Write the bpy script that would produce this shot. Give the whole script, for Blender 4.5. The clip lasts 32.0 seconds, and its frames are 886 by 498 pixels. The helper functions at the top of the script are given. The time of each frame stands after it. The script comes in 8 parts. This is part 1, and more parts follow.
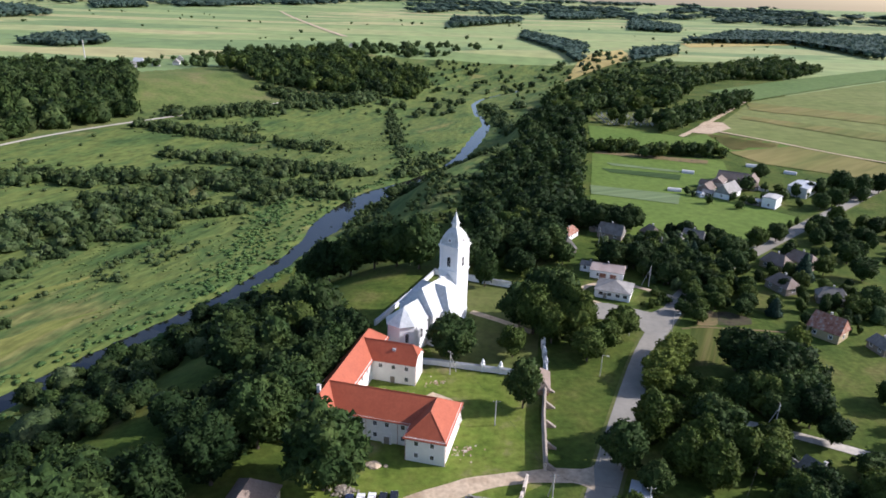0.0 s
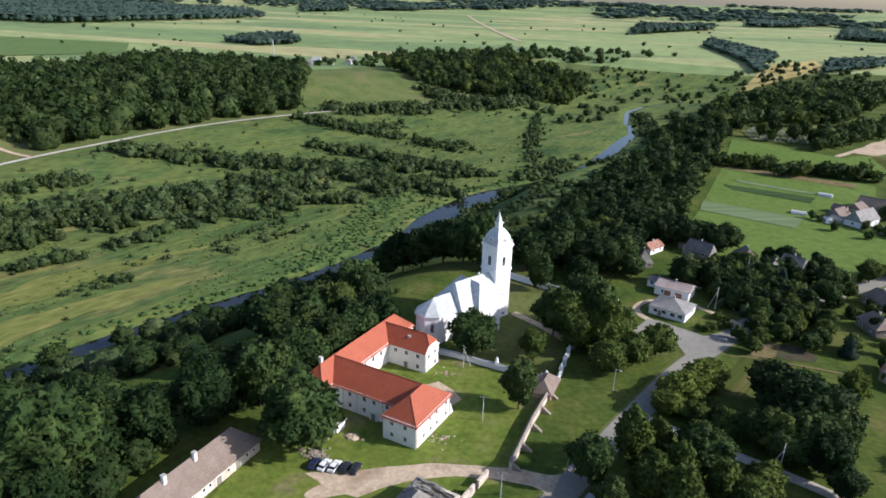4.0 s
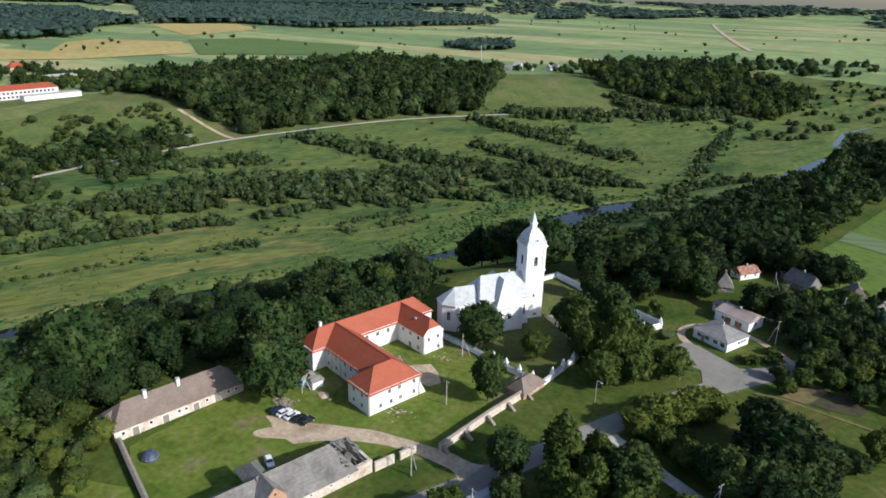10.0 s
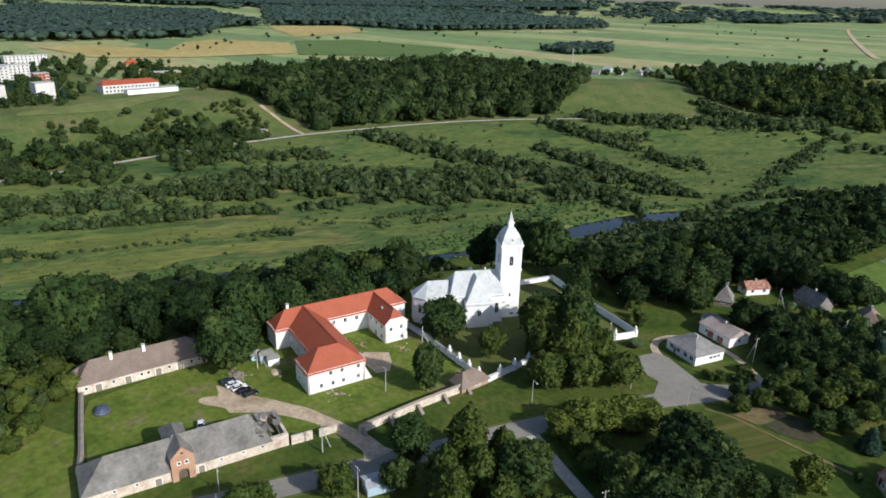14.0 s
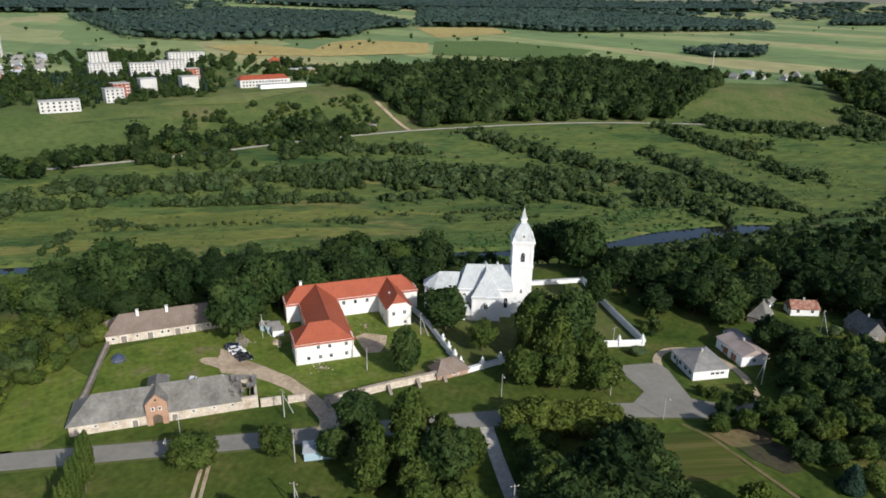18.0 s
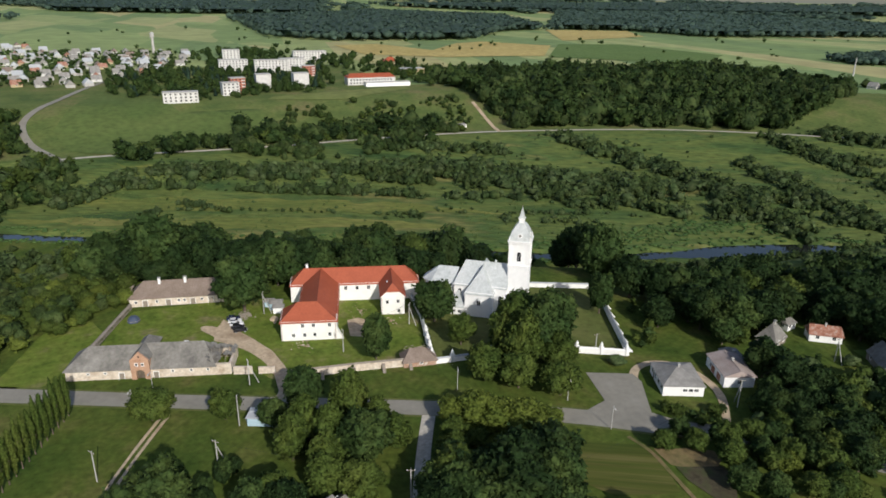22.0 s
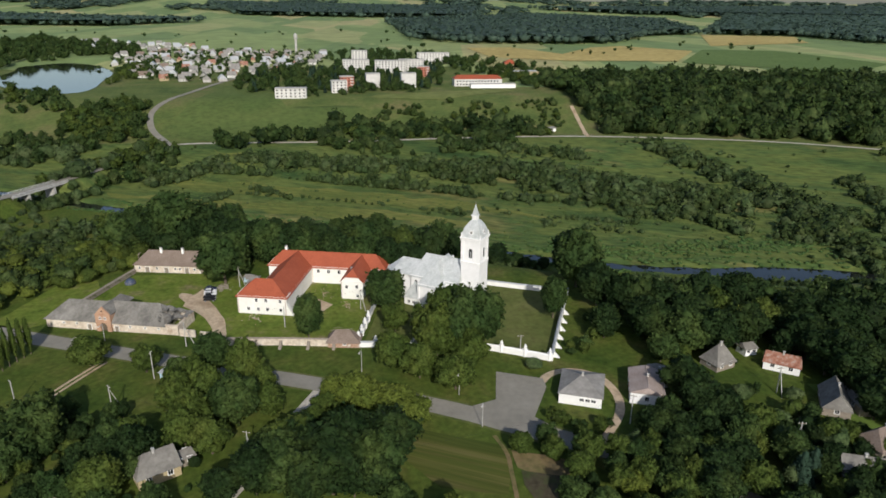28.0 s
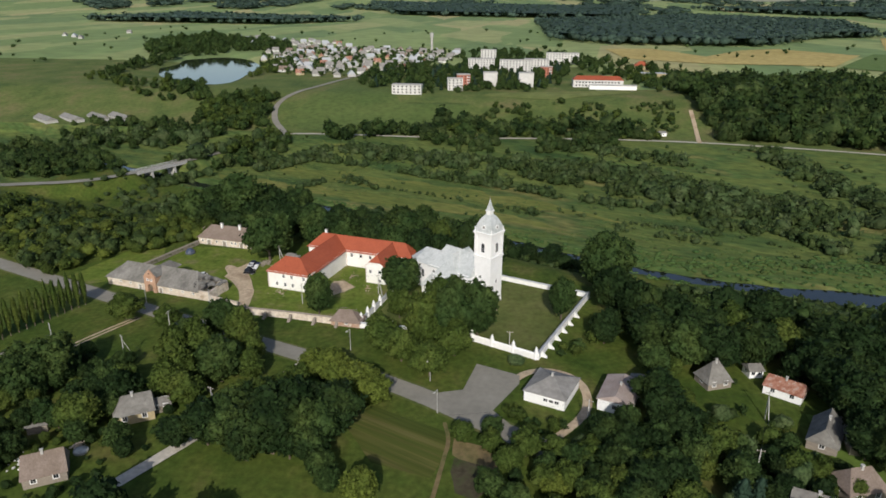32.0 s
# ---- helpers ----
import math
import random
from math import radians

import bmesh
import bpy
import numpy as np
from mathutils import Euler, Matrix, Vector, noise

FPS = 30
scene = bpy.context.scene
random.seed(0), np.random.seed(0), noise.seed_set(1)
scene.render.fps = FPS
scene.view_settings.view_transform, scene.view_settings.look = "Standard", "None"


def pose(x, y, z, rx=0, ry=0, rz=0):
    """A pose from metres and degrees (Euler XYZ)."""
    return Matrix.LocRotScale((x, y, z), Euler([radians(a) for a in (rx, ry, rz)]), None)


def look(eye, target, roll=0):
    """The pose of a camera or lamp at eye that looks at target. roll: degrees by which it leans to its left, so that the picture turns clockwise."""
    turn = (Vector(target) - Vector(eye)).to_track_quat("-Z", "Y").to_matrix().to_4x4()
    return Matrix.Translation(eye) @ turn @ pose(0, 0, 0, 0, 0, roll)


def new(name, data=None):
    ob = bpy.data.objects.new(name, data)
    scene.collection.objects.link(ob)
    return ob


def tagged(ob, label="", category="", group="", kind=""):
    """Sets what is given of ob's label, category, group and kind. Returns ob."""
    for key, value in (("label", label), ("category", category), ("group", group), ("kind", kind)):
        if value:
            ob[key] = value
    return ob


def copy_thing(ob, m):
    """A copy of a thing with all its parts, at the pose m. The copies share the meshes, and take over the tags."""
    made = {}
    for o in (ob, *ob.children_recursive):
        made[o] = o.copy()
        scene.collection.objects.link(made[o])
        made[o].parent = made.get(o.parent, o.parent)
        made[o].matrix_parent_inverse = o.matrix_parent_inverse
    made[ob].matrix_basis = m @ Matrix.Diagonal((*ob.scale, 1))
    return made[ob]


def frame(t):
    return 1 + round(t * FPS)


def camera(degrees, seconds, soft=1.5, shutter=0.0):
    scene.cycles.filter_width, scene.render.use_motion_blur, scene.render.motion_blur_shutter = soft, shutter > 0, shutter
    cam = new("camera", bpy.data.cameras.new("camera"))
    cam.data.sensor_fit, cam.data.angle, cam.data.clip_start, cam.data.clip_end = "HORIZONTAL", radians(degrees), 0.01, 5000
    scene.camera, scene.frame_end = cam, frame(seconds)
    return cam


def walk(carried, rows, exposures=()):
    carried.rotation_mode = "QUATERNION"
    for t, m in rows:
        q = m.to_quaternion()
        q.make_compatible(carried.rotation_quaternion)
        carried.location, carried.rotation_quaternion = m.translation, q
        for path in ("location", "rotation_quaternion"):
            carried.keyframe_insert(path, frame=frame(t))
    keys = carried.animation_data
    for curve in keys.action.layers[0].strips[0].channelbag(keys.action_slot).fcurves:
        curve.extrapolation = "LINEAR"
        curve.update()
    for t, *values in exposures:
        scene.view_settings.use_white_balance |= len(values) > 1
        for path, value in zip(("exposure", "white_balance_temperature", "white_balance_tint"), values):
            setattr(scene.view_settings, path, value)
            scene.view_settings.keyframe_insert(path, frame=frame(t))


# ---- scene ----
cam = camera(66.0, 32.0, soft=1.7)
METRES, EYE, TILT, LEAN, TURN = 350.0, 102.6, -1.0, -2.6, 0.0
ROWS = [
    (0.0, 0.0, 0.0, 0.0, -0.31, -19.5, 0.87),
    (0.5, 0.0152, -0.0021, -0.0003, 1.67, -19.45, 0.81),
    (1.0, 0.0304, -0.0037, -0.0009, 3.67, -19.38, 0.79),
    (1.5, 0.0457, -0.0049, -0.0016, 5.61, -19.3, 0.73),
    (2.0, 0.0613, -0.0057, -0.0019, 7.53, -19.22, 0.68),
    (2.5, 0.0769, -0.006, -0.002, 9.45, -19.14, 0.62),
    (3.0, 0.0923, -0.0058, -0.0023, 11.43, -19.05, 0.54),
    (3.5, 0.1078, -0.005, -0.0024, 13.31, -18.99, 0.5),
    (5.5, 0.1668, 0.0026, -0.0046, 20.4, -18.7, 0.36),
    (6.0, 0.1814, 0.0056, -0.0053, 22.1, -18.63, 0.31),
    (6.5, 0.1961, 0.0092, -0.0058, 23.88, -18.57, 0.25),
    (7.0, 0.2105, 0.013, -0.0064, 25.63, -18.5, 0.21),
    (7.5, 0.2249, 0.0174, -0.0072, 27.32, -18.42, 0.2),
    (8.0, 0.2391, 0.0222, -0.0076, 28.93, -18.38, 0.14),
    (8.5, 0.2534, 0.0275, -0.0083, 30.39, -18.34, 0.13),
    (9.0, 0.2676, 0.0332, -0.0088, 31.88, -18.3, 0.15),
    (9.5, 0.2816, 0.0394, -0.0095, 33.39, -18.25, 0.15),
    (10.0, 0.2954, 0.046, -0.0102, 34.88, -18.2, 0.13),
    (10.5, 0.3091, 0.0531, -0.0108, 36.25, -18.17, 0.09),
    (11.0, 0.3228, 0.0607, -0.0113, 37.53, -18.14, 0.08),
    (11.5, 0.3364, 0.0686, -0.0118, 38.57, -18.11, 0.02),
    (12.0, 0.3495, 0.0766, -0.0123, 39.47, -18.07, -0.04),
    (12.5, 0.3626, 0.0853, -0.0127, 40.65, -18.04, -0.1),
    (13.0, 0.3758, 0.0943, -0.0129, 41.84, -18.0, -0.11),
    (13.5, 0.3888, 0.1033, -0.013, 43.16, -17.96, -0.16),
    (15.5, 0.4366, 0.1448, -0.0154, 48.65, -17.83, -0.19),
    (16.0, 0.4483, 0.1556, -0.0162, 50.19, -17.81, -0.21),
    (16.5, 0.4595, 0.1663, -0.0169, 51.79, -17.79, -0.24),
    (17.0, 0.4706, 0.1775, -0.018, 53.52, -17.76, -0.29),
    (17.5, 0.4815, 0.1894, -0.0184, 55.25, -17.78, -0.29),
    (18.0, 0.4922, 0.2015, -0.0191, 57.33, -17.79, -0.32),
    (18.5, 0.5023, 0.2137, -0.02, 59.45, -17.78, -0.46),
    (19.0, 0.5123, 0.2265, -0.0205, 61.58, -17.76, -0.51),
    (19.5, 0.5218, 0.2402, -0.0205, 63.45, -17.78, -0.53),
    (20.0, 0.5302, 0.2528, -0.0207, 64.15, -17.77, -0.59),
    (20.5, 0.5384, 0.2656, -0.0211, 64.7, -17.72, -0.71),
    (21.0, 0.5467, 0.2794, -0.0212, 66.15, -17.72, -0.74),
    (21.5, 0.5545, 0.293, -0.0215, 67.56, -17.7, -0.82),
    (22.0, 0.562, 0.3071, -0.0216, 68.94, -17.7, -0.84),
    (22.5, 0.569, 0.321, -0.0219, 69.96, -17.67, -0.86),
    (23.0, 0.5765, 0.3358, -0.0222, 71.44, -17.64, -0.89),
    (23.5, 0.5825, 0.3494, -0.0225, 72.82, -17.62, -0.9),
    (24.0, 0.5887, 0.3646, -0.0226, 74.27, -17.63, -0.87),
    (24.5, 0.5948, 0.3807, -0.0229, 75.57, -17.61, -0.91),
    (25.0, 0.5998, 0.3943, -0.0232, 76.08, -17.58, -0.95),
    (25.5, 0.6044, 0.4093, -0.0239, 76.99, -17.56, -0.92),
    (27.5, 0.6223, 0.47, -0.0236, 80.91, -17.6, -1.14),
    (28.0, 0.626, 0.4852, -0.0237, 82.46, -17.61, -1.23),
    (28.5, 0.6294, 0.5007, -0.024, 84.25, -17.65, -1.28),
    (29.0, 0.6325, 0.5164, -0.0239, 85.95, -17.69, -1.33),
    (29.5, 0.6354, 0.532, -0.024, 87.5, -17.72, -1.43),
    (30.0, 0.6378, 0.5481, -0.0239, 88.92, -17.77, -1.45),
    (30.5, 0.64, 0.5637, -0.0239, 90.54, -17.79, -1.56),
    (31.0, 0.6421, 0.5794, -0.0235, 92.1, -17.83, -1.61),
    (31.5, 0.6432, 0.5949, -0.0237, 93.71, -17.87, -1.66),
    (32.0, 0.6439, 0.6104, -0.0242, 95.34, -17.9, -1.68),
]
walk(cam, [(t, pose(0, 0, EYE, TILT, LEAN, TURN) @ pose(METRES * x, METRES * y, METRES * z, 90 + pitch, roll, yaw)) for t, x, y, z, yaw, pitch, roll in ROWS],
     exposures=[(0.0, 0.44, 6000, 20), (3.5, 0.31, 5980, 17), (7.0, 0.14, 5960, 13), (13.0, -0.04, 6020, 12), (19.0, -0.24, 6250, 11), (25.0, -0.35, 6400, 11), (32.0, -0.43, 6400, 11)])

# ---- daylight: a low morning sun from the east, blue sky ----
SUN_ELEVATION, SUN_BEARING = 30.0, 86.0            # degrees; bearing clockwise from +y
world = bpy.data.worlds.new("sky")
world.use_nodes = True
scene.world = world
wn = world.node_tree.nodes
sky = wn.new("ShaderNodeTexSky")
sky.sky_type, sky.sun_disc = 'NISHITA', False
sky.sun_elevation, sky.sun_rotation = radians(SUN_ELEVATION), radians(SUN_BEARING)
sky.altitude, sky.air_density, sky.dust_density = 100.0, 1.0, 1.5
wn["Background"].inputs["Strength"].default_value = 0.14
world.node_tree.links.new(sky.outputs[0], wn["Background"].inputs[0])
sun = new("sun", bpy.data.lights.new("sun", 'SUN'))
sun.data.energy, sun.data.angle, sun.data.color = 4.9, radians(0.5), (1.0, 0.95, 0.86)
_b, _e = radians(SUN_BEARING), radians(SUN_ELEVATION)
sun.matrix_world = look(Vector((math.sin(_b) * math.cos(_e), math.cos(_b) * math.cos(_e), math.sin(_e))) * 500, (0, 0, 0))


# ---- materials ----
def material(name, colors, scale=1.0, rough=0.8, bump=0.0, bump_scale=None, island=0.0, obj_rand=0.0, fine=None, metal=0.0, spec=0.3,
             translucent=0.0, stretch=(1, 1, 1), space="Object", spin=0.0, grain=0.22):
    """Two or more colours mixed by large noise, broken by fine noise, with relief and a spread of brightness by piece or by object."""
    m = bpy.data.materials.new(name)
    m.use_nodes = True
    nt = m.node_tree
    N, L = nt.nodes, nt.links
    bsdf = N["Principled BSDF"]
    bsdf.inputs["Roughness"].default_value = rough
    bsdf.inputs["Metallic"].default_value = metal
    bsdf.inputs["Specular IOR Level"].default_value = spec
    geo = N.new("ShaderNodeNewGeometry")
    tex = N.new("ShaderNodeTexCoord")
    mp = N.new("ShaderNodeMapping")
    mp.inputs["Scale"].default_value = stretch
    if spin:
        turn = N.new("ShaderNodeMapping")
        turn.inputs["Rotation"].default_value = (0, 0, radians(spin))
        L.new(geo.outputs["Position"], turn.inputs[0])
    L.new(turn.outputs[0] if spin else geo.outputs["Position"] if space == "World" else tex.outputs["Object"], mp.inputs[0])
    big = N.new("ShaderNodeTexNoise")
    big.inputs["Scale"].default_value, big.inputs["Detail"].default_value, big.inputs["Roughness"].default_value = scale, 6, 0.6
    L.new(mp.outputs[0], big.inputs["Vector"])
    ramp = N.new("ShaderNodeValToRGB")
    el = ramp.color_ramp.elements
    n = len(colors)
    while len(el) < n:
        el.new(0.5)
    for k, c in enumerate(colors):
        el[k].position = 0.32 + 0.36 * k / max(1, n - 1)
        el[k].color = (*c, 1)
    L.new(big.outputs["Fac"], ramp.inputs[0])
    col = ramp.outputs[0]
    small = N.new("ShaderNodeTexNoise")
    small.inputs["Scale"].default_value, small.inputs["Detail"].default_value = fine or scale * 9, 4
    L.new(mp.outputs[0], small.inputs["Vector"])
    val = N.new("ShaderNodeMapRange")
    val.inputs["From Min"].default_value, val.inputs["From Max"].default_value = 0.25, 0.75
    val.inputs["To Min"].default_value, val.inputs["To Max"].default_value = 1 - grain, 1 + grain
    L.new(small.outputs["Fac"], val.inputs["Value"])
    fac = val.outputs[0]
    for amount, source in ((island, geo.outputs["Random Per Island"]), (obj_rand, None)):
        if amount:
            if source is None:
                info = N.new("ShaderNodeObjectInfo")
                source = info.outputs["Random"]
            mr = N.new("ShaderNodeMapRange")
            mr.inputs["To Min"].default_value, mr.inputs["To Max"].default_value = 1 - amount, 1 + amount
            L.new(source, mr.inputs["Value"])
            mul = N.new("ShaderNodeMath")
            mul.operation = 'MULTIPLY'
            L.new(fac, mul.inputs[0]), L.new(mr.outputs[0], mul.inputs[1])
            fac = mul.outputs[0]
    mix = N.new("ShaderNodeVectorMath")
    mix.operation = 'SCALE'
    L.new(col, mix.inputs[0]), L.new(fac, mix.inputs["Scale"])
    L.new(mix.outputs[0], bsdf.inputs["Base Color"])
    if bump:
        bn = N.new("ShaderNodeTexNoise")
        bn.inputs["Scale"].default_value, bn.inputs["Detail"].default_value = bump_scale or scale * 6, 5
        L.new(mp.outputs[0], bn.inputs["Vector"])
        bp = N.new("ShaderNodeBump")
        bp.inputs["Strength"].default_value, bp.inputs["Distance"].default_value = 1.0, bump
        L.new(bn.outputs["Fac"], bp.inputs["Height"])
        L.new(bp.outputs[0], bsdf.inputs["Normal"])
    if translucent:
        tr = N.new("ShaderNodeBsdfTranslucent")
        L.new(mix.outputs[0], tr.inputs["Color"])
        ms = N.new("ShaderNodeMixShader")
        ms.inputs[0].default_value = translucent
        L.new(bsdf.outputs[0], ms.inputs[1]), L.new(tr.outputs[0], ms.inputs[2])
        L.new(ms.outputs[0], N["Material Output"].inputs["Surface"])
    return m


M_GROUND = material("marsh_meadow", [(0.038, 0.073, 0.023), (0.076, 0.116, 0.032), (0.118, 0.146, 0.039), (0.063, 0.106, 0.031), (0.166, 0.164, 0.055)], 0.030, 0.95, 0.9, 0.30, fine=0.34, spec=0.1, space="World", stretch=(1, 0.34, 1), spin=24, grain=0.40)
M_SLOPE = material("rough_hillside_grass", [(0.070, 0.105, 0.030), (0.108, 0.138, 0.040), (0.160, 0.150, 0.062)], 0.03, 0.95, 0.2, 0.6, fine=0.3, spec=0.1, space="World")


def parcels():
    """Far farmland: long strips of crops and meadow in different greens and straw yellows."""
    m = material("farm_parcels", [(0.12, 0.17, 0.045), (0.17, 0.21, 0.06)], 0.004, 0.95, 0, fine=0.03, space="World")
    N, L = m.node_tree.nodes, m.node_tree.links
    geo = N.new("ShaderNodeNewGeometry")
    mp = N.new("ShaderNodeMapping")
    mp.inputs["Rotation"].default_value = (0, 0, 0.5)
    mp.inputs["Scale"].default_value = (0.0022, 0.0085, 0.0)
    L.new(geo.outputs["Position"], mp.inputs[0])
    vo = N.new("ShaderNodeTexVoronoi")
    vo.distance = 'CHEBYCHEV'
    vo.inputs["Scale"].default_value, vo.inputs["Randomness"].default_value = 1.0, 0.8
    L.new(mp.outputs[0], vo.inputs["Vector"])
    sep = N.new("ShaderNodeSeparateColor")
    L.new(vo.outputs["Color"], sep.inputs[0])
    ramp = N.new("ShaderNodeValToRGB")
    ramp.color_ramp.interpolation = 'CONSTANT'
    el = ramp.color_ramp.elements
    for c, p in (((0.17, 0.235, 0.08), 0.0), ((0.24, 0.285, 0.105), 0.2), ((0.28, 0.30, 0.12), 0.42), ((0.145, 0.21, 0.075), 0.58), ((0.34, 0.315, 0.14), 0.78), ((0.22, 0.28, 0.10), 0.86)):
        e = el[0] if p == 0.0 else el.new(p)
        e.position, e.color = p, (*c, 1)
    el[-1].color = (0.19, 0.25, 0.07, 1)
    L.new(sep.outputs[0], ramp.inputs[0])
    old = N["Principled BSDF"].inputs["Base Color"].links[0].from_node
    L.new(ramp.outputs[0], old.inputs[0])
    return m


M_PARCELS = parcels()
M_LAWN = material("grass", [(0.037, 0.066, 0.011), (0.060, 0.091, 0.016), (0.080, 0.104, 0.020), (0.115, 0.115, 0.034)], 0.055, 0.95, 0.10, 1.5, fine=0.6, spec=0.1, space="World", grain=0.32)
M_YARD = material("yard_grass", [(0.072, 0.112, 0.016), (0.108, 0.150, 0.024), (0.132, 0.162, 0.030), (0.19, 0.17, 0.080)], 0.09, 0.95, 0.08, 1.5, fine=0.7, spec=0.1, space="World", grain=0.30)
M_MOWN = material("mown_striped_grass", [(0.050, 0.072, 0.014), (0.078, 0.090, 0.020), (0.125, 0.115, 0.038)], 0.16, 0.95, 0.06, 1.5, fine=0.4, spec=0.1, space="World", stretch=(3.2, 0.10, 1), spin=27)
M_WATER = material("river_water", [(0.010, 0.012, 0.012), (0.016, 0.018, 0.017)], 0.02, 0.04, 0.015, 0.6, spec=0.5, space="World")
M_ASPHALT = material("asphalt", [(0.220, 0.205, 0.170), (0.280, 0.262, 0.220)], 0.08, 0.85, 0.01, 3.0, fine=0.6, space="World", grain=0.09)
M_DIRT = material("dirt_track", [(0.33, 0.245, 0.160), (0.50, 0.390, 0.270), (0.41, 0.330, 0.230)], 0.15, 0.95, 0.03, 2.0, fine=1.0, spec=0.08, space="World")
M_GRAVEL = material("pale_gravel", [(0.42, 0.385, 0.32), (0.55, 0.51, 0.44)], 0.15, 0.95, 0.03, 2.0, fine=1.0, spec=0.08, space="World")
M_PLASTER = material("white_limewash", [(0.78, 0.775, 0.76), (0.84, 0.835, 0.82)], 0.35, 0.85, 0.006, 3.0, fine=0.8, grain=0.04)
M_CREAM = material("cream_plaster", [(0.76, 0.74, 0.69), (0.82, 0.81, 0.775)], 0.3, 0.85, 0.006, 3.0, fine=0.8, grain=0.05)
M_OLDWALL = material("weathered_plaster", [(0.40, 0.31, 0.23), (0.57, 0.49, 0.40), (0.66, 0.59, 0.50)], 0.35, 0.9, 0.03, 2.0, fine=1.5)
M_TILE = material("red_clay_tile", [(0.300, 0.070, 0.031), (0.350, 0.086, 0.039)], 0.25, 0.62, 0.010, 6.0, fine=1.5, grain=0.12, spec=0.35)
M_SLATE = material("grey_asbestos_sheet", [(0.20, 0.19, 0.175), (0.29, 0.28, 0.26)], 0.3, 0.85, 0.02, 3.0, fine=0.9, grain=0.16)
M_OLDSHEET = material("weathered_sheet_roof", [(0.135, 0.128, 0.115), (0.19, 0.18, 0.16), (0.25, 0.24, 0.215)], 0.22, 0.9, 0.03, 2.0, fine=1.2, grain=0.2)
M_FIELDSTONE = material("mossy_old_wall", [(0.15, 0.125, 0.095), (0.27, 0.235, 0.19), (0.11, 0.12, 0.06)], 0.6, 0.95, 0.05, 2.0, fine=1.8)
M_CHURCHROOF = material("pale_sheet_metal", [(0.40, 0.425, 0.415), (0.50, 0.52, 0.51), (0.56, 0.575, 0.57)], 0.45, 0.40, 0.006, 2.0, fine=1.6, spec=0.5, grain=0.13)
M_PINKROOF = material("faded_pink_sheet", [(0.30, 0.235, 0.205), (0.39, 0.325, 0.29)], 0.3, 0.8, 0.02, 3.0, grain=0.14)
M_BROWNROOF = material("brown_sheet_roof", [(0.17, 0.13, 0.10), (0.23, 0.18, 0.15)], 0.3, 0.8, 0.02, 3.0)
M_TIN = material("painted_sheet_roof", [(0.36, 0.375, 0.39), (0.42, 0.435, 0.45)], 0.3, 0.5, 0.004, 2.0, fine=0.7, spec=0.4, grain=0.08)
M_GLASS = material("dark_window_glass", [(0.02, 0.022, 0.025), (0.03, 0.033, 0.036)], 1.0, 0.12, spec=0.6)
M_SEDGE = material("sedge_tufts", [(0.075, 0.130, 0.037), (0.112, 0.163, 0.048), (0.163, 0.188, 0.062)], 0.05, 0.9, fine=0.4, island=0.15, translucent=0.3, spec=0.08, space="World")
M_REED = material("green_reeds", [(0.050, 0.100, 0.030), (0.078, 0.128, 0.038)], 0.06, 0.9, 0.25, 0.8, fine=0.5, spec=0.08, space="World")
M_DRY = material("short_dry_grass", [(0.080, 0.104, 0.028), (0.108, 0.124, 0.036), (0.136, 0.138, 0.050)], 0.06, 0.95, 0.08, 1.0, fine=0.5, spec=0.1, space="World")
M_EARTH = material("dug_earth", [(0.045, 0.042, 0.026), (0.075, 0.064, 0.040), (0.055, 0.068, 0.026)], 0.2, 0.95, 0.06, 1.0, fine=0.8, spec=0.1, space="World")
M_STUBBLE = material("dry_garden_stubble", [(0.110, 0.112, 0.040), (0.200, 0.150, 0.075), (0.085, 0.072, 0.045)], 0.14, 0.95, 0.08, 1.0, fine=0.6, spec=0.1, space="World")
M_STRAW = material("ripe_grain", [(0.36, 0.285, 0.105), (0.44, 0.35, 0.135)], 0.01, 0.95, 0.05, fine=0.1, spec=0.08, space="World")
M_CROP = material("green_crop", [(0.095, 0.150, 0.046), (0.120, 0.172, 0.056)], 0.01, 0.95, 0.05, fine=0.2, spec=0.08, space="World")
M_POTATO = material("potato_rows", [(0.032, 0.062, 0.020), (0.052, 0.088, 0.028)], 0.6, 0.95, 0.1, fine=0.6, spec=0.08, space="World", stretch=(1, 0.05, 1), spin=70)
M_BEANS = material("young_grain", [(0.128, 0.178, 0.080), (0.150, 0.196, 0.096)], 0.4, 0.95, 0.05, fine=0.3, spec=0.08, space="World", stretch=(1, 0.06, 1), spin=70)
M_RIPENING = material("ripening_meadow", [(0.118, 0.140, 0.040), (0.172, 0.160, 0.054), (0.225, 0.185, 0.072)], 0.03, 0.95, 0.05, fine=0.2, spec=0.08, space="World", stretch=(1, 0.12, 1), spin=52)
M_PALE = material("pale_meadow", [(0.135, 0.165, 0.050), (0.175, 0.190, 0.066)], 0.008, 0.95, 0.05, fine=0.1, spec=0.08, space="World")
M_BRIGHT = material("hay_meadow_grass", [(0.092, 0.150, 0.030), (0.122, 0.172, 0.038)], 0.012, 0.95, 0.08, fine=0.3, spec=0.08, space="World")
M_HAY = material("yellowing_marsh_grass", [(0.092, 0.124, 0.030), (0.142, 0.160, 0.040), (0.188, 0.182, 0.055)], 0.045, 0.95, 0.6, 0.35, fine=0.4, grain=0.32, spec=0.1, space="World", stretch=(1, 0.3, 1), spin=24)
M_GREENSLOPE = material("grazed_slope_grass", [(0.078, 0.117, 0.032), (0.106, 0.138, 0.041)], 0.02, 0.95, 0.08, 0.6, fine=0.2, spec=0.1, space="World")
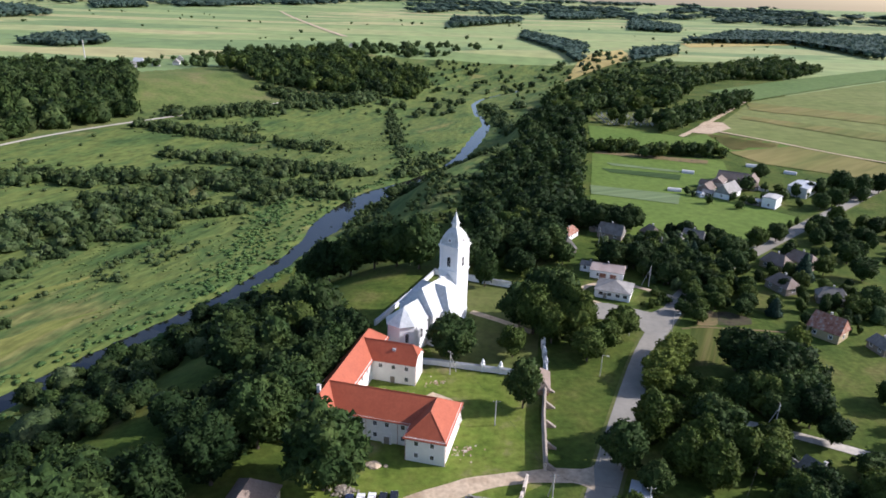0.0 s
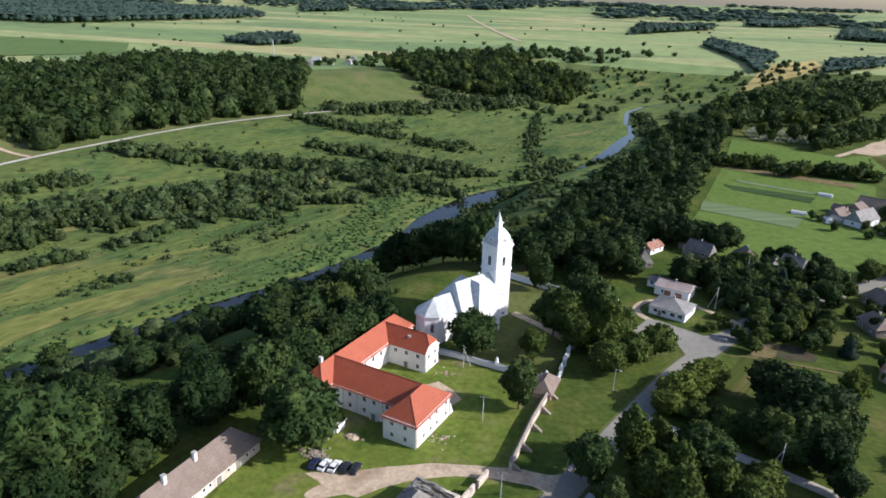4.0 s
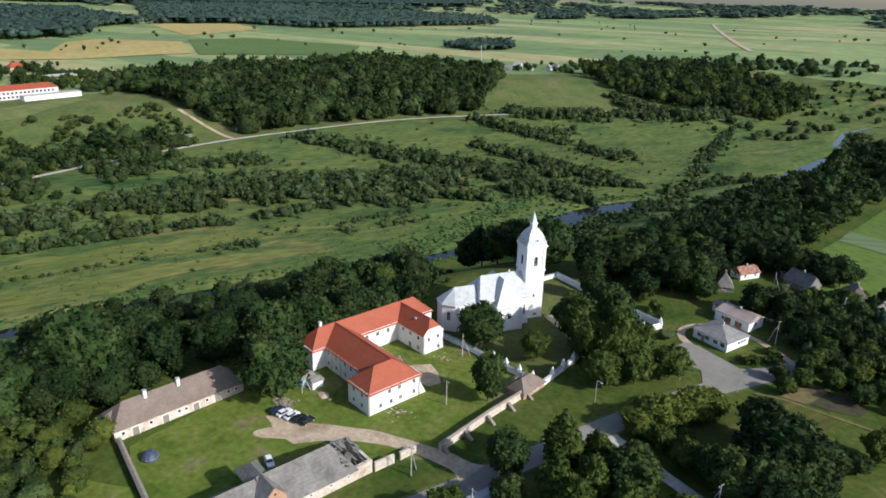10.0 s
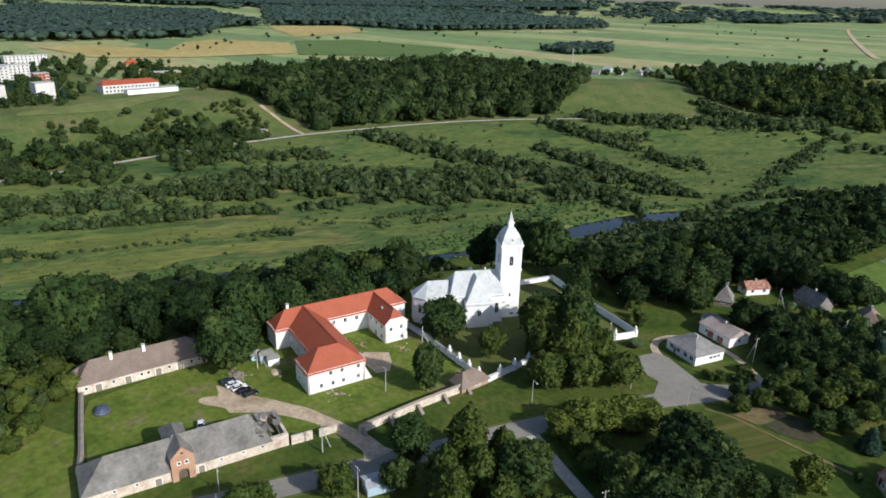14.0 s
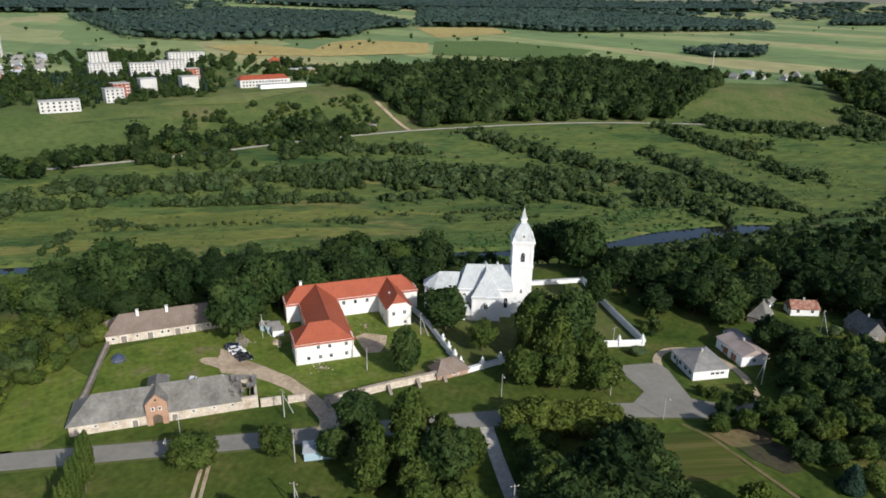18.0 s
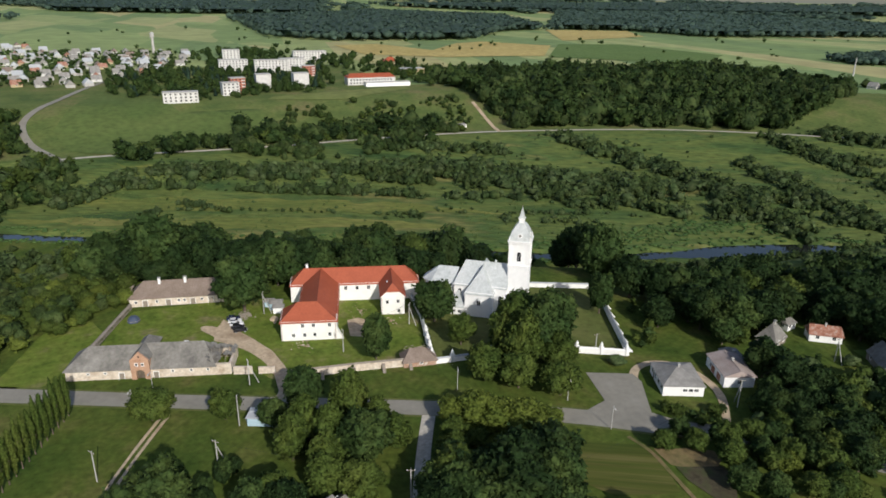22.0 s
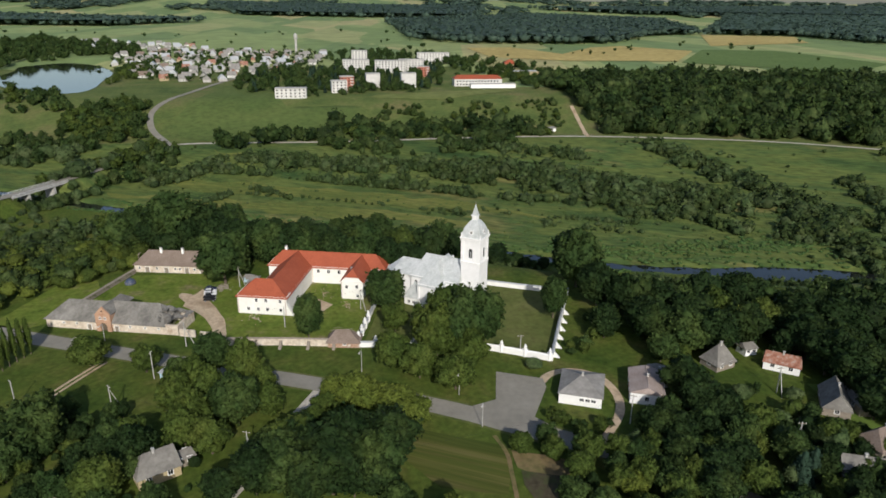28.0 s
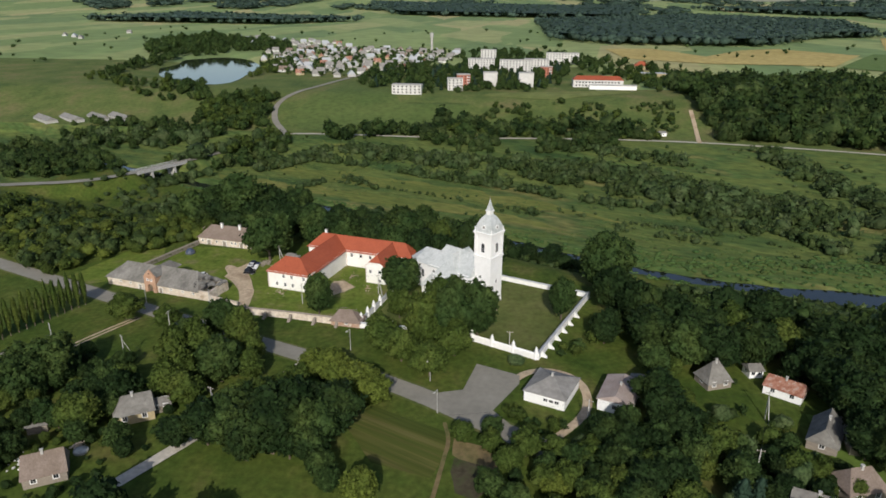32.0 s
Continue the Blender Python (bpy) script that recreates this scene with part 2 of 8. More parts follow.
M_REDWALL = material("red_painted_brick", [(0.36, 0.13, 0.085), (0.44, 0.17, 0.11)], 0.2, 0.85, grain=0.1)
M_LODGE = material("plaster_over_brick", [(0.50, 0.45, 0.38), (0.36, 0.21, 0.14), (0.56, 0.52, 0.46)], 0.7, 0.9, 0.02, 3.0, fine=1.5)
M_BRICK = material("orange_brick", [(0.38, 0.22, 0.14), (0.48, 0.31, 0.21)], 0.6, 0.9, 0.02, 4.0, grain=0.16)
M_WOOD = material("grey_weathered_wood", [(0.20, 0.17, 0.14), (0.30, 0.26, 0.21)], 0.8, 0.9, 0.02, 5.0, stretch=(1, 1, 6))
M_TARP = material("blue_grey_tarpaulin", [(0.04, 0.055, 0.095), (0.075, 0.095, 0.14)], 0.8, 0.5, 0.05, 1.5)
M_BLUE = material("pale_blue_boards", [(0.32, 0.46, 0.55), (0.42, 0.55, 0.62)], 0.8, 0.7, 0.01)
M_RUST = material("rusty_red_sheet", [(0.20, 0.075, 0.045), (0.32, 0.15, 0.10), (0.38, 0.31, 0.26)], 0.9, 0.8, 0.02, 3.0)
M_CONCRETE = material("grey_concrete", [(0.36, 0.35, 0.33), (0.46, 0.45, 0.42)], 0.4, 0.9, 0.01)
M_PANEL = material("pale_concrete_panel", [(0.52, 0.51, 0.49), (0.62, 0.61, 0.58)], 0.15, 0.85)
M_YELLOW = material("pale_yellow_boards", [(0.375, 0.300, 0.165), (0.435, 0.360, 0.225)], 0.5, 0.85, 0.01)
M_CAR = [material(n, [c, tuple(min(1, v * 1.1) for v in c)], 0.5, 0.25, spec=0.6) for n, c in (("black_car_paint", (0.015, 0.016, 0.02)), ("white_car_paint", (0.75, 0.75, 0.75)), ("dark_blue_car_paint", (0.02, 0.03, 0.07)), ("blue_car_paint", (0.05, 0.10, 0.22)))]
M_RUBBER = material("black_rubber", [(0.02, 0.02, 0.02), (0.03, 0.03, 0.03)], 2.0, 0.9)
M_BARK = material("tree_bark", [(0.09, 0.07, 0.05), (0.15, 0.12, 0.09)], 1.0, 0.95, 0.03)
M_LEAF = [material(n, c, 0.11, 0.7, 0.30, 1.3, island=0.34, translucent=0.27, spec=0.10, space="World", fine=1.9, grain=0.42) for n, c in (
    ("linden_leaves", [(0.021, 0.043, 0.012), (0.036, 0.062, 0.017), (0.057, 0.084, 0.022)]),
    ("maple_leaves", [(0.037, 0.062, 0.013), (0.056, 0.083, 0.017), (0.079, 0.102, 0.021)]),
    ("willow_leaves", [(0.038, 0.066, 0.023), (0.061, 0.092, 0.034), (0.098, 0.127, 0.052)]),
    ("ash_leaves", [(0.076, 0.105, 0.019), (0.112, 0.138, 0.025)]),
    ("spruce_needles", [(0.018, 0.038, 0.024), (0.028, 0.052, 0.033)]),
    # far-forest leaves: distance haze put into the base colour, bluer and paler
    ("hazed_leaves", [(0.044, 0.076, 0.056), (0.056, 0.090, 0.066), (0.068, 0.100, 0.072)]),
    ("oak_leaves", [(0.011, 0.025, 0.007), (0.019, 0.037, 0.011), (0.032, 0.051, 0.013)]),
    ("alder_leaves", [(0.027, 0.049, 0.016), (0.045, 0.070, 0.021), (0.073, 0.098, 0.031)]))]



# ---- helpers for meshes ----
def mesh_of(name, verts, faces, mat, smooth=False):
    me = bpy.data.meshes.new(name)
    me.from_pydata(verts, [], faces)
    me.materials.append(mat)
    if smooth:
        me.shade_smooth()
    me.update()
    return me


def thing(name, label, category, m=None, group="", kind=""):
    e = new(name)
    e.matrix_world = m or Matrix()
    e.empty_display_size = 0.5
    return tagged(e, label, category, group, kind)


def piece(name, me, parent=None, m=None, label=""):
    """One mesh as a part of a thing; m is its place in the thing's own frame."""
    o = new(name, me)
    if parent is not None:
        o.parent = parent
    if m is not None:
        o.matrix_basis = m
    if label:
        o["label"] = label
    return o


class Geo:
    """Collects faces of one mesh."""
    def __init__(self):
        self.v, self.f = [], []

    def box(self, x0, x1, y0, y1, z0, z1):
        n = len(self.v)
        self.v += [(x, y, z) for z in (z0, z1) for y in (y0, y1) for x in (x0, x1)]
        self.f += [tuple(n + i for i in q) for q in ((0, 2, 3, 1), (4, 5, 7, 6), (0, 1, 5, 4), (2, 6, 7, 3), (0, 4, 6, 2), (1, 3, 7, 5))]
        return self

    def prism(self, outline, z0, z1):
        """A counter-clockwise outline pulled up from z0 to z1."""
        n, k = len(self.v), len(outline)
        self.v += [(x, y, z0) for x, y in outline] + [(x, y, z1) for x, y in outline]
        self.f += [tuple(n + i for i in reversed(range(k))), tuple(n + k + i for i in range(k))]
        self.f += [(n + i, n + (i + 1) % k, n + k + (i + 1) % k, n + k + i) for i in range(k)]
        return self

    def poly(self, *pts):
        n = len(self.v)
        self.v += list(pts)
        self.f.append(tuple(range(n, n + len(pts))))
        return self

    def tube(self, x, y, z0, z1, r0, r1, k=8):
        n = len(self.v)
        for z, r in ((z0, r0), (z1, r1)):
            self.v += [(x + r * math.cos(2 * math.pi * i / k), y + r * math.sin(2 * math.pi * i / k), z) for i in range(k)]
        self.f += [(n + i, n + (i + 1) % k, n + k + (i + 1) % k, n + k + i) for i in range(k)]
        self.f += [tuple(n + i for i in reversed(range(k))), tuple(n + k + i for i in range(k))]
        return self

    def lathe(self, x, y, profile, k=8, turn=0.0):
        n = len(self.v)
        for r, z in profile:
            self.v += [(x + r * math.cos(turn + 2 * math.pi * i / k), y + r * math.sin(turn + 2 * math.pi * i / k), z) for i in range(k)]
        for j in range(len(profile) - 1):
            self.f += [(n + j * k + i, n + j * k + (i + 1) % k, n + (j + 1) * k + (i + 1) % k, n + (j + 1) * k + i) for i in range(k)]
        self.f += [tuple(n + i for i in reversed(range(k))), tuple(n + (len(profile) - 1) * k + i for i in range(k))]
        return self

    def hip(self, x0, x1, y0, y1, z0, z1, hip0, hip1, over=0.4, thick=0.15):
        """A roof with its ridge along y: hip0 and hip1 are the runs of its end slopes (0: a gable)."""
        a0, a1, b0, b1 = x0 - over, x1 + over, y0 - over, y1 + over
        slope = (z1 - z0) / ((x1 - x0) / 2)
        e = z0 - slope * over
        xm, r0, r1 = (x0 + x1) / 2, (y0 + hip0 if hip0 else b0), (y1 - hip1 if hip1 else b1)
        n = len(self.v)
        self.v += [(a0, b0, e), (a1, b0, e), (a1, b1, e), (a0, b1, e), (xm, r0, z1), (xm, r1, z1)]
        self.v += [(a0, b0, e - thick), (a1, b0, e - thick), (a1, b1, e - thick), (a0, b1, e - thick)]
        for q in ((0, 1, 4), (1, 2, 5, 4), (2, 3, 5), (3, 0, 4, 5), (6, 9, 8, 7), (0, 6, 7, 1), (1, 7, 8, 2), (2, 8, 9, 3), (3, 9, 6, 0)):
            self.f.append(tuple(n + i for i in q))
        return self

    def mesh(self, name, mat, smooth=False):
        return mesh_of(name, self.v, self.f, mat, smooth)


def smooth_step(a, b, v):
    k = np.clip((v - a) / (b - a), 0, 1)
    return k * k * (3 - 2 * k)


# ---- the lie of the land ----
RIVER = [(-330, -700), (-300, -400), (-285, -200), (-262, -110), (-240, -50), (-222, -20), (-207, 8), (-190, 42), (-165, 105), (-138, 176), (-112, 224), (-92, 256), (-74, 298), (-64, 340), (-57, 378), (-44, 422),
         (-5, 482), (14, 518), (30, 582), (44, 655), (54, 702), (45, 765), (43, 833), (65, 900), (130, 990), (160, 1150), (260, 1400), (700, 3000)]
VALLEY_ROAD = [(-420, -700), (-365, -420), (-350, -120), (-341, 27), (-345, 60), (-340, 170), (-350, 250), (-352, 350), (-340, 420), (-318, 510), (-290, 570), (-243, 640), (-150, 760), (-60, 930), (0, 1200), (60, 1500), (300, 3000)]


BRIDGE_ROAD = [(-120, -220), (-140, -150), (-158, -98), (-172, -51), (-195, -34), (-240, -11), (-300, 12), (-338, 27)]


def dense(line, step=6.0):
    pts = []
    for (ax, ay), (bx, by) in zip(line, line[1:]):
        n = max(1, int(math.hypot(bx - ax, by - ay) / step))
        pts += [(ax + (bx - ax) * i / n, ay + (by - ay) * i / n) for i in range(n)]
    return pts + [line[-1]]


def rounded(line, passes=2):
    """Corners cut, ends kept."""
    for _ in range(passes):
        out = [line[0]]
        for (ax, ay), (bx, by) in zip(line, line[1:]):
            out += [(0.75 * ax + 0.25 * bx, 0.75 * ay + 0.25 * by), (0.25 * ax + 0.75 * bx, 0.25 * ay + 0.75 * by)]
        line = out + [line[-1]]
    return line


RIVER_LINE = rounded(RIVER)


def side(x, y, line):
    """Distance from a line that runs north; positive on its east side."""
    best = np.full(x.shape, 1e9)
    sign = np.ones(x.shape)
    for (ax, ay), (bx, by) in zip(line, line[1:]):
        dx, dy = bx - ax, by - ay
        k = np.clip(((x - ax) * dx + (y - ay) * dy) / (dx * dx + dy * dy), 0, 1)
        px, py = x - ax - k * dx, y - ay - k * dy
        d = np.hypot(px, py)
        near = d < best
        best = np.where(near, d, best)
        sign = np.where(near, np.where(px * dy - py * dx >= 0, 1.0, -1.0), sign)
    return best * sign


def lake_reach(x, y):
    """1 on the shore of the town lake, less on the water."""
    u, v = 0.934 * (x + 690) + 0.358 * (y + 188), -0.358 * (x + 690) + 0.934 * (y + 188)
    return np.hypot(u / 166, v / 62)


def height(x, y):
    x, y = np.atleast_1d(np.asarray(x, float)), np.atleast_1d(np.asarray(y, float))
    d = side(x, y, RIVER_LINE)
    w = side(x, y, VALLEY_ROAD)
    far = np.hypot(x - 50, y - 150)
    east = 0.6 + 0.9 * smooth_step(10, 60, x) + 7.0 * smooth_step(260, 620, y) + 3.0 * smooth_step(150, 500, x)
    south = smooth_step(90, 20, y)
    lift = smooth_step(14 + 50 * south, 78 + 70 * south - 22 * smooth_step(330, 420, y) + 150 * smooth_step(570, 720, y), d)
    up_east = -20.2 + (east + 20.2) * lift
    floor = -20.2 + 8.7 * smooth_step(130, 8, w) * smooth_step(-40, -130, d)
    hill = np.where(w > 0, floor, -11.5 + 18.5 * smooth_step(-8, -140, w) + 5 * smooth_step(-150, -700, w))
    z = np.where(d > 0, up_east, hill)
    bank = np.abs(d)
    width = 2.6 + 5.4 * smooth_step(330, 370, y) * smooth_step(470, 430, y) + 1.5 * smooth_step(560, 600, y) - 3.0 * smooth_step(660, 720, y)
    dam = np.abs(side(x, y, BRIDGE_ROAD))
    span = np.hypot(x + 214, y + 24)
    z = np.where(dam < 20, z + (np.maximum(z, -12.2) - z) * smooth_step(14, 4.5, dam) * smooth_step(12, 20, span), z)
    z = z - 3.0 * smooth_step(width + 4, width - 1, bank)
    basin = lake_reach(x, y)
    z = z + (5.6 - z) * smooth_step(1.35, 1.0, basin)
    z = z + (11.5 - z) * smooth_step(960, 1300, y)
    return z + 66.0 * smooth_step(2300, 4950, far) ** 1.5


def ground_z(x, y):
    return float(height(x, y)[0])


def lines(*spans):
    out = []
    for a, b, step in spans:
        out += list(np.arange(a, b - 1e-6, step))
    return np.array(out + [spans[-1][1]])


def build_ground():
    gx = lines((-5400, -2400, 150), (-2400, -900, 50), (-900, -420, 12), (-420, -250, 6), (-250, 130, 5), (130, 420, 10), (420, 1200, 30), (1200, 2400, 80), (2400, 5400, 150))
    gy = lines((-4800, -1200, 200), (-1200, -240, 40), (-240, -60, 6), (-60, 720, 5), (720, 1300, 10), (1300, 2400, 40), (2400, 5600, 130))
    X, Y = np.meshgrid(gx, gy)
    Z = height(X.ravel(), Y.ravel())
    me = bpy.data.meshes.new("ground")
    nx, ny = len(gx), len(gy)
    co = np.stack([X.ravel(), Y.ravel(), Z], 1)
    i = np.arange(nx * ny).reshape(ny, nx)
    quads = np.stack([i[:-1, :-1], i[:-1, 1:], i[1:, 1:], i[1:, :-1]], -1).reshape(-1, 4)
    me.vertices.add(len(co)), me.loops.add(quads.size), me.polygons.add(len(quads))
    me.vertices.foreach_set("co", co.ravel())
    me.loops.foreach_set("vertex_index", quads.ravel())
    me.polygons.foreach_set("loop_start", np.arange(0, quads.size, 4))
    me.polygons.foreach_set("loop_total", np.full(len(quads), 4))
    for m in (M_GROUND, M_PARCELS, M_LAWN, M_SLOPE):
        me.materials.append(m)
    cx, cy = X[:-1, :-1].ravel() + 2, Y[:-1, :-1].ravel() + 2
    w, d = side(cx, cy, VALLEY_ROAD), side(cx, cy, RIVER_LINE)
    slot = np.where(((w < -190) & ((cy > 330) | (cx < -760))) | (cy > 1150) | ((d > 330) & (cy > 330)) | (d > 1400) | (cx < -900), 1, np.where((d > 9) & (cy > -100) & ((cy < 330) | (d > 75)), 2, np.where((w < -4), 3, 0)))
    me.polygons.foreach_set("material_index", slot)
    me.update(calc_edges=True)
    me.shade_smooth()
    return tagged(new("ground", me), "green meadow land with a river valley and plateaus", "ground", kind="structure")


build_ground()


def ribbon(name, line, width, mat, label, category, lift=0.1, kind="structure", z=None, step=4.0, cuts=4, widths=None):
    """A strip that follows the ground along a line."""
    pts = dense(rounded(line), step)
    n = len(pts)
    P = np.array(pts)
    T = np.gradient(P, axis=0)
    T /= np.linalg.norm(T, axis=1)[:, None] + 1e-9
    S = np.stack([T[:, 1], -T[:, 0]], 1)
    W = np.full(n, width) if widths is None else np.interp(np.linspace(0, 1, n), np.linspace(0, 1, len(widths)), widths)
    if mat is M_DIRT:
        W = W * np.array([1 + 0.22 * noise.noise((x * 0.13, y * 0.13, 1.7)) + 0.10 * noise.noise((x * 0.5, y * 0.5, 4.1)) for x, y in pts])
    rows = []
    for k in range(cuts + 1):
        q = P + S * (W * (k / cuts - 0.5))[:, None]
        zz = np.full(n, z) if z is not None else height(q[:, 0], q[:, 1]) + lift
        rows.append(np.column_stack([q, zz]))
    v = np.stack(rows, 1).reshape(-1, 3)
    m = cuts + 1
    f = [(i * m + k, i * m + k + 1, (i + 1) * m + k + 1, (i + 1) * m + k) for i in range(n - 1) for k in range(cuts)]
    return tagged(new(name, mesh_of(name, v.tolist(), f, mat, True)), label, category, kind=kind)


def inside(x, y, poly):
    c = np.zeros(np.shape(x), bool)
    for (ax, ay), (bx, by) in zip(poly, poly[1:] + poly[:1]):
        c ^= ((ay > y) != (by > y)) & (x < (bx - ax) * (y - ay) / (by - ay + 1e-12) + ax)
    return c


def patch(name, poly, mat, label, category, lift=0.1, step=6.0, wobble=0.0):
    """A piece of ground cover inside an outline, laid on the land."""
    edge = dense(poly + [poly[0]], step * 2)[:-1]
    if wobble:
        edge = [(x + wobble * noise.noise((x * 0.06, y * 0.06, 2.0)), y + wobble * noise.noise((x * 0.06, y * 0.06, 9.0))) for x, y in dense(poly + [poly[0]], 3.0)[:-1]]
    bm = bmesh.new()
    bm.faces.new([bm.verts.new((x, y, 0)) for x, y in edge])
    for axis in (0, 1):
        lo, hi = min(p[axis] for p in poly), max(p[axis] for p in poly)
        for c in np.arange(math.ceil(lo / step) * step, hi, step):
            no = [0, 0, 0]
            no[axis] = 1
            co = [0, 0, 0]
            co[axis] = c
            bmesh.ops.bisect_plane(bm, geom=bm.verts[:] + bm.edges[:] + bm.faces[:], plane_co=co, plane_no=no)
    if bm.verts:
        zz = height([v.co.x for v in bm.verts], [v.co.y for v in bm.verts]) + lift
        for v, h in zip(bm.verts, zz):
            v.co.z = h
    for f in bm.faces:
        f.normal_update()
        if f.normal.z < 0:
            f.normal_flip()
    me = bpy.data.meshes.new(name)
    bm.to_mesh(me), bm.free()
    me.materials.append(mat)
    me.shade_smooth()
    return tagged(new(name, me), label, category, kind="structure")


# ---- water, roads and ground cover ----
ribbon("river", RIVER, 18.0, M_WATER, "dark slow river winding through marsh meadows", "river", z=-21.6, step=8.0, cuts=2)
SHORE = [(1.04 + 0.07 * math.sin(3 * a + 1) + 0.05 * math.sin(5 * a), a) for a in np.linspace(0, 2 * math.pi, 44, endpoint=False)]
tagged(new("lake", mesh_of("lake", [(-690 + 0.934 * r * 166 * math.cos(a) - 0.358 * r * 62 * math.sin(a), -188 + 0.358 * r * 166 * math.cos(a) + 0.934 * r * 62 * math.sin(a), 6.3) for r, a in SHORE], [tuple(range(44))], M_WATER)), "blue town lake among trees", "lake", kind="structure")
MAIN_ROAD = [(-40, -60), (0, 32), (17, 72), (34, 110), (52, 153), (68, 189), (82, 211), (98, 237), (139, 276), (185, 318), (250, 375), (330, 450)]
ribbon("road_verge", MAIN_ROAD, 8.4, M_DRY, "short dry grass verge beside the road", "verge", 0.06)
ribbon("road", MAIN_ROAD, 6.6, M_ASPHALT, "worn grey asphalt village road", "road", 0.10)
ribbon("valley_road", VALLEY_ROAD[3:13], 4.6, M_GRAVEL, "pale gravel road along the foot of the hill", "road", 0.3)
ribbon("side_road", [(58.2, 158.4), (72, 152), (92, 144), (105, 137), (125, 126), (170, 100), (240, 60), (330, 20)], 3.4, M_GRAVEL, "narrow pale gravel side road", "road", 0.12)
ribbon("dirt_drive", [(38, 126), (30, 127.5), (13, 125), (3, 120), (-7, 113), (-14, 107)], 4.4, M_DIRT, "brown dirt drive into the monastery yard", "road", 0.11, widths=[9, 5.0, 4.4, 4.6, 5.5, 7.5, 5.0, 1.0])
ribbon("wheel_track", [(34, 95.6), (46, 90), (59, 84.6), (78, 77.6)], 0.8, M_DIRT, "pale wheel track across a lawn", "track", 0.1)
ribbon("wheel_track", [(34.6, 97), (46.7, 91.5), (59.6, 86.1), (78.6, 79.2)], 0.8, M_DIRT, "pale wheel track across a lawn", "track", 0.1)
ribbon("footpath", [(83, 201.2), (90, 203), (96, 202.4), (108, 201.4), (119, 200.2)], 1.0, M_STUBBLE, "thin sandy footpath along a garden", "path", 0.16)
ribbon("bridge_road", BRIDGE_ROAD, 7.0, M_ASPHALT, "grey road over the river bridge", "road", z=-11.7)
ribbon("town_road", [(-333, 27), (-352, 21), (-376, 6.5), (-395, -2), (-423, -9), (-447, -7), (-481, 3.4), (-585, 22), (-660, 45), (-800, 80)], 5.4, M_ASPHALT, "grey road climbing to the town", "road", 0.5)
ribbon("hill_path", [(-346, 372), (-380, 378), (-410, 382), (-438, 385)], 3.6, M_DIRT, "bare sandy track up the wooded hillside", "path", 0.4)
ribbon("field_road", [(-195, 1514), (-269, 1731), (-462, 2354), (-655, 3009)], 12.0, M_DIRT, "straight pale farm road between fields", "road", 1.0, step=40)
ribbon("lane", [(186, 512), (198, 528), (234, 578), (314, 699)], 4.2, M_DIRT, "pale sandy lane beside a row of trees", "road", 0.3)
ribbon("field_track", [(222, 532), (246, 505), (273, 470), (299, 441), (380, 388), (470, 336)], 2.6, M_DIRT, "sandy field track", "path", 0.6)
patch("sandy_turn", [(200, 526), (213, 522), (238, 546), (240, 570), (226, 574)], M_DIRT, "wide bare sandy turning place at the lane", "ground", 0.45, 5.0, 2.0)
for strip in ([(262, 590), (272, 604), (345, 540), (470, 452), (450, 436), (330, 510)], [(292, 640), (312, 688), (405, 612), (560, 505), (520, 470), (380, 570)]):
    patch("ripe_strip", strip, M_RIPENING, "brownish ripe strip across a pale meadow", "field", 0.75, 14.0, 3.0)
patch("car_park", [(53.4, 207.8), (58.6, 220), (63, 219.8), (76.5, 213), (86, 220.5), (83, 210), (75, 199), (70.5, 196), (67.5, 204.8)], M_ASPHALT, "grey asphalt forecourt beside the road", "car park", 0.14, 4.0)
ribbon("shop_path", [(61, 218.5), (56, 222.5), (54.5, 230), (59.5, 236.5), (68.4, 238), (76.5, 236), (84.6, 230), (89.5, 225.5)], 2.4, M_DIRT, "worn dirt path round the white house", "path", 0.12)
ribbon("church_path", [(14, 212), (24, 205), (33, 197)], 2.6, M_DIRT, "pale gravel path to the church tower", "path", 0.1)
patch("bare_yard_earth", [(-18, 113.5), (-12, 110), (-4, 110.5), (2, 116), (0, 120), (-6, 118.5), (-14, 115.6)], M_DIRT, "bare trodden earth beside the parked cars", "ground", 0.09, 3.0, 2.5)
patch("yard_mud", [(8.5, 150), (10, 154), (6, 158), (1, 161), (-5, 156), (-4, 152), (3, 151)], M_DIRT, "bare reddish earth in the courtyard", "ground", 0.1, 3.0, 1.6)
patch("garden_plot", [(88.5, 204.5), (90, 208), (92, 212.5), (95, 217), (98, 216.4), (101, 211.5), (98, 207), (95, 204)], M_STUBBLE, "dry straw-coloured garden grass", "garden", 0.12, 4.0, 1.6)
patch("dug_bed", [(96, 204.4), (98, 209), (100, 214.6), (103.5, 215.5), (109, 210), (107.5, 205), (101, 203.6)], M_EARTH, "dark freshly dug garden bed", "garden", 0.16, 4.0, 1.6)
patch("yard_grass", [(-33, 86), (-20, 81), (-4, 74.5), (4, 94), (14, 116), (26, 124), (27, 131), (28.5, 148), (31, 161), (30, 168.5), (2, 175), (-14, 176.6), (-22, 150), (-27, 135), (-33, 118), (-33, 104)], M_YARD, "bright green grass of the monastery and stable yard", "grass", 0.05, 5.0, 1.6)
patch("churchyard_lawn", [(2, 177.5), (31, 171), (34, 190), (38, 205), (47.5, 224.5), (2, 243.5), (-9, 218)], M_DRY, "short dry churchyard grass", "lawn", 0.05, 4.0)
patch("mown_field", [(72, 176), (80, 187), (88, 205), (104, 200), (100, 186), (88, 178)], M_MOWN, "mown grass plot beside the road", "field", 0.1, 4.0)
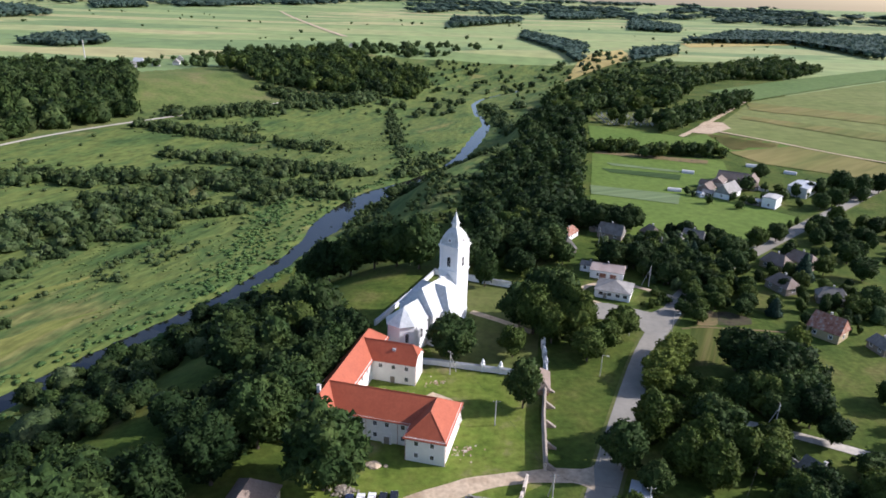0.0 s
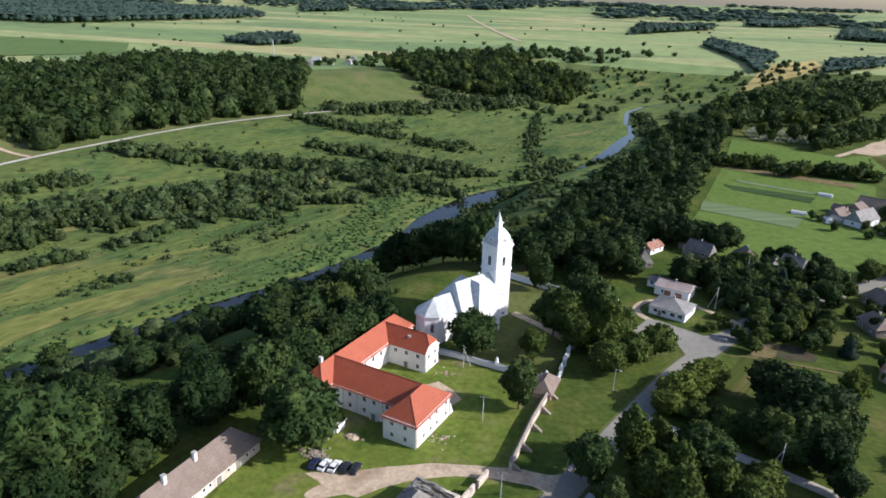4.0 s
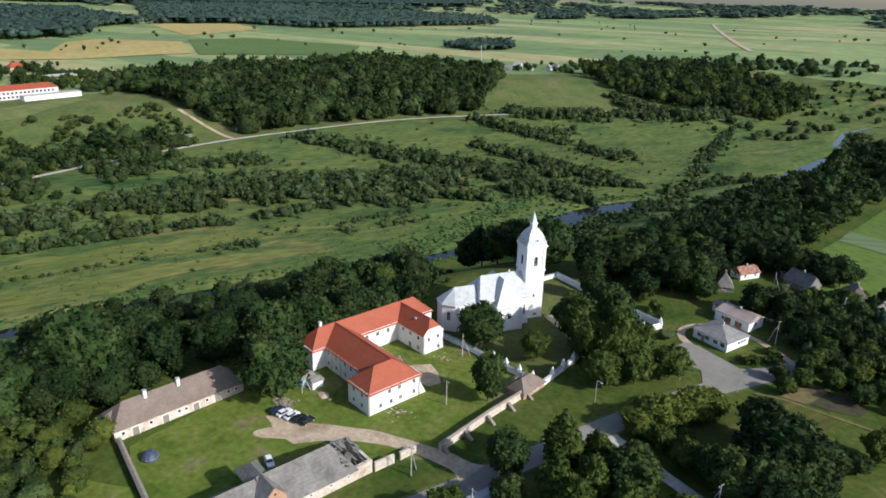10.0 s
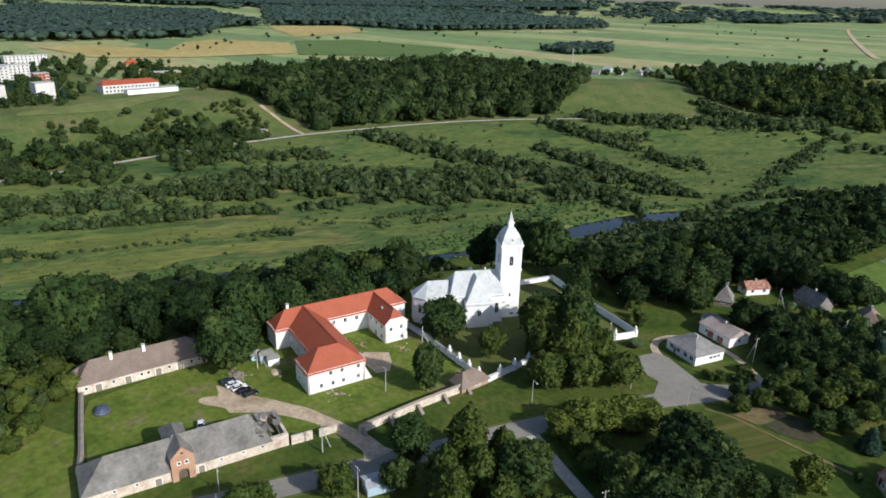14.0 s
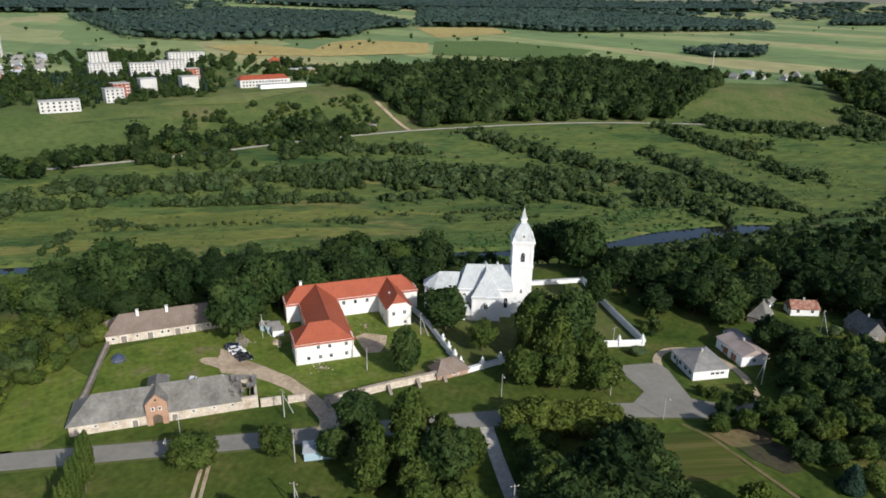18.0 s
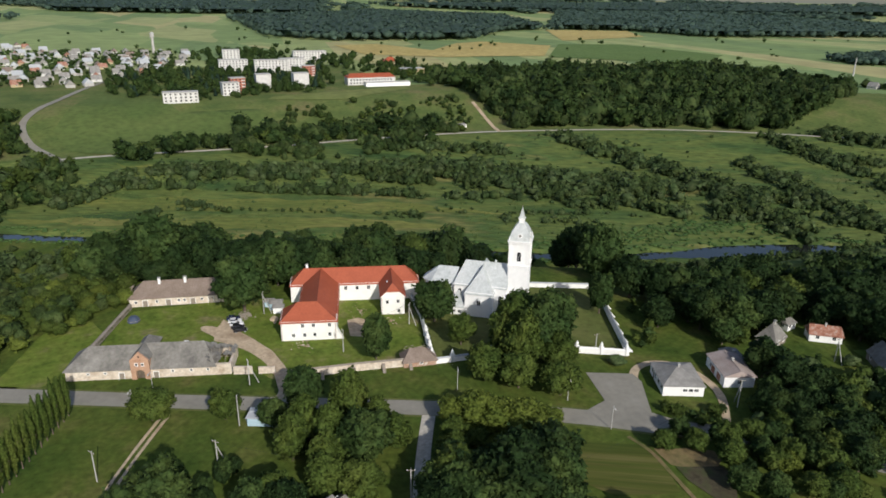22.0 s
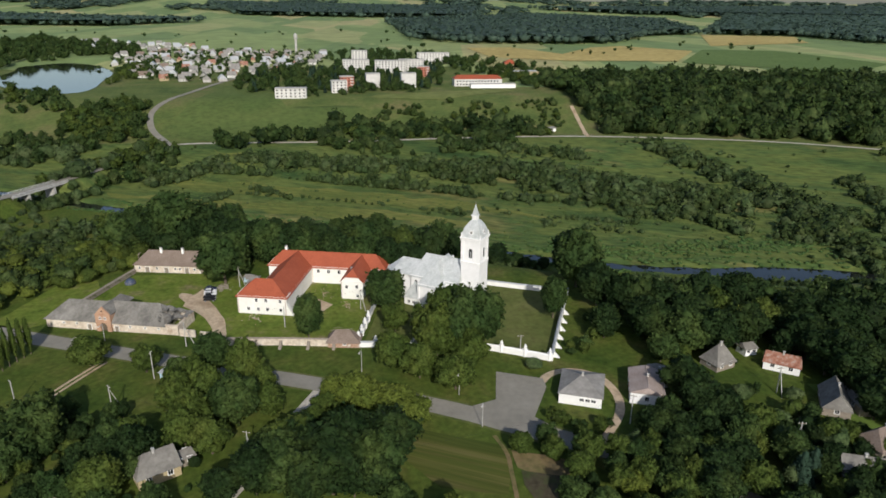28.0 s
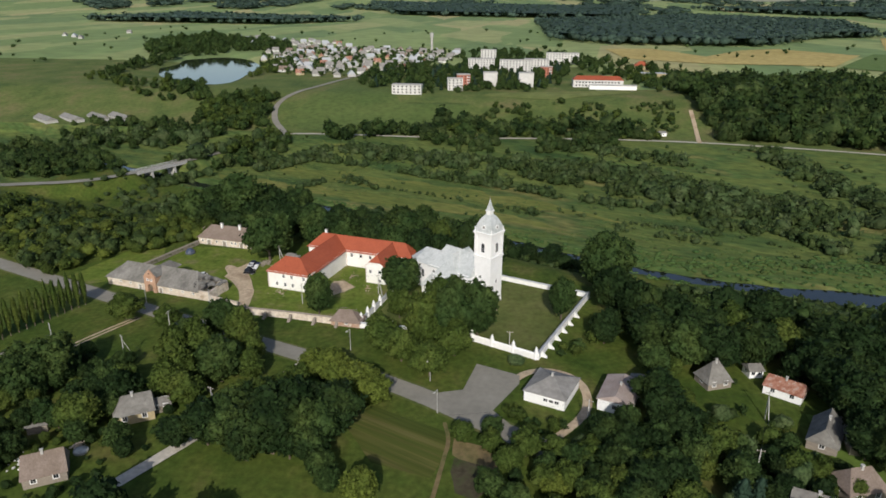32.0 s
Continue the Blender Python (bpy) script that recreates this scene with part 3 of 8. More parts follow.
for name, label, mat, poly in (
        ("hay_meadow", "bright green hay meadow", M_BRIGHT, [(70, 292), (86, 360), (106, 452), (120, 470), (190, 440), (178, 395), (140, 375), (186, 326), (140, 288)]),
        ("hay_meadow", "green meadow between the hedge and the sandy lane", M_BRIGHT, [(110, 472), (140, 466), (195, 462), (262, 488), (215, 528), (188, 508), (150, 534), (122, 545)]),
        ("crop_strip", "dark green potato strip", M_POTATO, [(103, 414), (107, 404), (145, 391), (150, 403)]),
        ("crop_strip", "pale green grain strip", M_BEANS, [(89, 376), (86, 359), (129, 344), (136, 362)]),
        ("crop_strip", "narrow pale grain strip beside the potatoes", M_BEANS, [(110, 428), (112, 421), (150, 408), (153, 412)]),
        ("crop_strip", "dry yellow stubble strip along a hedge", M_STUBBLE, [(107, 452), (176, 430), (180, 440), (112, 459)]),
        ("meadow_field", "wide pale green meadow above the lane", M_PALE, [(218, 537), (318, 696), (620, 940), (900, 640), (470, 338), (300, 442), (247, 507)]),
        ("grain_field", "ripening olive-brown field below the track", M_RIPENING, [(205, 460), (201, 512), (215, 532), (245, 502), (298, 438), (460, 335), (420, 290), (300, 372), (247, 414), (214, 435)]),
        ("crop_field", "blue-green crop field behind the trees", M_CROP, [(300, 770), (325, 705), (620, 950), (900, 1010), (700, 1100), (462, 905)]),
        ("grain_field", "straw-yellow grain field behind the town", M_STRAW, [(-1073, 384), (-1092, 470), (-936, 526), (-1084, 626), (-1129, 704), (-999, 790), (-805, 669), (-818, 608), (-822, 504), (-884, 393)]),
        ("grain_field", "straw-yellow grain field at the forest edge", M_STRAW, [(-1568, 1095), (-1499, 1316), (-1243, 1185), (-1133, 895)]),
        ("crop_field", "green crop field behind the hill forest", M_CROP, [(-1033, 826), (-1006, 955), (-745, 978), (-647, 846), (-786, 666)]),
        ("grain_field", "straw-coloured field beyond the river", M_STRAW, [(188, 1028), (329, 1183), (357, 1373), (251, 1222)]),
        ("grain_field", "straw-coloured strip far up the valley", M_STRAW, [(536, 1507), (941, 1773), (935, 1877), (560, 1640)]),
        ("town_meadow", "smooth green meadow below the town", M_GREENSLOPE, [(-352, 50), (-365, 30), (-410, 15), (-460, 22), (-560, 40), (-530, 80), (-440, 110), (-440, 180), (-352, 170)]),
        ("hay_strip", "yellowing uncut grass strip on the marsh", M_HAY, [(-262, 40), (-250, 90), (-232, 140), (-215, 185), (-188, 240), (-152, 284), (-172, 236), (-184, 195), (-203, 150), (-216, 110), (-236, 60)]),
        ("hay_strip", "yellowing grass strip beside the river reeds", M_HAY, [(-232, 10), (-213, 70), (-198, 125), (-178, 180), (-158, 222), (-130, 250), (-150, 210), (-162, 162), (-185, 110), (-204, 62), (-222, 18)]),
        ("hay_strip", "yellowing grass strip below the gravel road", M_HAY, [(-318, 60), (-305, 110), (-290, 160), (-280, 200), (-276, 165), (-284, 130), (-300, 88)]),
        ("sports_ground", "worn grey-green sports ground of the school", M_PALE, [(-470, 188), (-486, 196), (-528, 335), (-508, 345), (-462, 262)])):
    reach = max(abs(poly[0][0]), abs(poly[0][1]))
    far = reach > 600
    patch(name, poly, mat, label, "field", 0.8 if far else 0.35 if reach > 340 else 0.15, 30.0 if far else 8.0, 7.0 if name == "hay_strip" else 0.0)

# ---- trees ----
def hull(seed, shape, spread, cuts):
    """The closed outer skin of a crown 1 high: a rounded body broken into billowing clumps with creases between them."""
    bm = bmesh.new()
    bmesh.ops.create_icosphere(bm, subdivisions=cuts, radius=1.0)
    o = Vector((seed * 3.17 % 50, seed * 1.91 % 50, seed * 0.73 % 50))
    f = {"round": 1.9, "tall": 2.6, "bush": 1.7, "cone": 2.4}[shape]
    V = []
    for p in bm.verts:
        d = p.co.normalized()
        k = 0.74 + 0.30 * noise.noise(d * 1.3 + o) + 0.50 * abs(noise.noise(d * f + o)) + (0.34 * abs(noise.noise(d * f * 2.2 + o)) if cuts > 2 else 0.40 * noise.noise(d * 3.1 + o))
        if shape == "round":
            z = 0.55 + 0.44 * d.z * k * (1.0 if d.z > 0 else 0.86)
            w = spread * k
        elif shape == "tall":
            z = 0.53 + 0.46 * d.z * min(k, 1.08)
            w = spread * k * (1.0 - 0.35 * max(0.0, d.z))
        elif shape == "bush":
            z = 0.42 + (0.58 * d.z * k if d.z > 0 else 0.42 * d.z)
            w = spread * k
        else:
            z = 0.50 + 0.49 * d.z
            w = spread * k * (1.15 - z) * 1.25 / max(0.45, math.hypot(d.x, d.y))
        V.append((d.x * w, d.y * w, min(z, 1.06)))
    F = [tuple(q.index for q in g.verts) for g in bm.faces]
    bm.free()
    return V, F


def crown_mesh(name, seed, mat, cuts=3, leaves=500, leaf=0.04, shape="round", spread=0.38, gaps=0.0):
    """A crown: its billowing skin, torn open here and there, and many small leaf sprays standing out of it."""
    rng = random.Random(seed)
    V, F = hull(seed, shape, spread, cuts)
    P = np.array(V)
    I = np.array(F)
    A, B, C = P[I[:, 0]], P[I[:, 1]], P[I[:, 2]]
    N = np.cross(B - A, C - A)
    area = np.linalg.norm(N, axis=1)
    N /= area[:, None] + 1e-12
    weight = area * np.where(N[:, 2] < -0.5, 0.35, 1.0)
    pick = np.random.RandomState(seed).choice(len(F), leaves, p=weight / weight.sum())
    if gaps:
        mid = (A + B + C) / 3
        F = [f for f, m in zip(F, mid) if noise.noise(Vector(m) * 9.0 + Vector((seed, 2, 5))) > -0.62 + gaps]
    for k in pick:
        u, v = rng.random(), rng.random()
        if u + v > 1:
            u, v = 1 - u, 1 - v
        nrm = Vector(N[k])
        p = Vector(A[k]) + Vector(B[k] - A[k]) * u + Vector(C[k] - A[k]) * v + nrm * leaf * (rng.random() ** 2 * 1.9 - 0.3)
        m = (nrm * 0.48 + Vector((rng.gauss(0, 0.55), rng.gauss(0, 0.55), rng.gauss(0.2, 0.5)))).normalized()
        t = Matrix.Rotation(rng.uniform(0, 6.3), 3, m) @ m.orthogonal().normalized()
        b = m.cross(t)
        s = leaf * rng.uniform(0.55, 1.3)
        n = len(V)
        V += [tuple(p + t * s), tuple(p - t * s * 0.55 + b * s * 0.75), tuple(p - t * s * 0.55 - b * s * 0.75)]
        F.append((n, n + 1, n + 2))
    return mesh_of(name, V, F, mat, True)


def trunk_mesh(name, seed, top=0.55, r=0.022):
    rng = random.Random(seed)
    g = Geo()
    g.lathe(0, 0, [(r * 1.5, -0.03), (r * 1.05, 0.04), (r * 0.8, 0.25), (r * 0.35, top)], 7)
    for k in range(4):
        a, z = rng.uniform(0, 6.3), rng.uniform(0.22, 0.38)
        n = len(g.v)
        ex, ey, ez = 0.2 * math.cos(a), 0.2 * math.sin(a), z + 0.22
        w = r * 0.4
        g.v += [(w, 0, z), (-w * 0.5, w, z), (-w * 0.5, -w, z), (ex + w * 0.4, ey, ez), (ex - w * 0.2, ey + w * 0.4, ez), (ex - w * 0.2, ey - w * 0.4, ez)]
        g.f += [(n, n + 1, n + 4, n + 3), (n + 1, n + 2, n + 5, n + 4), (n + 2, n, n + 3, n + 5)]
    return g.mesh(name, M_BARK)


CROWNS = {
    "oak": [crown_mesh("crown", 21 + i, M_LEAF[6], 4, 1500, 0.044, "round", 0.37, 0.08) for i in range(3)],
    "linden": [crown_mesh("crown", 11 + i, M_LEAF[0], 4, 1500, 0.042, "round", 0.36, 0.08) for i in range(4)],
    "maple": [crown_mesh("crown", 31 + i, M_LEAF[1], 4, 1500, 0.044, "round", 0.38, 0.10) for i in range(3)],
    "willow": [crown_mesh("crown", 51 + i, M_LEAF[2], 3, 520, 0.050, "bush", 0.45) for i in range(3)],
    "ash": [crown_mesh("crown", 71 + i, M_LEAF[3], 4, 1400, 0.046, "round", 0.36, 0.14) for i in range(2)],
    "aspen": [crown_mesh("crown", 61 + i, M_LEAF[1], 4, 1300, 0.042, "tall", 0.24) for i in range(3)],
    "poplar": [crown_mesh("crown", 91 + i, M_LEAF[1], 3, 700, 0.030, "tall", 0.14) for i in range(2)],
    "spruce": [crown_mesh("crown", 101, M_LEAF[4], 3, 800, 0.034, "cone", 0.24)],
}
TRUNKS = [trunk_mesh("trunk", 5 + i) for i in range(3)]
LABELS = {"oak": "very dark green oak tree in a dense group", "linden": "tall dark green leafy tree on grass", "maple": "broad mid-green leafy tree on grass", "willow": "low grey-green willow bush", "ash": "yellow-green leafy tree beside the road",
          "aspen": "upright light green aspen tree near the road", "poplar": "narrow upright poplar tree in a row", "spruce": "dark blue-green spruce tree in a garden"}


def tree(kind, x, y, h, width=None, seed=0, group="village trees"):
    rng = random.Random(seed * 7919 + int(x * 13 + y * 7))
    base = {"oak": 0.74, "linden": 0.72, "maple": 0.76, "willow": 0.9, "ash": 0.72, "aspen": 0.46, "poplar": 0.28, "spruce": 0.48}[kind]
    s = h if width is None else width / base
    e = thing("tree" if kind != "willow" else "bush", LABELS[kind], "tree" if kind != "willow" else "bush", pose(x, y, ground_z(x, y), 0, 0, rng.uniform(0, 360)) @ Matrix.Diagonal((s, s, h, 1)), group)
    piece("crown", rng.choice(CROWNS[kind]), e)
    piece("trunk", rng.choice(TRUNKS), e)
    return e


FAR = {
    "oak": [crown_mesh("far_crown", 221 + i, M_LEAF[6], 2, 120, 0.125, "round", 0.39) for i in range(4)],
    "linden": [crown_mesh("far_crown", 211 + i, M_LEAF[0], 2, 120, 0.125, "round", 0.38) for i in range(4)],
    "maple": [crown_mesh("far_crown", 231 + i, M_LEAF[1], 2, 120, 0.125, "round", 0.40) for i in range(4)],
    "willow": [crown_mesh("far_crown", 251 + i, M_LEAF[2], 2, 112, 0.11, "bush", 0.50) for i in range(4)],
    "ash": [crown_mesh("far_crown", 261 + i, M_LEAF[3], 2, 90, 0.085, "round", 0.40) for i in range(2)],
    "alder": [crown_mesh("far_crown", 281 + i, M_LEAF[7], 2, 112, 0.11, "bush", 0.48) for i in range(4)],
    "spruce": [crown_mesh("far_crown", 271, M_LEAF[4], 2, 90, 0.085, "cone", 0.24)],
}

MID = {
    "oak": [crown_mesh("wood_crown", 421 + i, M_LEAF[6], 3, 460, 0.060, "round", 0.38) for i in range(3)],
    "linden": [crown_mesh("wood_crown", 411 + i, M_LEAF[0], 3, 460, 0.060, "round", 0.37) for i in range(4)],
    "maple": [crown_mesh("wood_crown", 431 + i, M_LEAF[1], 3, 460, 0.060, "round", 0.39) for i in range(3)],
    "willow": [crown_mesh("wood_crown", 451 + i, M_LEAF[2], 3, 360, 0.055, "bush", 0.45) for i in range(2)],
    "alder": [crown_mesh("wood_crown", 461 + i, M_LEAF[7], 3, 380, 0.055, "bush", 0.44) for i in range(2)],
    "ash": [crown_mesh("wood_crown", 471 + i, M_LEAF[3], 3, 400, 0.048, "round", 0.39) for i in range(2)],
}
VERY_FAR = {
    "tuft": [crown_mesh("sedge_tuft", 381 + i, M_SEDGE, 1, 14, 0.20, "bush", 0.55) for i in range(3)],
    "reed": [crown_mesh("reed_clump", 371 + i, M_REED, 1, 40, 0.14, "bush", 0.5) for i in range(2)],
    "willow": [crown_mesh("distant_shrub", 351 + i, M_LEAF[2], 1, 26, 0.16, "bush", 0.5) for i in range(4)],
    "linden": [crown_mesh("distant_crown", 311 + i, M_LEAF[0], 1, 16, 0.20, "round", 0.42) for i in range(3)],
    "spruce": [crown_mesh("distant_crown", 331 + i, M_LEAF[4], 1, 16, 0.18, "round", 0.40) for i in range(2)],
    # crowns for the far woods, in the leaf colour with haze mixed in
    "hazed": [crown_mesh("distant_crown", 341 + i, M_LEAF[5], 1, 8, 0.22, "round", 0.42) for i in range(4)],
}


SCRUB = {
    "willow": [crown_mesh("scrub_crown", 551 + i, M_LEAF[2], 1, 30, 0.17, "bush", 0.46) for i in range(5)],
    "alder": [crown_mesh("scrub_crown", 581 + i, M_LEAF[7], 1, 30, 0.16, "bush", 0.42) for i in range(5)],
    "sapling": [crown_mesh("scrub_crown", 571 + i, M_LEAF[7], 1, 34, 0.14, "round", 0.30) for i in range(4)],
}
# mown and grazed strips of the marsh, free of scrub
CLEARINGS = (
    [(-221, -3), (-279, 16), (-247, 29), (-228, 78), (-217, 105), (-186, 211), (-152, 227), (-138, 215), (-168, 131), (-194, 80)],
    [(-270, 62), (-262, 104), (-234, 168), (-203, 241), (-188, 237), (-218, 166), (-244, 105), (-251, 72)],
    [(-317, 31), (-333, 61), (-320, 104), (-305, 104), (-304, 59)],
    [(-311, 473), (-263, 530), (-220, 527), (-203, 500), (-247, 462)])


def bushes(name, label, line, width, spacing, heights, kinds, seed, table=None, wide=1.0, open_strips=()):
    """A row of shrubs along a line, as one mass, thinning out and closing up along the way."""
    rng = random.Random(seed)
    pts = dense(line, spacing)
    out = []
    for x, y in pts:
        for _ in range(max(1, int(width / spacing))):
            if rng.random() < 0.86:
                p = (x + rng.gauss(0, width * 0.35), y + rng.gauss(0, width * 0.35))
                if open_strips and (noise.noise((p[0] / 17.0, p[1] / 17.0, 3.3)) < -0.28 or any(inside(np.array(p[0]), np.array(p[1]), q) for q in open_strips)):
                    continue
                out.append(p)
    return plant(name, label, out, heights, kinds, rng, table or FAR, wide)


def plant(name, label, pts, heights, kinds, rng, table, wide=1.0, vary=(0.62, 1.15)):
    Z = height([p[0] for p in pts], [p[1] for p in pts])
    V, LT, LV, MI, mats, off = [], [], [], [], [], 0
    cache = {}
    for (x, y), z in zip(pts, Z):
        me = rng.choice(table[rng.choice(kinds)])
        if me.name not in cache:
            co, lt, lv = np.empty(len(me.vertices) * 3), np.empty(len(me.polygons), int), np.empty(len(me.loops), int)
            me.vertices.foreach_get("co", co), me.polygons.foreach_get("loop_total", lt), me.loops.foreach_get("vertex_index", lv)
            cache[me.name] = (co.reshape(-1, 3), lt, lv, me.materials[0])
        co, lt, lv, mt = cache[me.name]
        if mt not in mats:
            mats.append(mt)
        h = rng.uniform(*heights) * rng.uniform(*vary)
        s, a, q = h * rng.uniform(0.9, 1.3) * wide, rng.uniform(0, 6.283), rng.uniform(0.72, 1.0)
        c, sn = math.cos(a) * s, math.sin(a) * s
        lean = rng.gauss(0, 0.10) * h
        V.append(np.column_stack([x + co[:, 0] * c - co[:, 1] * sn * q + lean * co[:, 2], y + co[:, 0] * sn + co[:, 1] * c * q - lean * co[:, 2], z - 0.08 * h + co[:, 2] * h]))
        LT.append(lt), LV.append(lv + off), MI.append(np.full(len(lt), mats.index(mt)))
        off += len(co)
    me = bpy.data.meshes.new(name)
    co, lt, lv = np.concatenate(V), np.concatenate(LT), np.concatenate(LV)
    me.vertices.add(len(co)), me.loops.add(len(lv)), me.polygons.add(len(lt))
    me.vertices.foreach_set("co", co.ravel()), me.loops.foreach_set("vertex_index", lv)
    me.polygons.foreach_set("loop_start", np.concatenate([[0], np.cumsum(lt)[:-1]]))
    me.polygons.foreach_set("loop_total", lt), me.polygons.foreach_set("material_index", np.concatenate(MI))
    for m in mats:
        me.materials.append(m)
    me.update(calc_edges=True)
    return tagged(new(name, me), label, "trees", kind="stuff")


def stand(name, label, poly, spacing, heights, kinds, seed, table=None, wide=1.0, gaps=0.0, vary=(0.62, 1.15), keep=None):
    rng = random.Random(seed)
    xs, ys = [p[0] for p in poly], [p[1] for p in poly]
    pts = []
    for gx in np.arange(min(xs), max(xs), spacing):
        for gy in np.arange(min(ys), max(ys), spacing):
            x, y = gx + rng.uniform(-0.5, 0.5) * spacing, gy + rng.uniform(-0.5, 0.5) * spacing
            if x < -500 and lake_reach(x, y) < 1.13:
                continue
            if gaps and noise.noise((x / 26.0, y / 26.0, seed * 1.37)) < gaps - 0.4:
                continue
            if inside(np.array(x), np.array(y), poly) and (keep is None or keep(x, y)):
                pts.append((x, y))
    return plant(name, label, pts, heights, kinds, rng, table or FAR, wide, vary)


# ---- woods and scrub ----
stand("slope_wood", "dark green leafy wood behind the monastery", [(-50, 130), (-40, 128), (-40, 160), (-30, 182), (-27, 200), (-44, 212), (-60, 215), (-64, 195), (-58, 172), (-54, 145)], 6.6, (9, 15), ["linden", "oak", "oak", "maple", "linden"], 3, MID)
stand("slope_wood", "dark green leafy wood below the barn", [(-60, 64), (-54, 85), (-51, 120), (-62, 119), (-80, 118), (-96, 120), (-98, 92), (-80, 66)], 7.0, (9, 16), ["linden", "oak", "oak", "maple", "linden"], 45, MID)
stand("bank_scrub", "leafy scrub on the bank above the river", [(-95, 130), (-83, 140), (-82, 160), (-84, 180), (-70, 200), (-68, 225), (-64, 255), (-76, 262), (-92, 236), (-106, 208), (-124, 184), (-144, 138), (-132, 124), (-110, 127)], 5.6, (3.5, 9.5), ["alder", "oak", "linden", "oak", "willow"], 46, MID, 1.1, 0.12)
stand("bank_scrub", "low bushes on the grassy slope", [(-80, 124), (-82, 142), (-73, 152), (-60, 158), (-56, 141), (-64, 126)], 6.0, (3.0, 9.0), ["oak", "oak", "linden"], 47, MID, 1.1, 0.22)
stand("bank_scrub", "dark bushes scattered down the grassy slope", [(-112, 205), (-97, 212), (-72, 190), (-62, 160), (-66, 140), (-84, 136), (-112, 170)], 6.4, (3.0, 9.0), ["oak", "oak", "linden", "alder"], 48, MID, 1.1, 0.24)
stand("bank_scrub", "dense low scrub on the slope below the barn wood", [(-80, 60), (-98, 90), (-96, 122), (-112, 128), (-140, 112), (-150, 60), (-130, 30), (-96, 56)], 5.0, (2.0, 5.0), ["alder", "willow", "sapling"], 51, SCRUB, 1.3, 0.15)
patch("rough_meadow", [(-39, 67), (-30, 75), (-20, 79), (-5, 73.5), (5, 70), (12, 60), (6, 50), (-4, 55), (-22, 59)], M_YARD, "rough uncut meadow outside the stable wall", "meadow", 0.06, 5.0, 2.0)
stand("bank_scrub", "alders and willows on the near river bank", [(-30, 428), (-4, 464), (10, 490), (20, 512), (36, 506), (24, 470), (4, 436), (-18, 412)], 6.5, (4, 8), ["alder", "willow", "alder"], 52, FAR, 1.2)
stand("thicket", "bright green bushes outside the stable yard wall", [(-68, 80), (-54, 86), (-41.5, 85.5), (-35, 79.5), (-27, 73), (-21, 66), (-30, 58), (-50, 52), (-66, 58)], 4.6, (3.0, 6.5), ["maple", "ash", "maple", "alder"], 34, MID, 1.15)
stand("thicket", "young bright green thicket south of the barn", [(-60, 30), (-64, 70), (-58, 82), (-46, 79), (-39, 66), (-22, 58), (-4, 54), (6, 48), (-15, 12), (-60, -40), (-120, -60), (-125, 20), (-95, 55)], 4.4, (2.5, 7), ["maple", "alder", "alder", "ash"], 33, FAR, 1.1)
stand("river_belt_wood", "dense dark trees on the slope above the river", [(26, 276), (48, 300), (66, 325), (80, 352), (90, 410), (60, 425), (44, 418), (34, 405), (26, 372), (20, 335), (20, 305)], 7.2, (8, 14), ["oak", "oak", "linden"], 4)
stand("river_belt_wood", "dense dark green tree belt along the river", [(90, 410), (96, 434), (106, 490), (118, 545), (150, 640), (120, 650), (92, 625), (76, 600), (70, 560), (65, 520), (59, 480), (52, 450), (43, 418), (60, 425)], 7.6, (7, 12), ["oak", "oak", "linden"], 44)
stand("bank_scrub", "low scrub between the tree belt and the water", [(-20, 275), (8, 290), (20, 320), (24, 372), (38, 420), (46, 480), (50, 540), (40, 560), (28, 520), (4, 470), (-26, 425), (-44, 400), (-48, 350), (-42, 300)], 5.2, (1.6, 4.6), ["alder", "willow", "sapling"], 49, SCRUB, 1.3, 0.34)
stand("bank_scrub", "low bushes on the grass between church and river", [(-22, 214), (-18, 236), (-50, 250), (-76, 262), (-70, 232), (-60, 217), (-42, 214)], 6.0, (1.8, 4.2), ["alder", "willow", "sapling"], 50, SCRUB, 1.3, 0.30)
stand("tree_belt", "dark tree belt running along the fields", [(98, 640), (118, 580), (150, 606), (200, 628), (231, 663), (311, 824), (387, 897), (439, 886), (560, 1010), (552, 1142), (400, 1010), (350, 945), (236, 897), (168, 880), (122, 780), (112, 700)], 12.0, (10, 17), ["linden", "linden", "maple"], 41, None, 1.15)
bushes("lane_trees", "row of tall trees along the sandy lane", [(176, 532), (184, 537), (225, 591), (260, 628), (310, 692)], 12, 6, (10, 16), ["linden"], 42)
bushes("hedge", "hedge of shrubs between two meadows", [(107, 464), (124, 462), (140, 457), (165, 455), (192, 454)], 11, 3.4, (6, 11), ["linden", "maple"], 43)
stand("hill_forest", "dark forest on the hillside across the valley", [(-358, 392), (-354, 430), (-335, 490), (-312, 560), (-275, 625), (-300, 690), (-340, 800), (-420, 800), (-540, 780), (-560, 700), (-560, 640), (-600, 560), (-600, 440), (-560, 390), (-470, 395)],
      8.8, (12, 21), ["linden", "alder", "oak", "linden", "alder"], 5, None, 0.98)
stand("far_hill_wood", "dark wooded hill at the end of the valley", [(-280, 900), (-186, 1100), (-62, 1060), (-10, 1010), (-22, 845), (-113, 815), (-211, 820)], 10.5, (12, 19), ["linden", "maple", "oak"], 6, None, 0.9)
stand("scrub", "shrubs on the hillside below the school", [(-352, 200), (-358, 340), (-400, 370), (-455, 375), (-455, 290), (-440, 200), (-400, 190)], 7.5, (3, 7), ["alder", "linden", "maple"], 7, None, 1.2, 0.42)
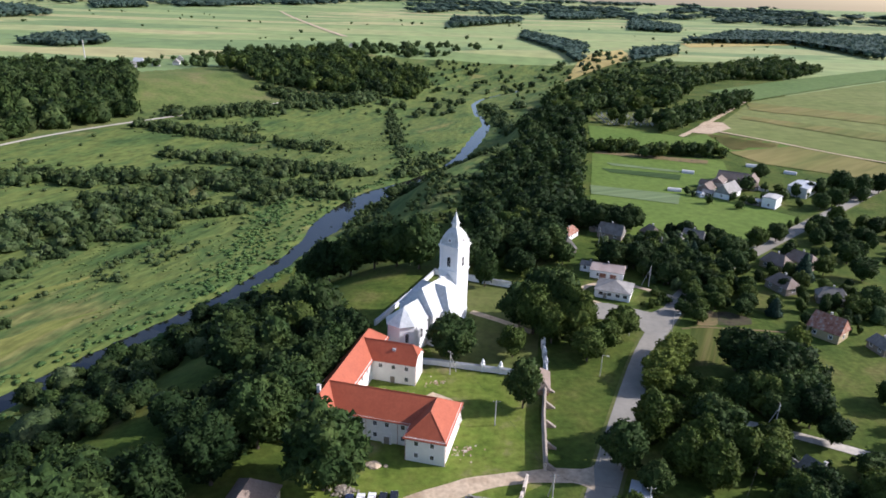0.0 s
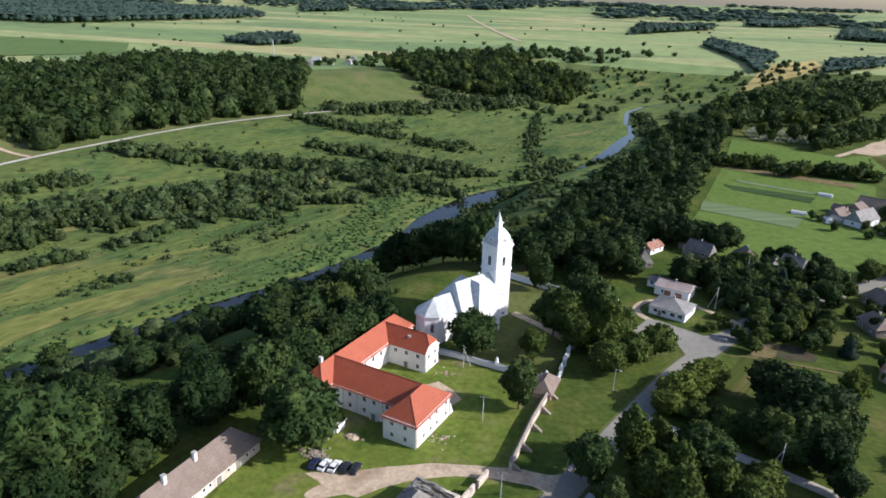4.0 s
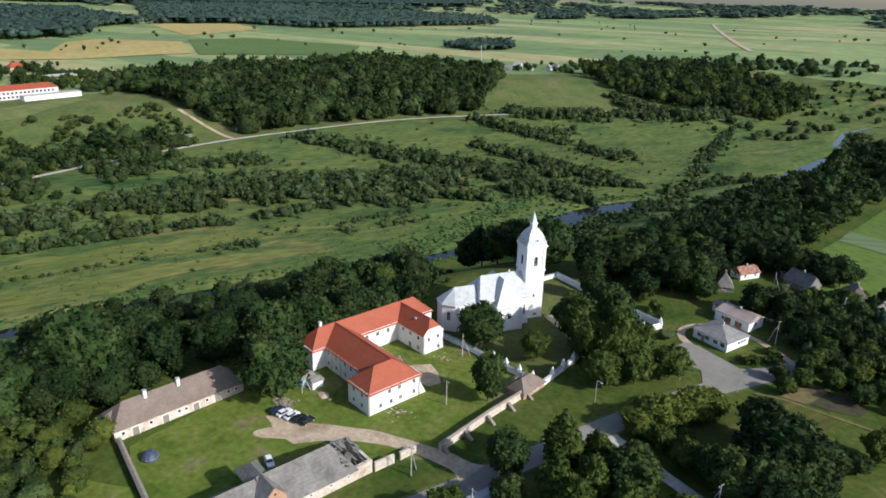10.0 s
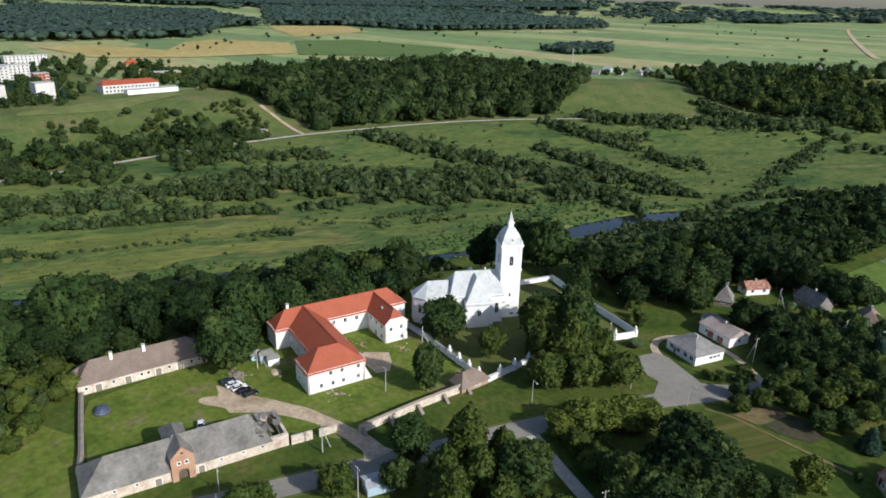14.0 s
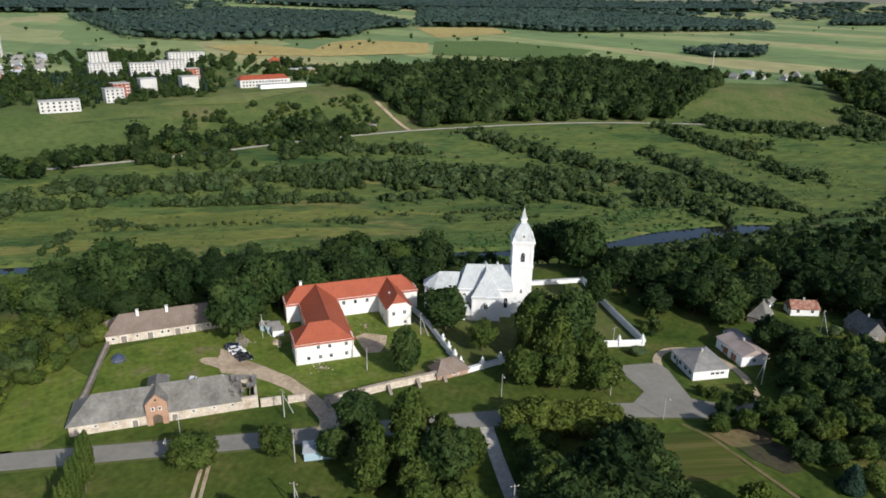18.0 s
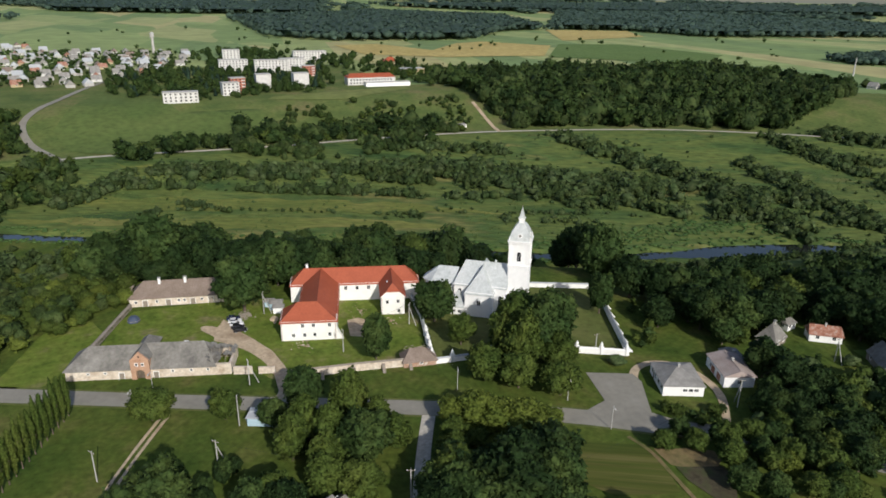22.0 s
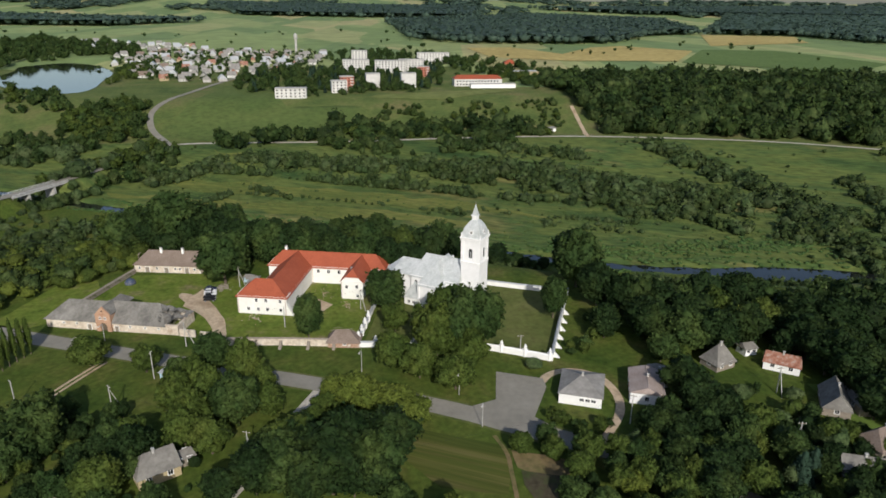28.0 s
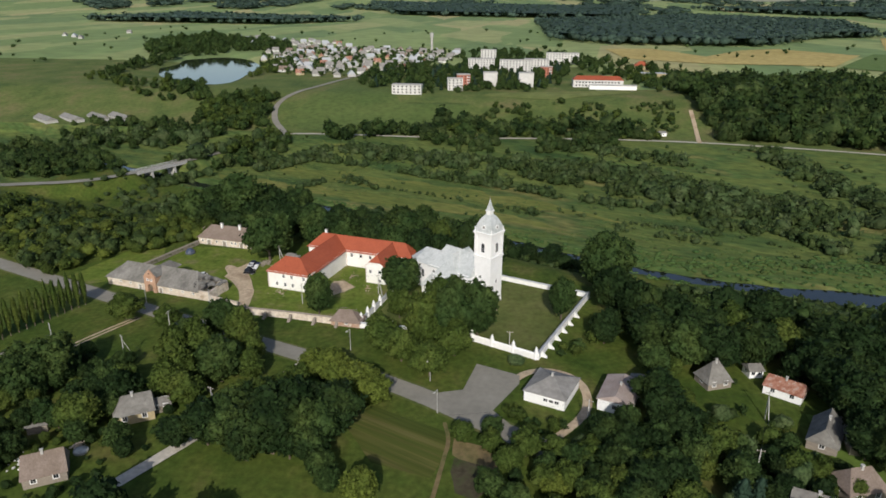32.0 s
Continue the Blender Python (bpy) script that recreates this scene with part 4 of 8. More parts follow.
stand("scrub", "trees round the school and the flats", [(-500, 372), (-560, 380), (-600, 440), (-700, 420), (-640, 330), (-560, 365)], 15, (7, 12), ["linden", "maple"], 8)
stand("road_trees", "trees beside the valley road", [(-346, 66), (-352, 180), (-372, 180), (-362, 66)], 11, (7, 13), ["linden", "maple"], 9)
stand("road_trees", "leafy trees beside the town road", [(-345, 0), (-395, -10), (-440, -20), (-440, -90), (-380, -75), (-345, -40)], 11, (9, 14), ["linden", "maple"], 10)
stand("meadow_trees", "dark trees in the meadow by the river", [(-300, -150), (-340, -140), (-352, -60), (-340, -20), (-312, -40), (-300, -100)], 10, (8, 13), ["linden", "willow"], 12)
stand("meadow_trees", "trees beside the bridge road", [(-236, -16), (-262, 4), (-318, 42), (-335, 20), (-300, -20), (-256, -40)], 8, (7, 12), ["willow", "maple"], 13)
stand("river_wood", "dark trees on the river bank above the bridge", [(-200, -130), (-206, -104), (-222, -76), (-246, -66), (-280, -110), (-300, -150), (-302, -190), (-270, -190)], 8.5, (7, 12), ["linden", "alder", "linden"], 27)
stand("river_wood", "dark tree belt across the water meadow", [(-336, -175), (-312, -124), (-335, -76), (-345, -40), (-380, -92), (-377, -138), (-356, -182)], 9, (6, 10), ["linden", "alder"], 28)
stand("river_wood", "trees where the bridge road meets the hill", [(-238, 2), (-250, 18), (-280, 42), (-318, 40), (-330, 6), (-290, 20), (-262, 6)], 8, (7, 12), ["linden", "alder"], 29)
stand("river_wood", "dark trees below the town road", [(-353, -35), (-366, 2), (-450, -14), (-446, -66), (-400, -60)], 9.5, (8, 13), ["linden", "linden", "maple"], 30)
stand("lake_wood", "dark trees in front of the lake", [(-549, -192), (-500, -140), (-444, -116), (-436, -80), (-496, -108), (-545, -140)], 11, (7, 12), ["linden"], 31)
stand("lake_wood", "dark wood round the town lake", [(-560, -300), (-440, -150), (-420, -95), (-455, -80), (-500, -125), (-590, -300)], 13, (6, 10), ["linden", "maple"], 14)
stand("lake_wood", "dark wood behind the town lake", [(-940, -290), (-900, -140), (-1030, -180), (-1250, -420), (-1100, -480), (-800, -330)], 18, (10, 18), ["linden"], 15)
stand("lake_wood", "dark trees on the lake shore", [(-760, -300), (-600, -290), (-560, -250), (-600, -262), (-700, -268), (-860, -262), (-925, -200), (-960, -170), (-960, -310)], 13, (8, 14), ["linden"], 16)
stand("lake_wood", "trees between the lake and the town", [(-780, -130), (-640, -105), (-560, -128), (-545, -100), (-640, -70), (-780, -95)], 13, (7, 12), ["linden", "maple"], 17)
stand("hill_scrub", "dark shrubs along the foot of the hillside", [(-346, 185), (-356, 345), (-372, 345), (-366, 190)], 7, (4, 9), ["linden", "maple"], 18)
stand("hill_wood", "dark leafy wood on the foot of the hillside", [(-343, 128), (-347, 200), (-350, 250), (-347, 335), (-385, 318), (-389, 263), (-390, 224), (-384, 192), (-398, 158), (-372, 140)], 8.5, (8, 15), ["linden", "alder", "oak"], 19, None, 1.1, 0.22)
stand("roadside_scrub", "tall scrub below the gravel road", [(-334, 140), (-335, 200), (-343, 300), (-325, 310), (-306, 262), (-292, 215), (-296, 186), (-312, 160)], 7.5, (5, 11), ["alder", "alder", "linden"], 20, None, 1.1, 0.22)
stand("roadside_scrub", "clump of tall trees beside the gravel road", [(-331, 64), (-331, 92), (-320, 90), (-320, 66)], 7, (12, 17), ["linden", "oak"], 21)
stand("roadside_scrub", "clump of tall trees beside the gravel road", [(-330, 98), (-348, 118), (-354, 128), (-362, 122), (-345, 98)], 7, (11, 16), ["linden", "oak"], 22)
stand("willow_scrub", "broad mass of willow scrub on the marsh", [(-231, 190), (-243, 222), (-226, 262), (-212, 305), (-190, 340), (-176, 384), (-205, 388), (-246, 345), (-250, 312), (-262, 268), (-266, 236), (-258, 205)], 4.2, (3.5, 8), ["alder", "willow", "sapling"], 23, SCRUB, 1.1, 0.26)
stand("willow_scrub", "grey-green willow scrub on the marsh", [(-209, 310), (-204, 324), (-167, 313), (-164, 372), (-199, 411), (-231, 391), (-228, 343)], 4.2, (3.5, 8), ["alder", "willow", "sapling"], 24, SCRUB, 1.1, 0.26)
stand("willow_scrub", "willow scrub in the bend of the river", [(-218, 446), (-168, 441), (-113, 414), (-77, 434), (-66, 470), (-118, 485), (-150, 458)], 4.2, (3.5, 8), ["alder", "willow", "sapling"], 25, SCRUB, 1.1, 0.26)
stand("willow_scrub", "willow scrub near the bridge road", [(-239, 31), (-245, 50), (-280, 70), (-300, 78), (-290, 56), (-262, 36)], 4.2, (3.5, 8), ["alder", "willow", "sapling"], 26, SCRUB, 1.1)
stand("valley_scrub", "scattered scrub and trees up the valley", [(-60, 700), (30, 720), (30, 860), (130, 1000), (150, 1150), (0, 1150), (-60, 930), (-150, 770)], 15, (3, 9), ["alder", "willow", "linden"], 142, None, 1.2, 0.42)
stand("valley_scrub", "scattered scrub and trees beyond the river bend", [(75, 740), (112, 800), (170, 900), (330, 1000), (400, 1150), (300, 1300), (180, 1150), (90, 930)], 15, (3, 9), ["alder", "willow", "linden"], 143, None, 1.2, 0.42)
stand("bridge_scrub", "willow scrub between the river and the barn", [(-200, -62), (-150, -62), (-128, 0), (-148, 46), (-182, 20), (-200, -14)], 8, (2, 5), ["alder", "willow"], 144, None, 1.2, 0.32)
ROWS_OF_SHRUBS = (
    ([(-295, 89), (-283, 125), (-272, 158), (-262, 190)], 9, (5, 8)), ([(-277, 58), (-262, 96), (-249, 126), (-240, 155)], 8, (4, 7)), ([(-206, 129), (-202, 140), (-193, 164), (-179, 192), (-160, 235)], 4, (2, 4)), ([(-140, 277), (-122, 318)], 6, (2, 5)),
    ([(-158, 320), (-141, 360)], 8, (3, 6)), ([(-196, 78), (-208, 92)], 9, (5, 8)), ([(-254, 588), (-198, 583), (-163, 610)], 12, (4, 8)), ([(-128, 561), (-86, 577)], 9, (3, 6)), ([(-248, 646), (-217, 640), (-182, 690), (-92, 763)], 16, (5, 9)),
    ([(-250, 29), (-259, 39), (-278, 54), (-277, 72), (-262, 109), (-242, 145), (-234, 181), (-220, 209), (-203, 244)], 9, (4, 8)),
    ([(-297, 91), (-281, 128), (-273, 155), (-268, 186), (-268, 227), (-264, 261)], 13, (4, 9)),
    ([(-194, 82), (-216, 86), (-212, 116)], 7, (3, 6)), ([(-200, 149), (-183, 188), (-175, 203), (-164, 232)], 5, (2, 5)),
    ([(-318, 415), (-287, 420), (-252, 425), (-209, 446), (-163, 444), (-111, 434)], 13, (5, 9)),
    ([(-263, 268), (-243, 305), (-208, 332), (-186, 363), (-170, 396), (-166, 415)], 20, (5, 10)),
    ([(-276, 466), (-253, 482), (-243, 501)], 8, (3, 5)), ([(-215, 515), (-159, 508), (-106, 488), (-60, 474)], 11, (4, 8)),
    ([(-250, 582), (-191, 578), (-149, 579), (-78, 547)], 10, (4, 7)), ([(-127, 368), (-114, 397), (-97, 422), (-83, 440)], 16, (4, 8)),
    ([(-195, 267), (-182, 293), (-157, 327), (-155, 378)], 7, (3, 6)), ([(-219, 287), (-188, 323), (-167, 353)], 10, (4, 7)),
    ([(-68, 474), (-28, 478), (-10, 500), (8, 560)], 9, (3, 6)), ([(-60, 417), (-80, 430), (-119, 438)], 12, (4, 8)),
    ([(-49, 742), (-36, 624), (-24, 533)], 7, (2, 5)), ([(-258, 667), (-203, 667), (-160, 670)], 10, (4, 7)), ([(-189, 798), (-131, 760), (-84, 781), (-56, 954)], 16, (5, 9)),
    ([(-278, 432), (-244, 436), (-216, 448), (-167, 447)], 10, (4, 8)), ([(-230, 346), (-202, 349), (-177, 361), (-155, 384)], 14, (4, 8)),
    ([(-316, 250), (-305, 300), (-285, 350)], 12, (4, 7)), ([(-131, 10), (-150, 30), (-148, 70), (-130, 105)], 14, (3, 7)), ([(-170, 250), (-150, 290), (-136, 330)], 4, (2, 4)),
    ([(75, 610), (70, 700), (60, 800)], 10, (4, 8)), ([(-40, 300), (-44, 350), (-36, 400)], 8, (2, 4)))
for n, (line, w, hh) in enumerate(ROWS_OF_SHRUBS):
    bushes("shrub_row", "row of grey-green willow scrub on the marsh", line, w * 1.3, 2.8, (hh[0] * 0.8, hh[1] * 1.05), ["willow", "willow", "alder", "alder", "sapling"], 500 + n, SCRUB, 1.15, CLEARINGS)
for n, (line, w, hh) in enumerate((([(-206, 78), (-219, 93)], 6, (2, 5)), ([(-231, 104), (-209, 129)], 5, (2, 4.5)), ([(-208, 139), (-197, 162)], 3, (1.2, 2.6)), ([(-196, 169), (-184, 188)], 3, (1.4, 3)), ([(-175, 207), (-171, 230)], 4, (1.2, 3)), ([(-241, 152), (-228, 188), (-224, 217), (-198, 248)], 5, (1.5, 4)))):
    bushes("shrub_clump", "clump of low willow shrubs on the open marsh", line, w, 2.2, hh, ["willow", "alder"], 560 + n, SCRUB, 1.25)
for n, (line, w, hh) in enumerate(ROWS_OF_SHRUBS):
    bushes("low_scrub", "low pale willow shoots along the scrub rows", line, w * 2.4, 4.6, (0.9, 2.4), ["willow"], 800 + n, SCRUB, 1.5, CLEARINGS)
for k, (line, w) in enumerate((([(-214, 14), (-197, 46), (-172, 107), (-145, 179), (-119, 228), (-99, 260), (-82, 300), (-72, 342), (-70, 380), (-58, 425), (-14, 488)], 7), ([(-100, 270), (-92, 310), (-90, 350), (-98, 385), (-80, 412)], 20), ([(-200, 0), (-182, 38), (-157, 100), (-130, 170), (-104, 220), (-84, 252), (-66, 296)], 5))):
    bushes("reed_bed", "lush green reeds along the water", line, w, 2.4, (0.7, 1.3), ["reed"], 700 + k, VERY_FAR, 2.6)
stand("sedge_tufts", "low sedge tufts all over the marsh", [(-236, 20), (-212, 40), (-170, 130), (-118, 240), (-96, 290), (-92, 350), (-100, 400), (-60, 455), (-20, 520), (0, 600), (-80, 640), (-180, 560), (-200, 440), (-190, 340), (-230, 250), (-262, 150), (-290, 80), (-262, 30)], 3.8, (0.22, 0.5), ["tuft"], 140, VERY_FAR, 4.2, 0.26)
rng = random.Random(77)
loose = [(rng.uniform(-330, -20), rng.uniform(20, 900)) for _ in range(300)]
dd, ww = side(np.array([p[0] for p in loose]), np.array([p[1] for p in loose]), RIVER_LINE), side(np.array([p[0] for p in loose]), np.array([p[1] for p in loose]), VALLEY_ROAD)
loose = [p for p, d, w in zip(loose, dd, ww) if d < -12 and w > 8]
plant("loose_shrubs", "scattered low shrubs on the marsh", loose, (1.2, 3.6), ["willow", "alder"], rng, SCRUB, 1.2)
for n, (poly, sp, hh) in enumerate((
        ([(-3031, 983), (-2564, 1433), (-1566, 1102), (-1482, 909), (-1207, 734), (-1159, 642), (-1190, 420), (-1300, 300), (-2400, 300)], 42, (20, 26)),
        ([(-1566, 1102), (-1499, 1316), (-1188, 1326), (-1082, 2033), (-1413, 2531), (-1884, 2536), (-2764, 2463), (-2921, 1903)], 44, (20, 26)),
        ([(-3600, 1079), (-3300, 2723), (-2175, 3686), (-1947, 3328), (-2475, 2520), (-3100, 1500)], 70, (26, 34)),
        ([(-3900, -600), (-3600, 900), (-2700, 700), (-2900, -300)], 70, (26, 34)),
        ([(-2600, -1100), (-2300, -300), (-1900, -500), (-2000, -1200)], 55, (22, 30)),
        ([(-641, 1087), (-677, 1241), (-634, 1323), (-521, 1144), (-562, 1071)], 18, (10, 16)),
        ([(-1262, 2671), (-1155, 2883), (-1312, 3224), (-1448, 3018)], 36, (18, 26)), ([(-1078, 3015), (-848, 3454), (-973, 3873), (-1253, 3436)], 42, (18, 26)),
        ([(40, 2021), (299, 2605), (317, 2789), (50, 2590)], 32, (22, 30)), ([(190, 1631), (233, 1133), (304, 1434), (231, 1928)], 20, (10, 15)),
        ([(462, 3004), (699, 3110), (804, 3590), (535, 3499)], 42, (20, 26)), ([(609, 2265), (742, 2177), (895, 2637), (850, 3168)], 36, (16, 22)),
        ([(571, 1646), (868, 1740), (816, 1277), (1410, 2234), (958, 2301)], 34, (16, 22)), ([(314, 1130), (431, 1262), (508, 1495), (381, 1378)], 22, (8, 14)),
        ([(900, 1150), (1600, 1500), (2400, 2100), (2100, 2700), (1400, 2100)], 50, (20, 26)))):
    # canopy fill and crowns share the leaf colour that carries painted haze
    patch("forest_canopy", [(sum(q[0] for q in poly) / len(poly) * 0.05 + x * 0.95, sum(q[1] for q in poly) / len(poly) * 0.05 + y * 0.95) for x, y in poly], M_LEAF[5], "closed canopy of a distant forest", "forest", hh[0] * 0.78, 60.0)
    stand("distant_forest", "distant dark forest between fields", poly, sp * 0.60, (hh[0] * 0.95, hh[1] * 0.92), ["hazed"], 900 + n, VERY_FAR, 1.25, 0.0, (0.86, 1.04))
rng = random.Random(5)
ring = []
for k in range(1500):
    a, r = rng.uniform(-2.1, 0.75), rng.uniform(3300, 4800)
    if noise.noise((math.sin(a) * r / 900, math.cos(a) * r / 500, 3.0)) > -0.05:
        ring.append((math.sin(a) * r, math.cos(a) * r))
# horizon crowns take the same haze-tinted leaf colour
plant("horizon_forest", "bands of forest along the far horizon", [(x + rng.gauss(0, 40), y + rng.gauss(0, 15)) for x, y in ring for _ in range(4)], (20, 28), ["hazed"], rng, VERY_FAR, 2.8, (0.85, 1.05))
rng = random.Random(6)
plant("field_trees", "lone trees and bushes among far fields", [(rng.uniform(-2200, 900), rng.uniform(800, 2600)) for _ in range(150)] + [(rng.uniform(-1700, -600), rng.uniform(-700, 900)) for _ in range(110)], (5, 12), ["linden"], rng, VERY_FAR)


# ---- parts of buildings ----
MESHES = {}


def shared(key, make):
    if key not in MESHES:
        MESHES[key] = make()
    return MESHES[key]


def window(parent, at, facing, w, h, arched=False, frame_mat=None, name="window"):
    """A framed window on a wall: at is the middle of its sill, facing the outward direction in degrees from +x."""
    fm = frame_mat or M_PLASTER
    m = pose(*at, 0, 0, facing)

    def outline(grow):
        pts = [(-w / 2 - grow, -grow), (w / 2 + grow, -grow), (w / 2 + grow, h)]
        if arched:
            r = w / 2 + grow
            pts += [(r * math.cos(math.pi * i / 8), h + r * math.sin(math.pi * i / 8)) for i in range(1, 8)]
            pts.append((-w / 2 - grow, h))
        else:
            pts[2] = (w / 2 + grow, h + grow)
            pts.append((-w / 2 - grow, h + grow))
        return pts

    def surround():
        g = Geo()
        a, b = outline(0.0), outline(0.15)
        k = len(a)
        g.v = [(0.07, *p) for p in a] + [(0.07, *p) for p in b] + [(-0.02, *p) for p in a] + [(-0.02, *p) for p in b]
        for i in range(k):
            j = (i + 1) % k
            g.f += [(i, k + i, k + j, j), (k + i, 3 * k + i, 3 * k + j, k + j), (i, j, 2 * k + j, 2 * k + i)]
        return g.mesh("window_frame", fm)

    def glass():
        g = Geo()
        pts = [(-w / 2, 0), (w / 2, 0), (w / 2, h)]
        if arched:
            pts += [(w / 2 * math.cos(math.pi * i / 8), h + w / 2 * math.sin(math.pi * i / 8)) for i in range(1, 8)]
        pts.append((-w / 2, h))
        g.poly(*[(0.02, y, z) for y, z in pts])
        return g.mesh("pane", M_GLASS)

    f = piece(name, shared(("frame", w, h, arched, fm.name), surround), parent, m)
    piece("pane", shared(("pane", w, h, arched), glass), f)
    if w > 0.75:
        piece("glazing_bar", shared(("bar", w, h), lambda: Geo().box(0.02, 0.05, -0.03, 0.03, 0, h).mesh("glazing_bar", fm)), f)
    return f


def door(parent, at, facing, w, h, mat):
    m = pose(*at, 0, 0, facing)
    d = piece("door", shared(("door", w, h, mat.name), lambda: Geo().box(-0.02, 0.05, -w / 2, w / 2, 0, h).box(0.05, 0.08, -w / 2 + 0.1, -0.05, 0.15, h - 0.15).box(0.05, 0.08, 0.05, w / 2 - 0.1, 0.15, h - 0.15).mesh("door", mat)), parent, m)
    piece("door_frame", shared(("doorframe", w, h), lambda: Geo().box(-0.02, 0.1, -w / 2 - 0.15, -w / 2, 0, h + 0.15).box(-0.02, 0.1, w / 2, w / 2 + 0.15, 0, h + 0.15).box(-0.02, 0.1, -w / 2, w / 2, h, h + 0.15).mesh("door_frame", M_PLASTER)), d)
    return d


def chimney(parent, x, y, z0, z1, mat=None, w=0.7):
    mt = mat or M_PLASTER
    c = piece("chimney", Geo().box(x - w / 2, x + w / 2, y - w / 2, y + w / 2, z0, z1).mesh("chimney", mt), parent)
    piece("chimney_cap", Geo().box(x - w / 2 - 0.1, x + w / 2 + 0.1, y - w / 2 - 0.1, y + w / 2 + 0.1, z1, z1 + 0.15).mesh("chimney_cap", M_CONCRETE), c)
    return c


def ridge_cap(parent, a, b, mat, r=0.16):
    g = Geo()
    d = (Vector(b) - Vector(a))
    s = Vector((-d.y, d.x, 0)).normalized() * r
    up = Vector((0, 0, r * 0.9))
    A, Bv = Vector(a), Vector(b)
    g.poly(tuple(A + s), tuple(A + up), tuple(Bv + up), tuple(Bv + s)), g.poly(tuple(A + up), tuple(A - s), tuple(Bv - s), tuple(Bv + up))
    g.poly(tuple(A - s), tuple(A + up), tuple(A + s)), g.poly(tuple(Bv + s), tuple(Bv + up), tuple(Bv - s))
    return piece("ridge_cap", g.mesh("ridge_cap", mat), parent)


def walls_of(lx, ly, eave, ridge, h0, h1):
    """Outer walls of a house with its ridge along y; gables where there is no hip."""
    g = Geo().box(-lx / 2, lx / 2, -ly / 2, ly / 2, -1.2, eave)
    for hip, y0, y1 in ((h0, -ly / 2, -ly / 2 + 0.3), (h1, ly / 2 - 0.3, ly / 2)):
        if not hip:
            n = len(g.v)
            g.v += [(-lx / 2, y0, eave), (lx / 2, y0, eave), (0, y0, ridge - 0.1), (-lx / 2, y1, eave), (lx / 2, y1, eave), (0, y1, ridge - 0.1)]
            g.f += [(n, n + 1, n + 2), (n + 5, n + 4, n + 3), (n + 1, n + 4, n + 5, n + 2), (n, n + 2, n + 5, n + 3)]
    return g


def house(name, label, x, y, turn, lx, ly, eave, ridge, wall, roof, h0=0.0, h1=0.0, wins=(2, 1), chim=1, z=None, category="house", group=""):
    """turn: degrees; the ridge runs along the house's own y. wins: windows on each long side and each end."""
    zz = min(ground_z(x + a * lx / 2, y + b * ly / 2) for a in (-1, 1) for b in (-1, 1)) + 0.15 if z is None else z
    e = thing(name, label, category, pose(x, y, zz, 0, 0, turn), group)
    piece("wall", walls_of(lx, ly, eave, ridge, h0, h1).mesh("wall", wall), e)
    piece("roof", Geo().hip(-lx / 2, lx / 2, -ly / 2, ly / 2, eave, ridge, h0, h1, 0.35, 0.12).mesh("roof", roof), e)
    ridge_cap(e, (0, -ly / 2 + h0 + 0.1, ridge), (0, ly / 2 - h1 - 0.1, ridge), roof)
    for k in range(wins[0]):
        yy = -ly / 2 + ly * (k + 0.5) / wins[0]
        window(e, (lx / 2, yy, 1.0), 0, 1.0, 1.2)
        window(e, (-lx / 2, yy, 1.0), 180, 1.0, 1.2)
    for k in range(wins[1]):
        xx = -lx / 2 + lx * (k + 0.5) / wins[1]
        window(e, (xx, ly / 2, 1.0), 90, 1.0, 1.2)
        window(e, (xx, -ly / 2, 1.0), -90, 1.0, 1.2)
    for k in range(chim):
        chimney(e, 0.2, -ly / 2 + ly * (k + 0.7) / (chim + 0.4), ridge - 0.8, ridge + 0.7, M_CONCRETE, 0.5)
    return e


# ---- church ----
CH = Matrix(((0.83, 0.56, 0, 7.4), (-0.56, 0.83, 0, 209.2), (0, 0, 1, 0.3), (0, 0, 0, 1)))   # own axes: x to the transept, y from the chancel to the tower


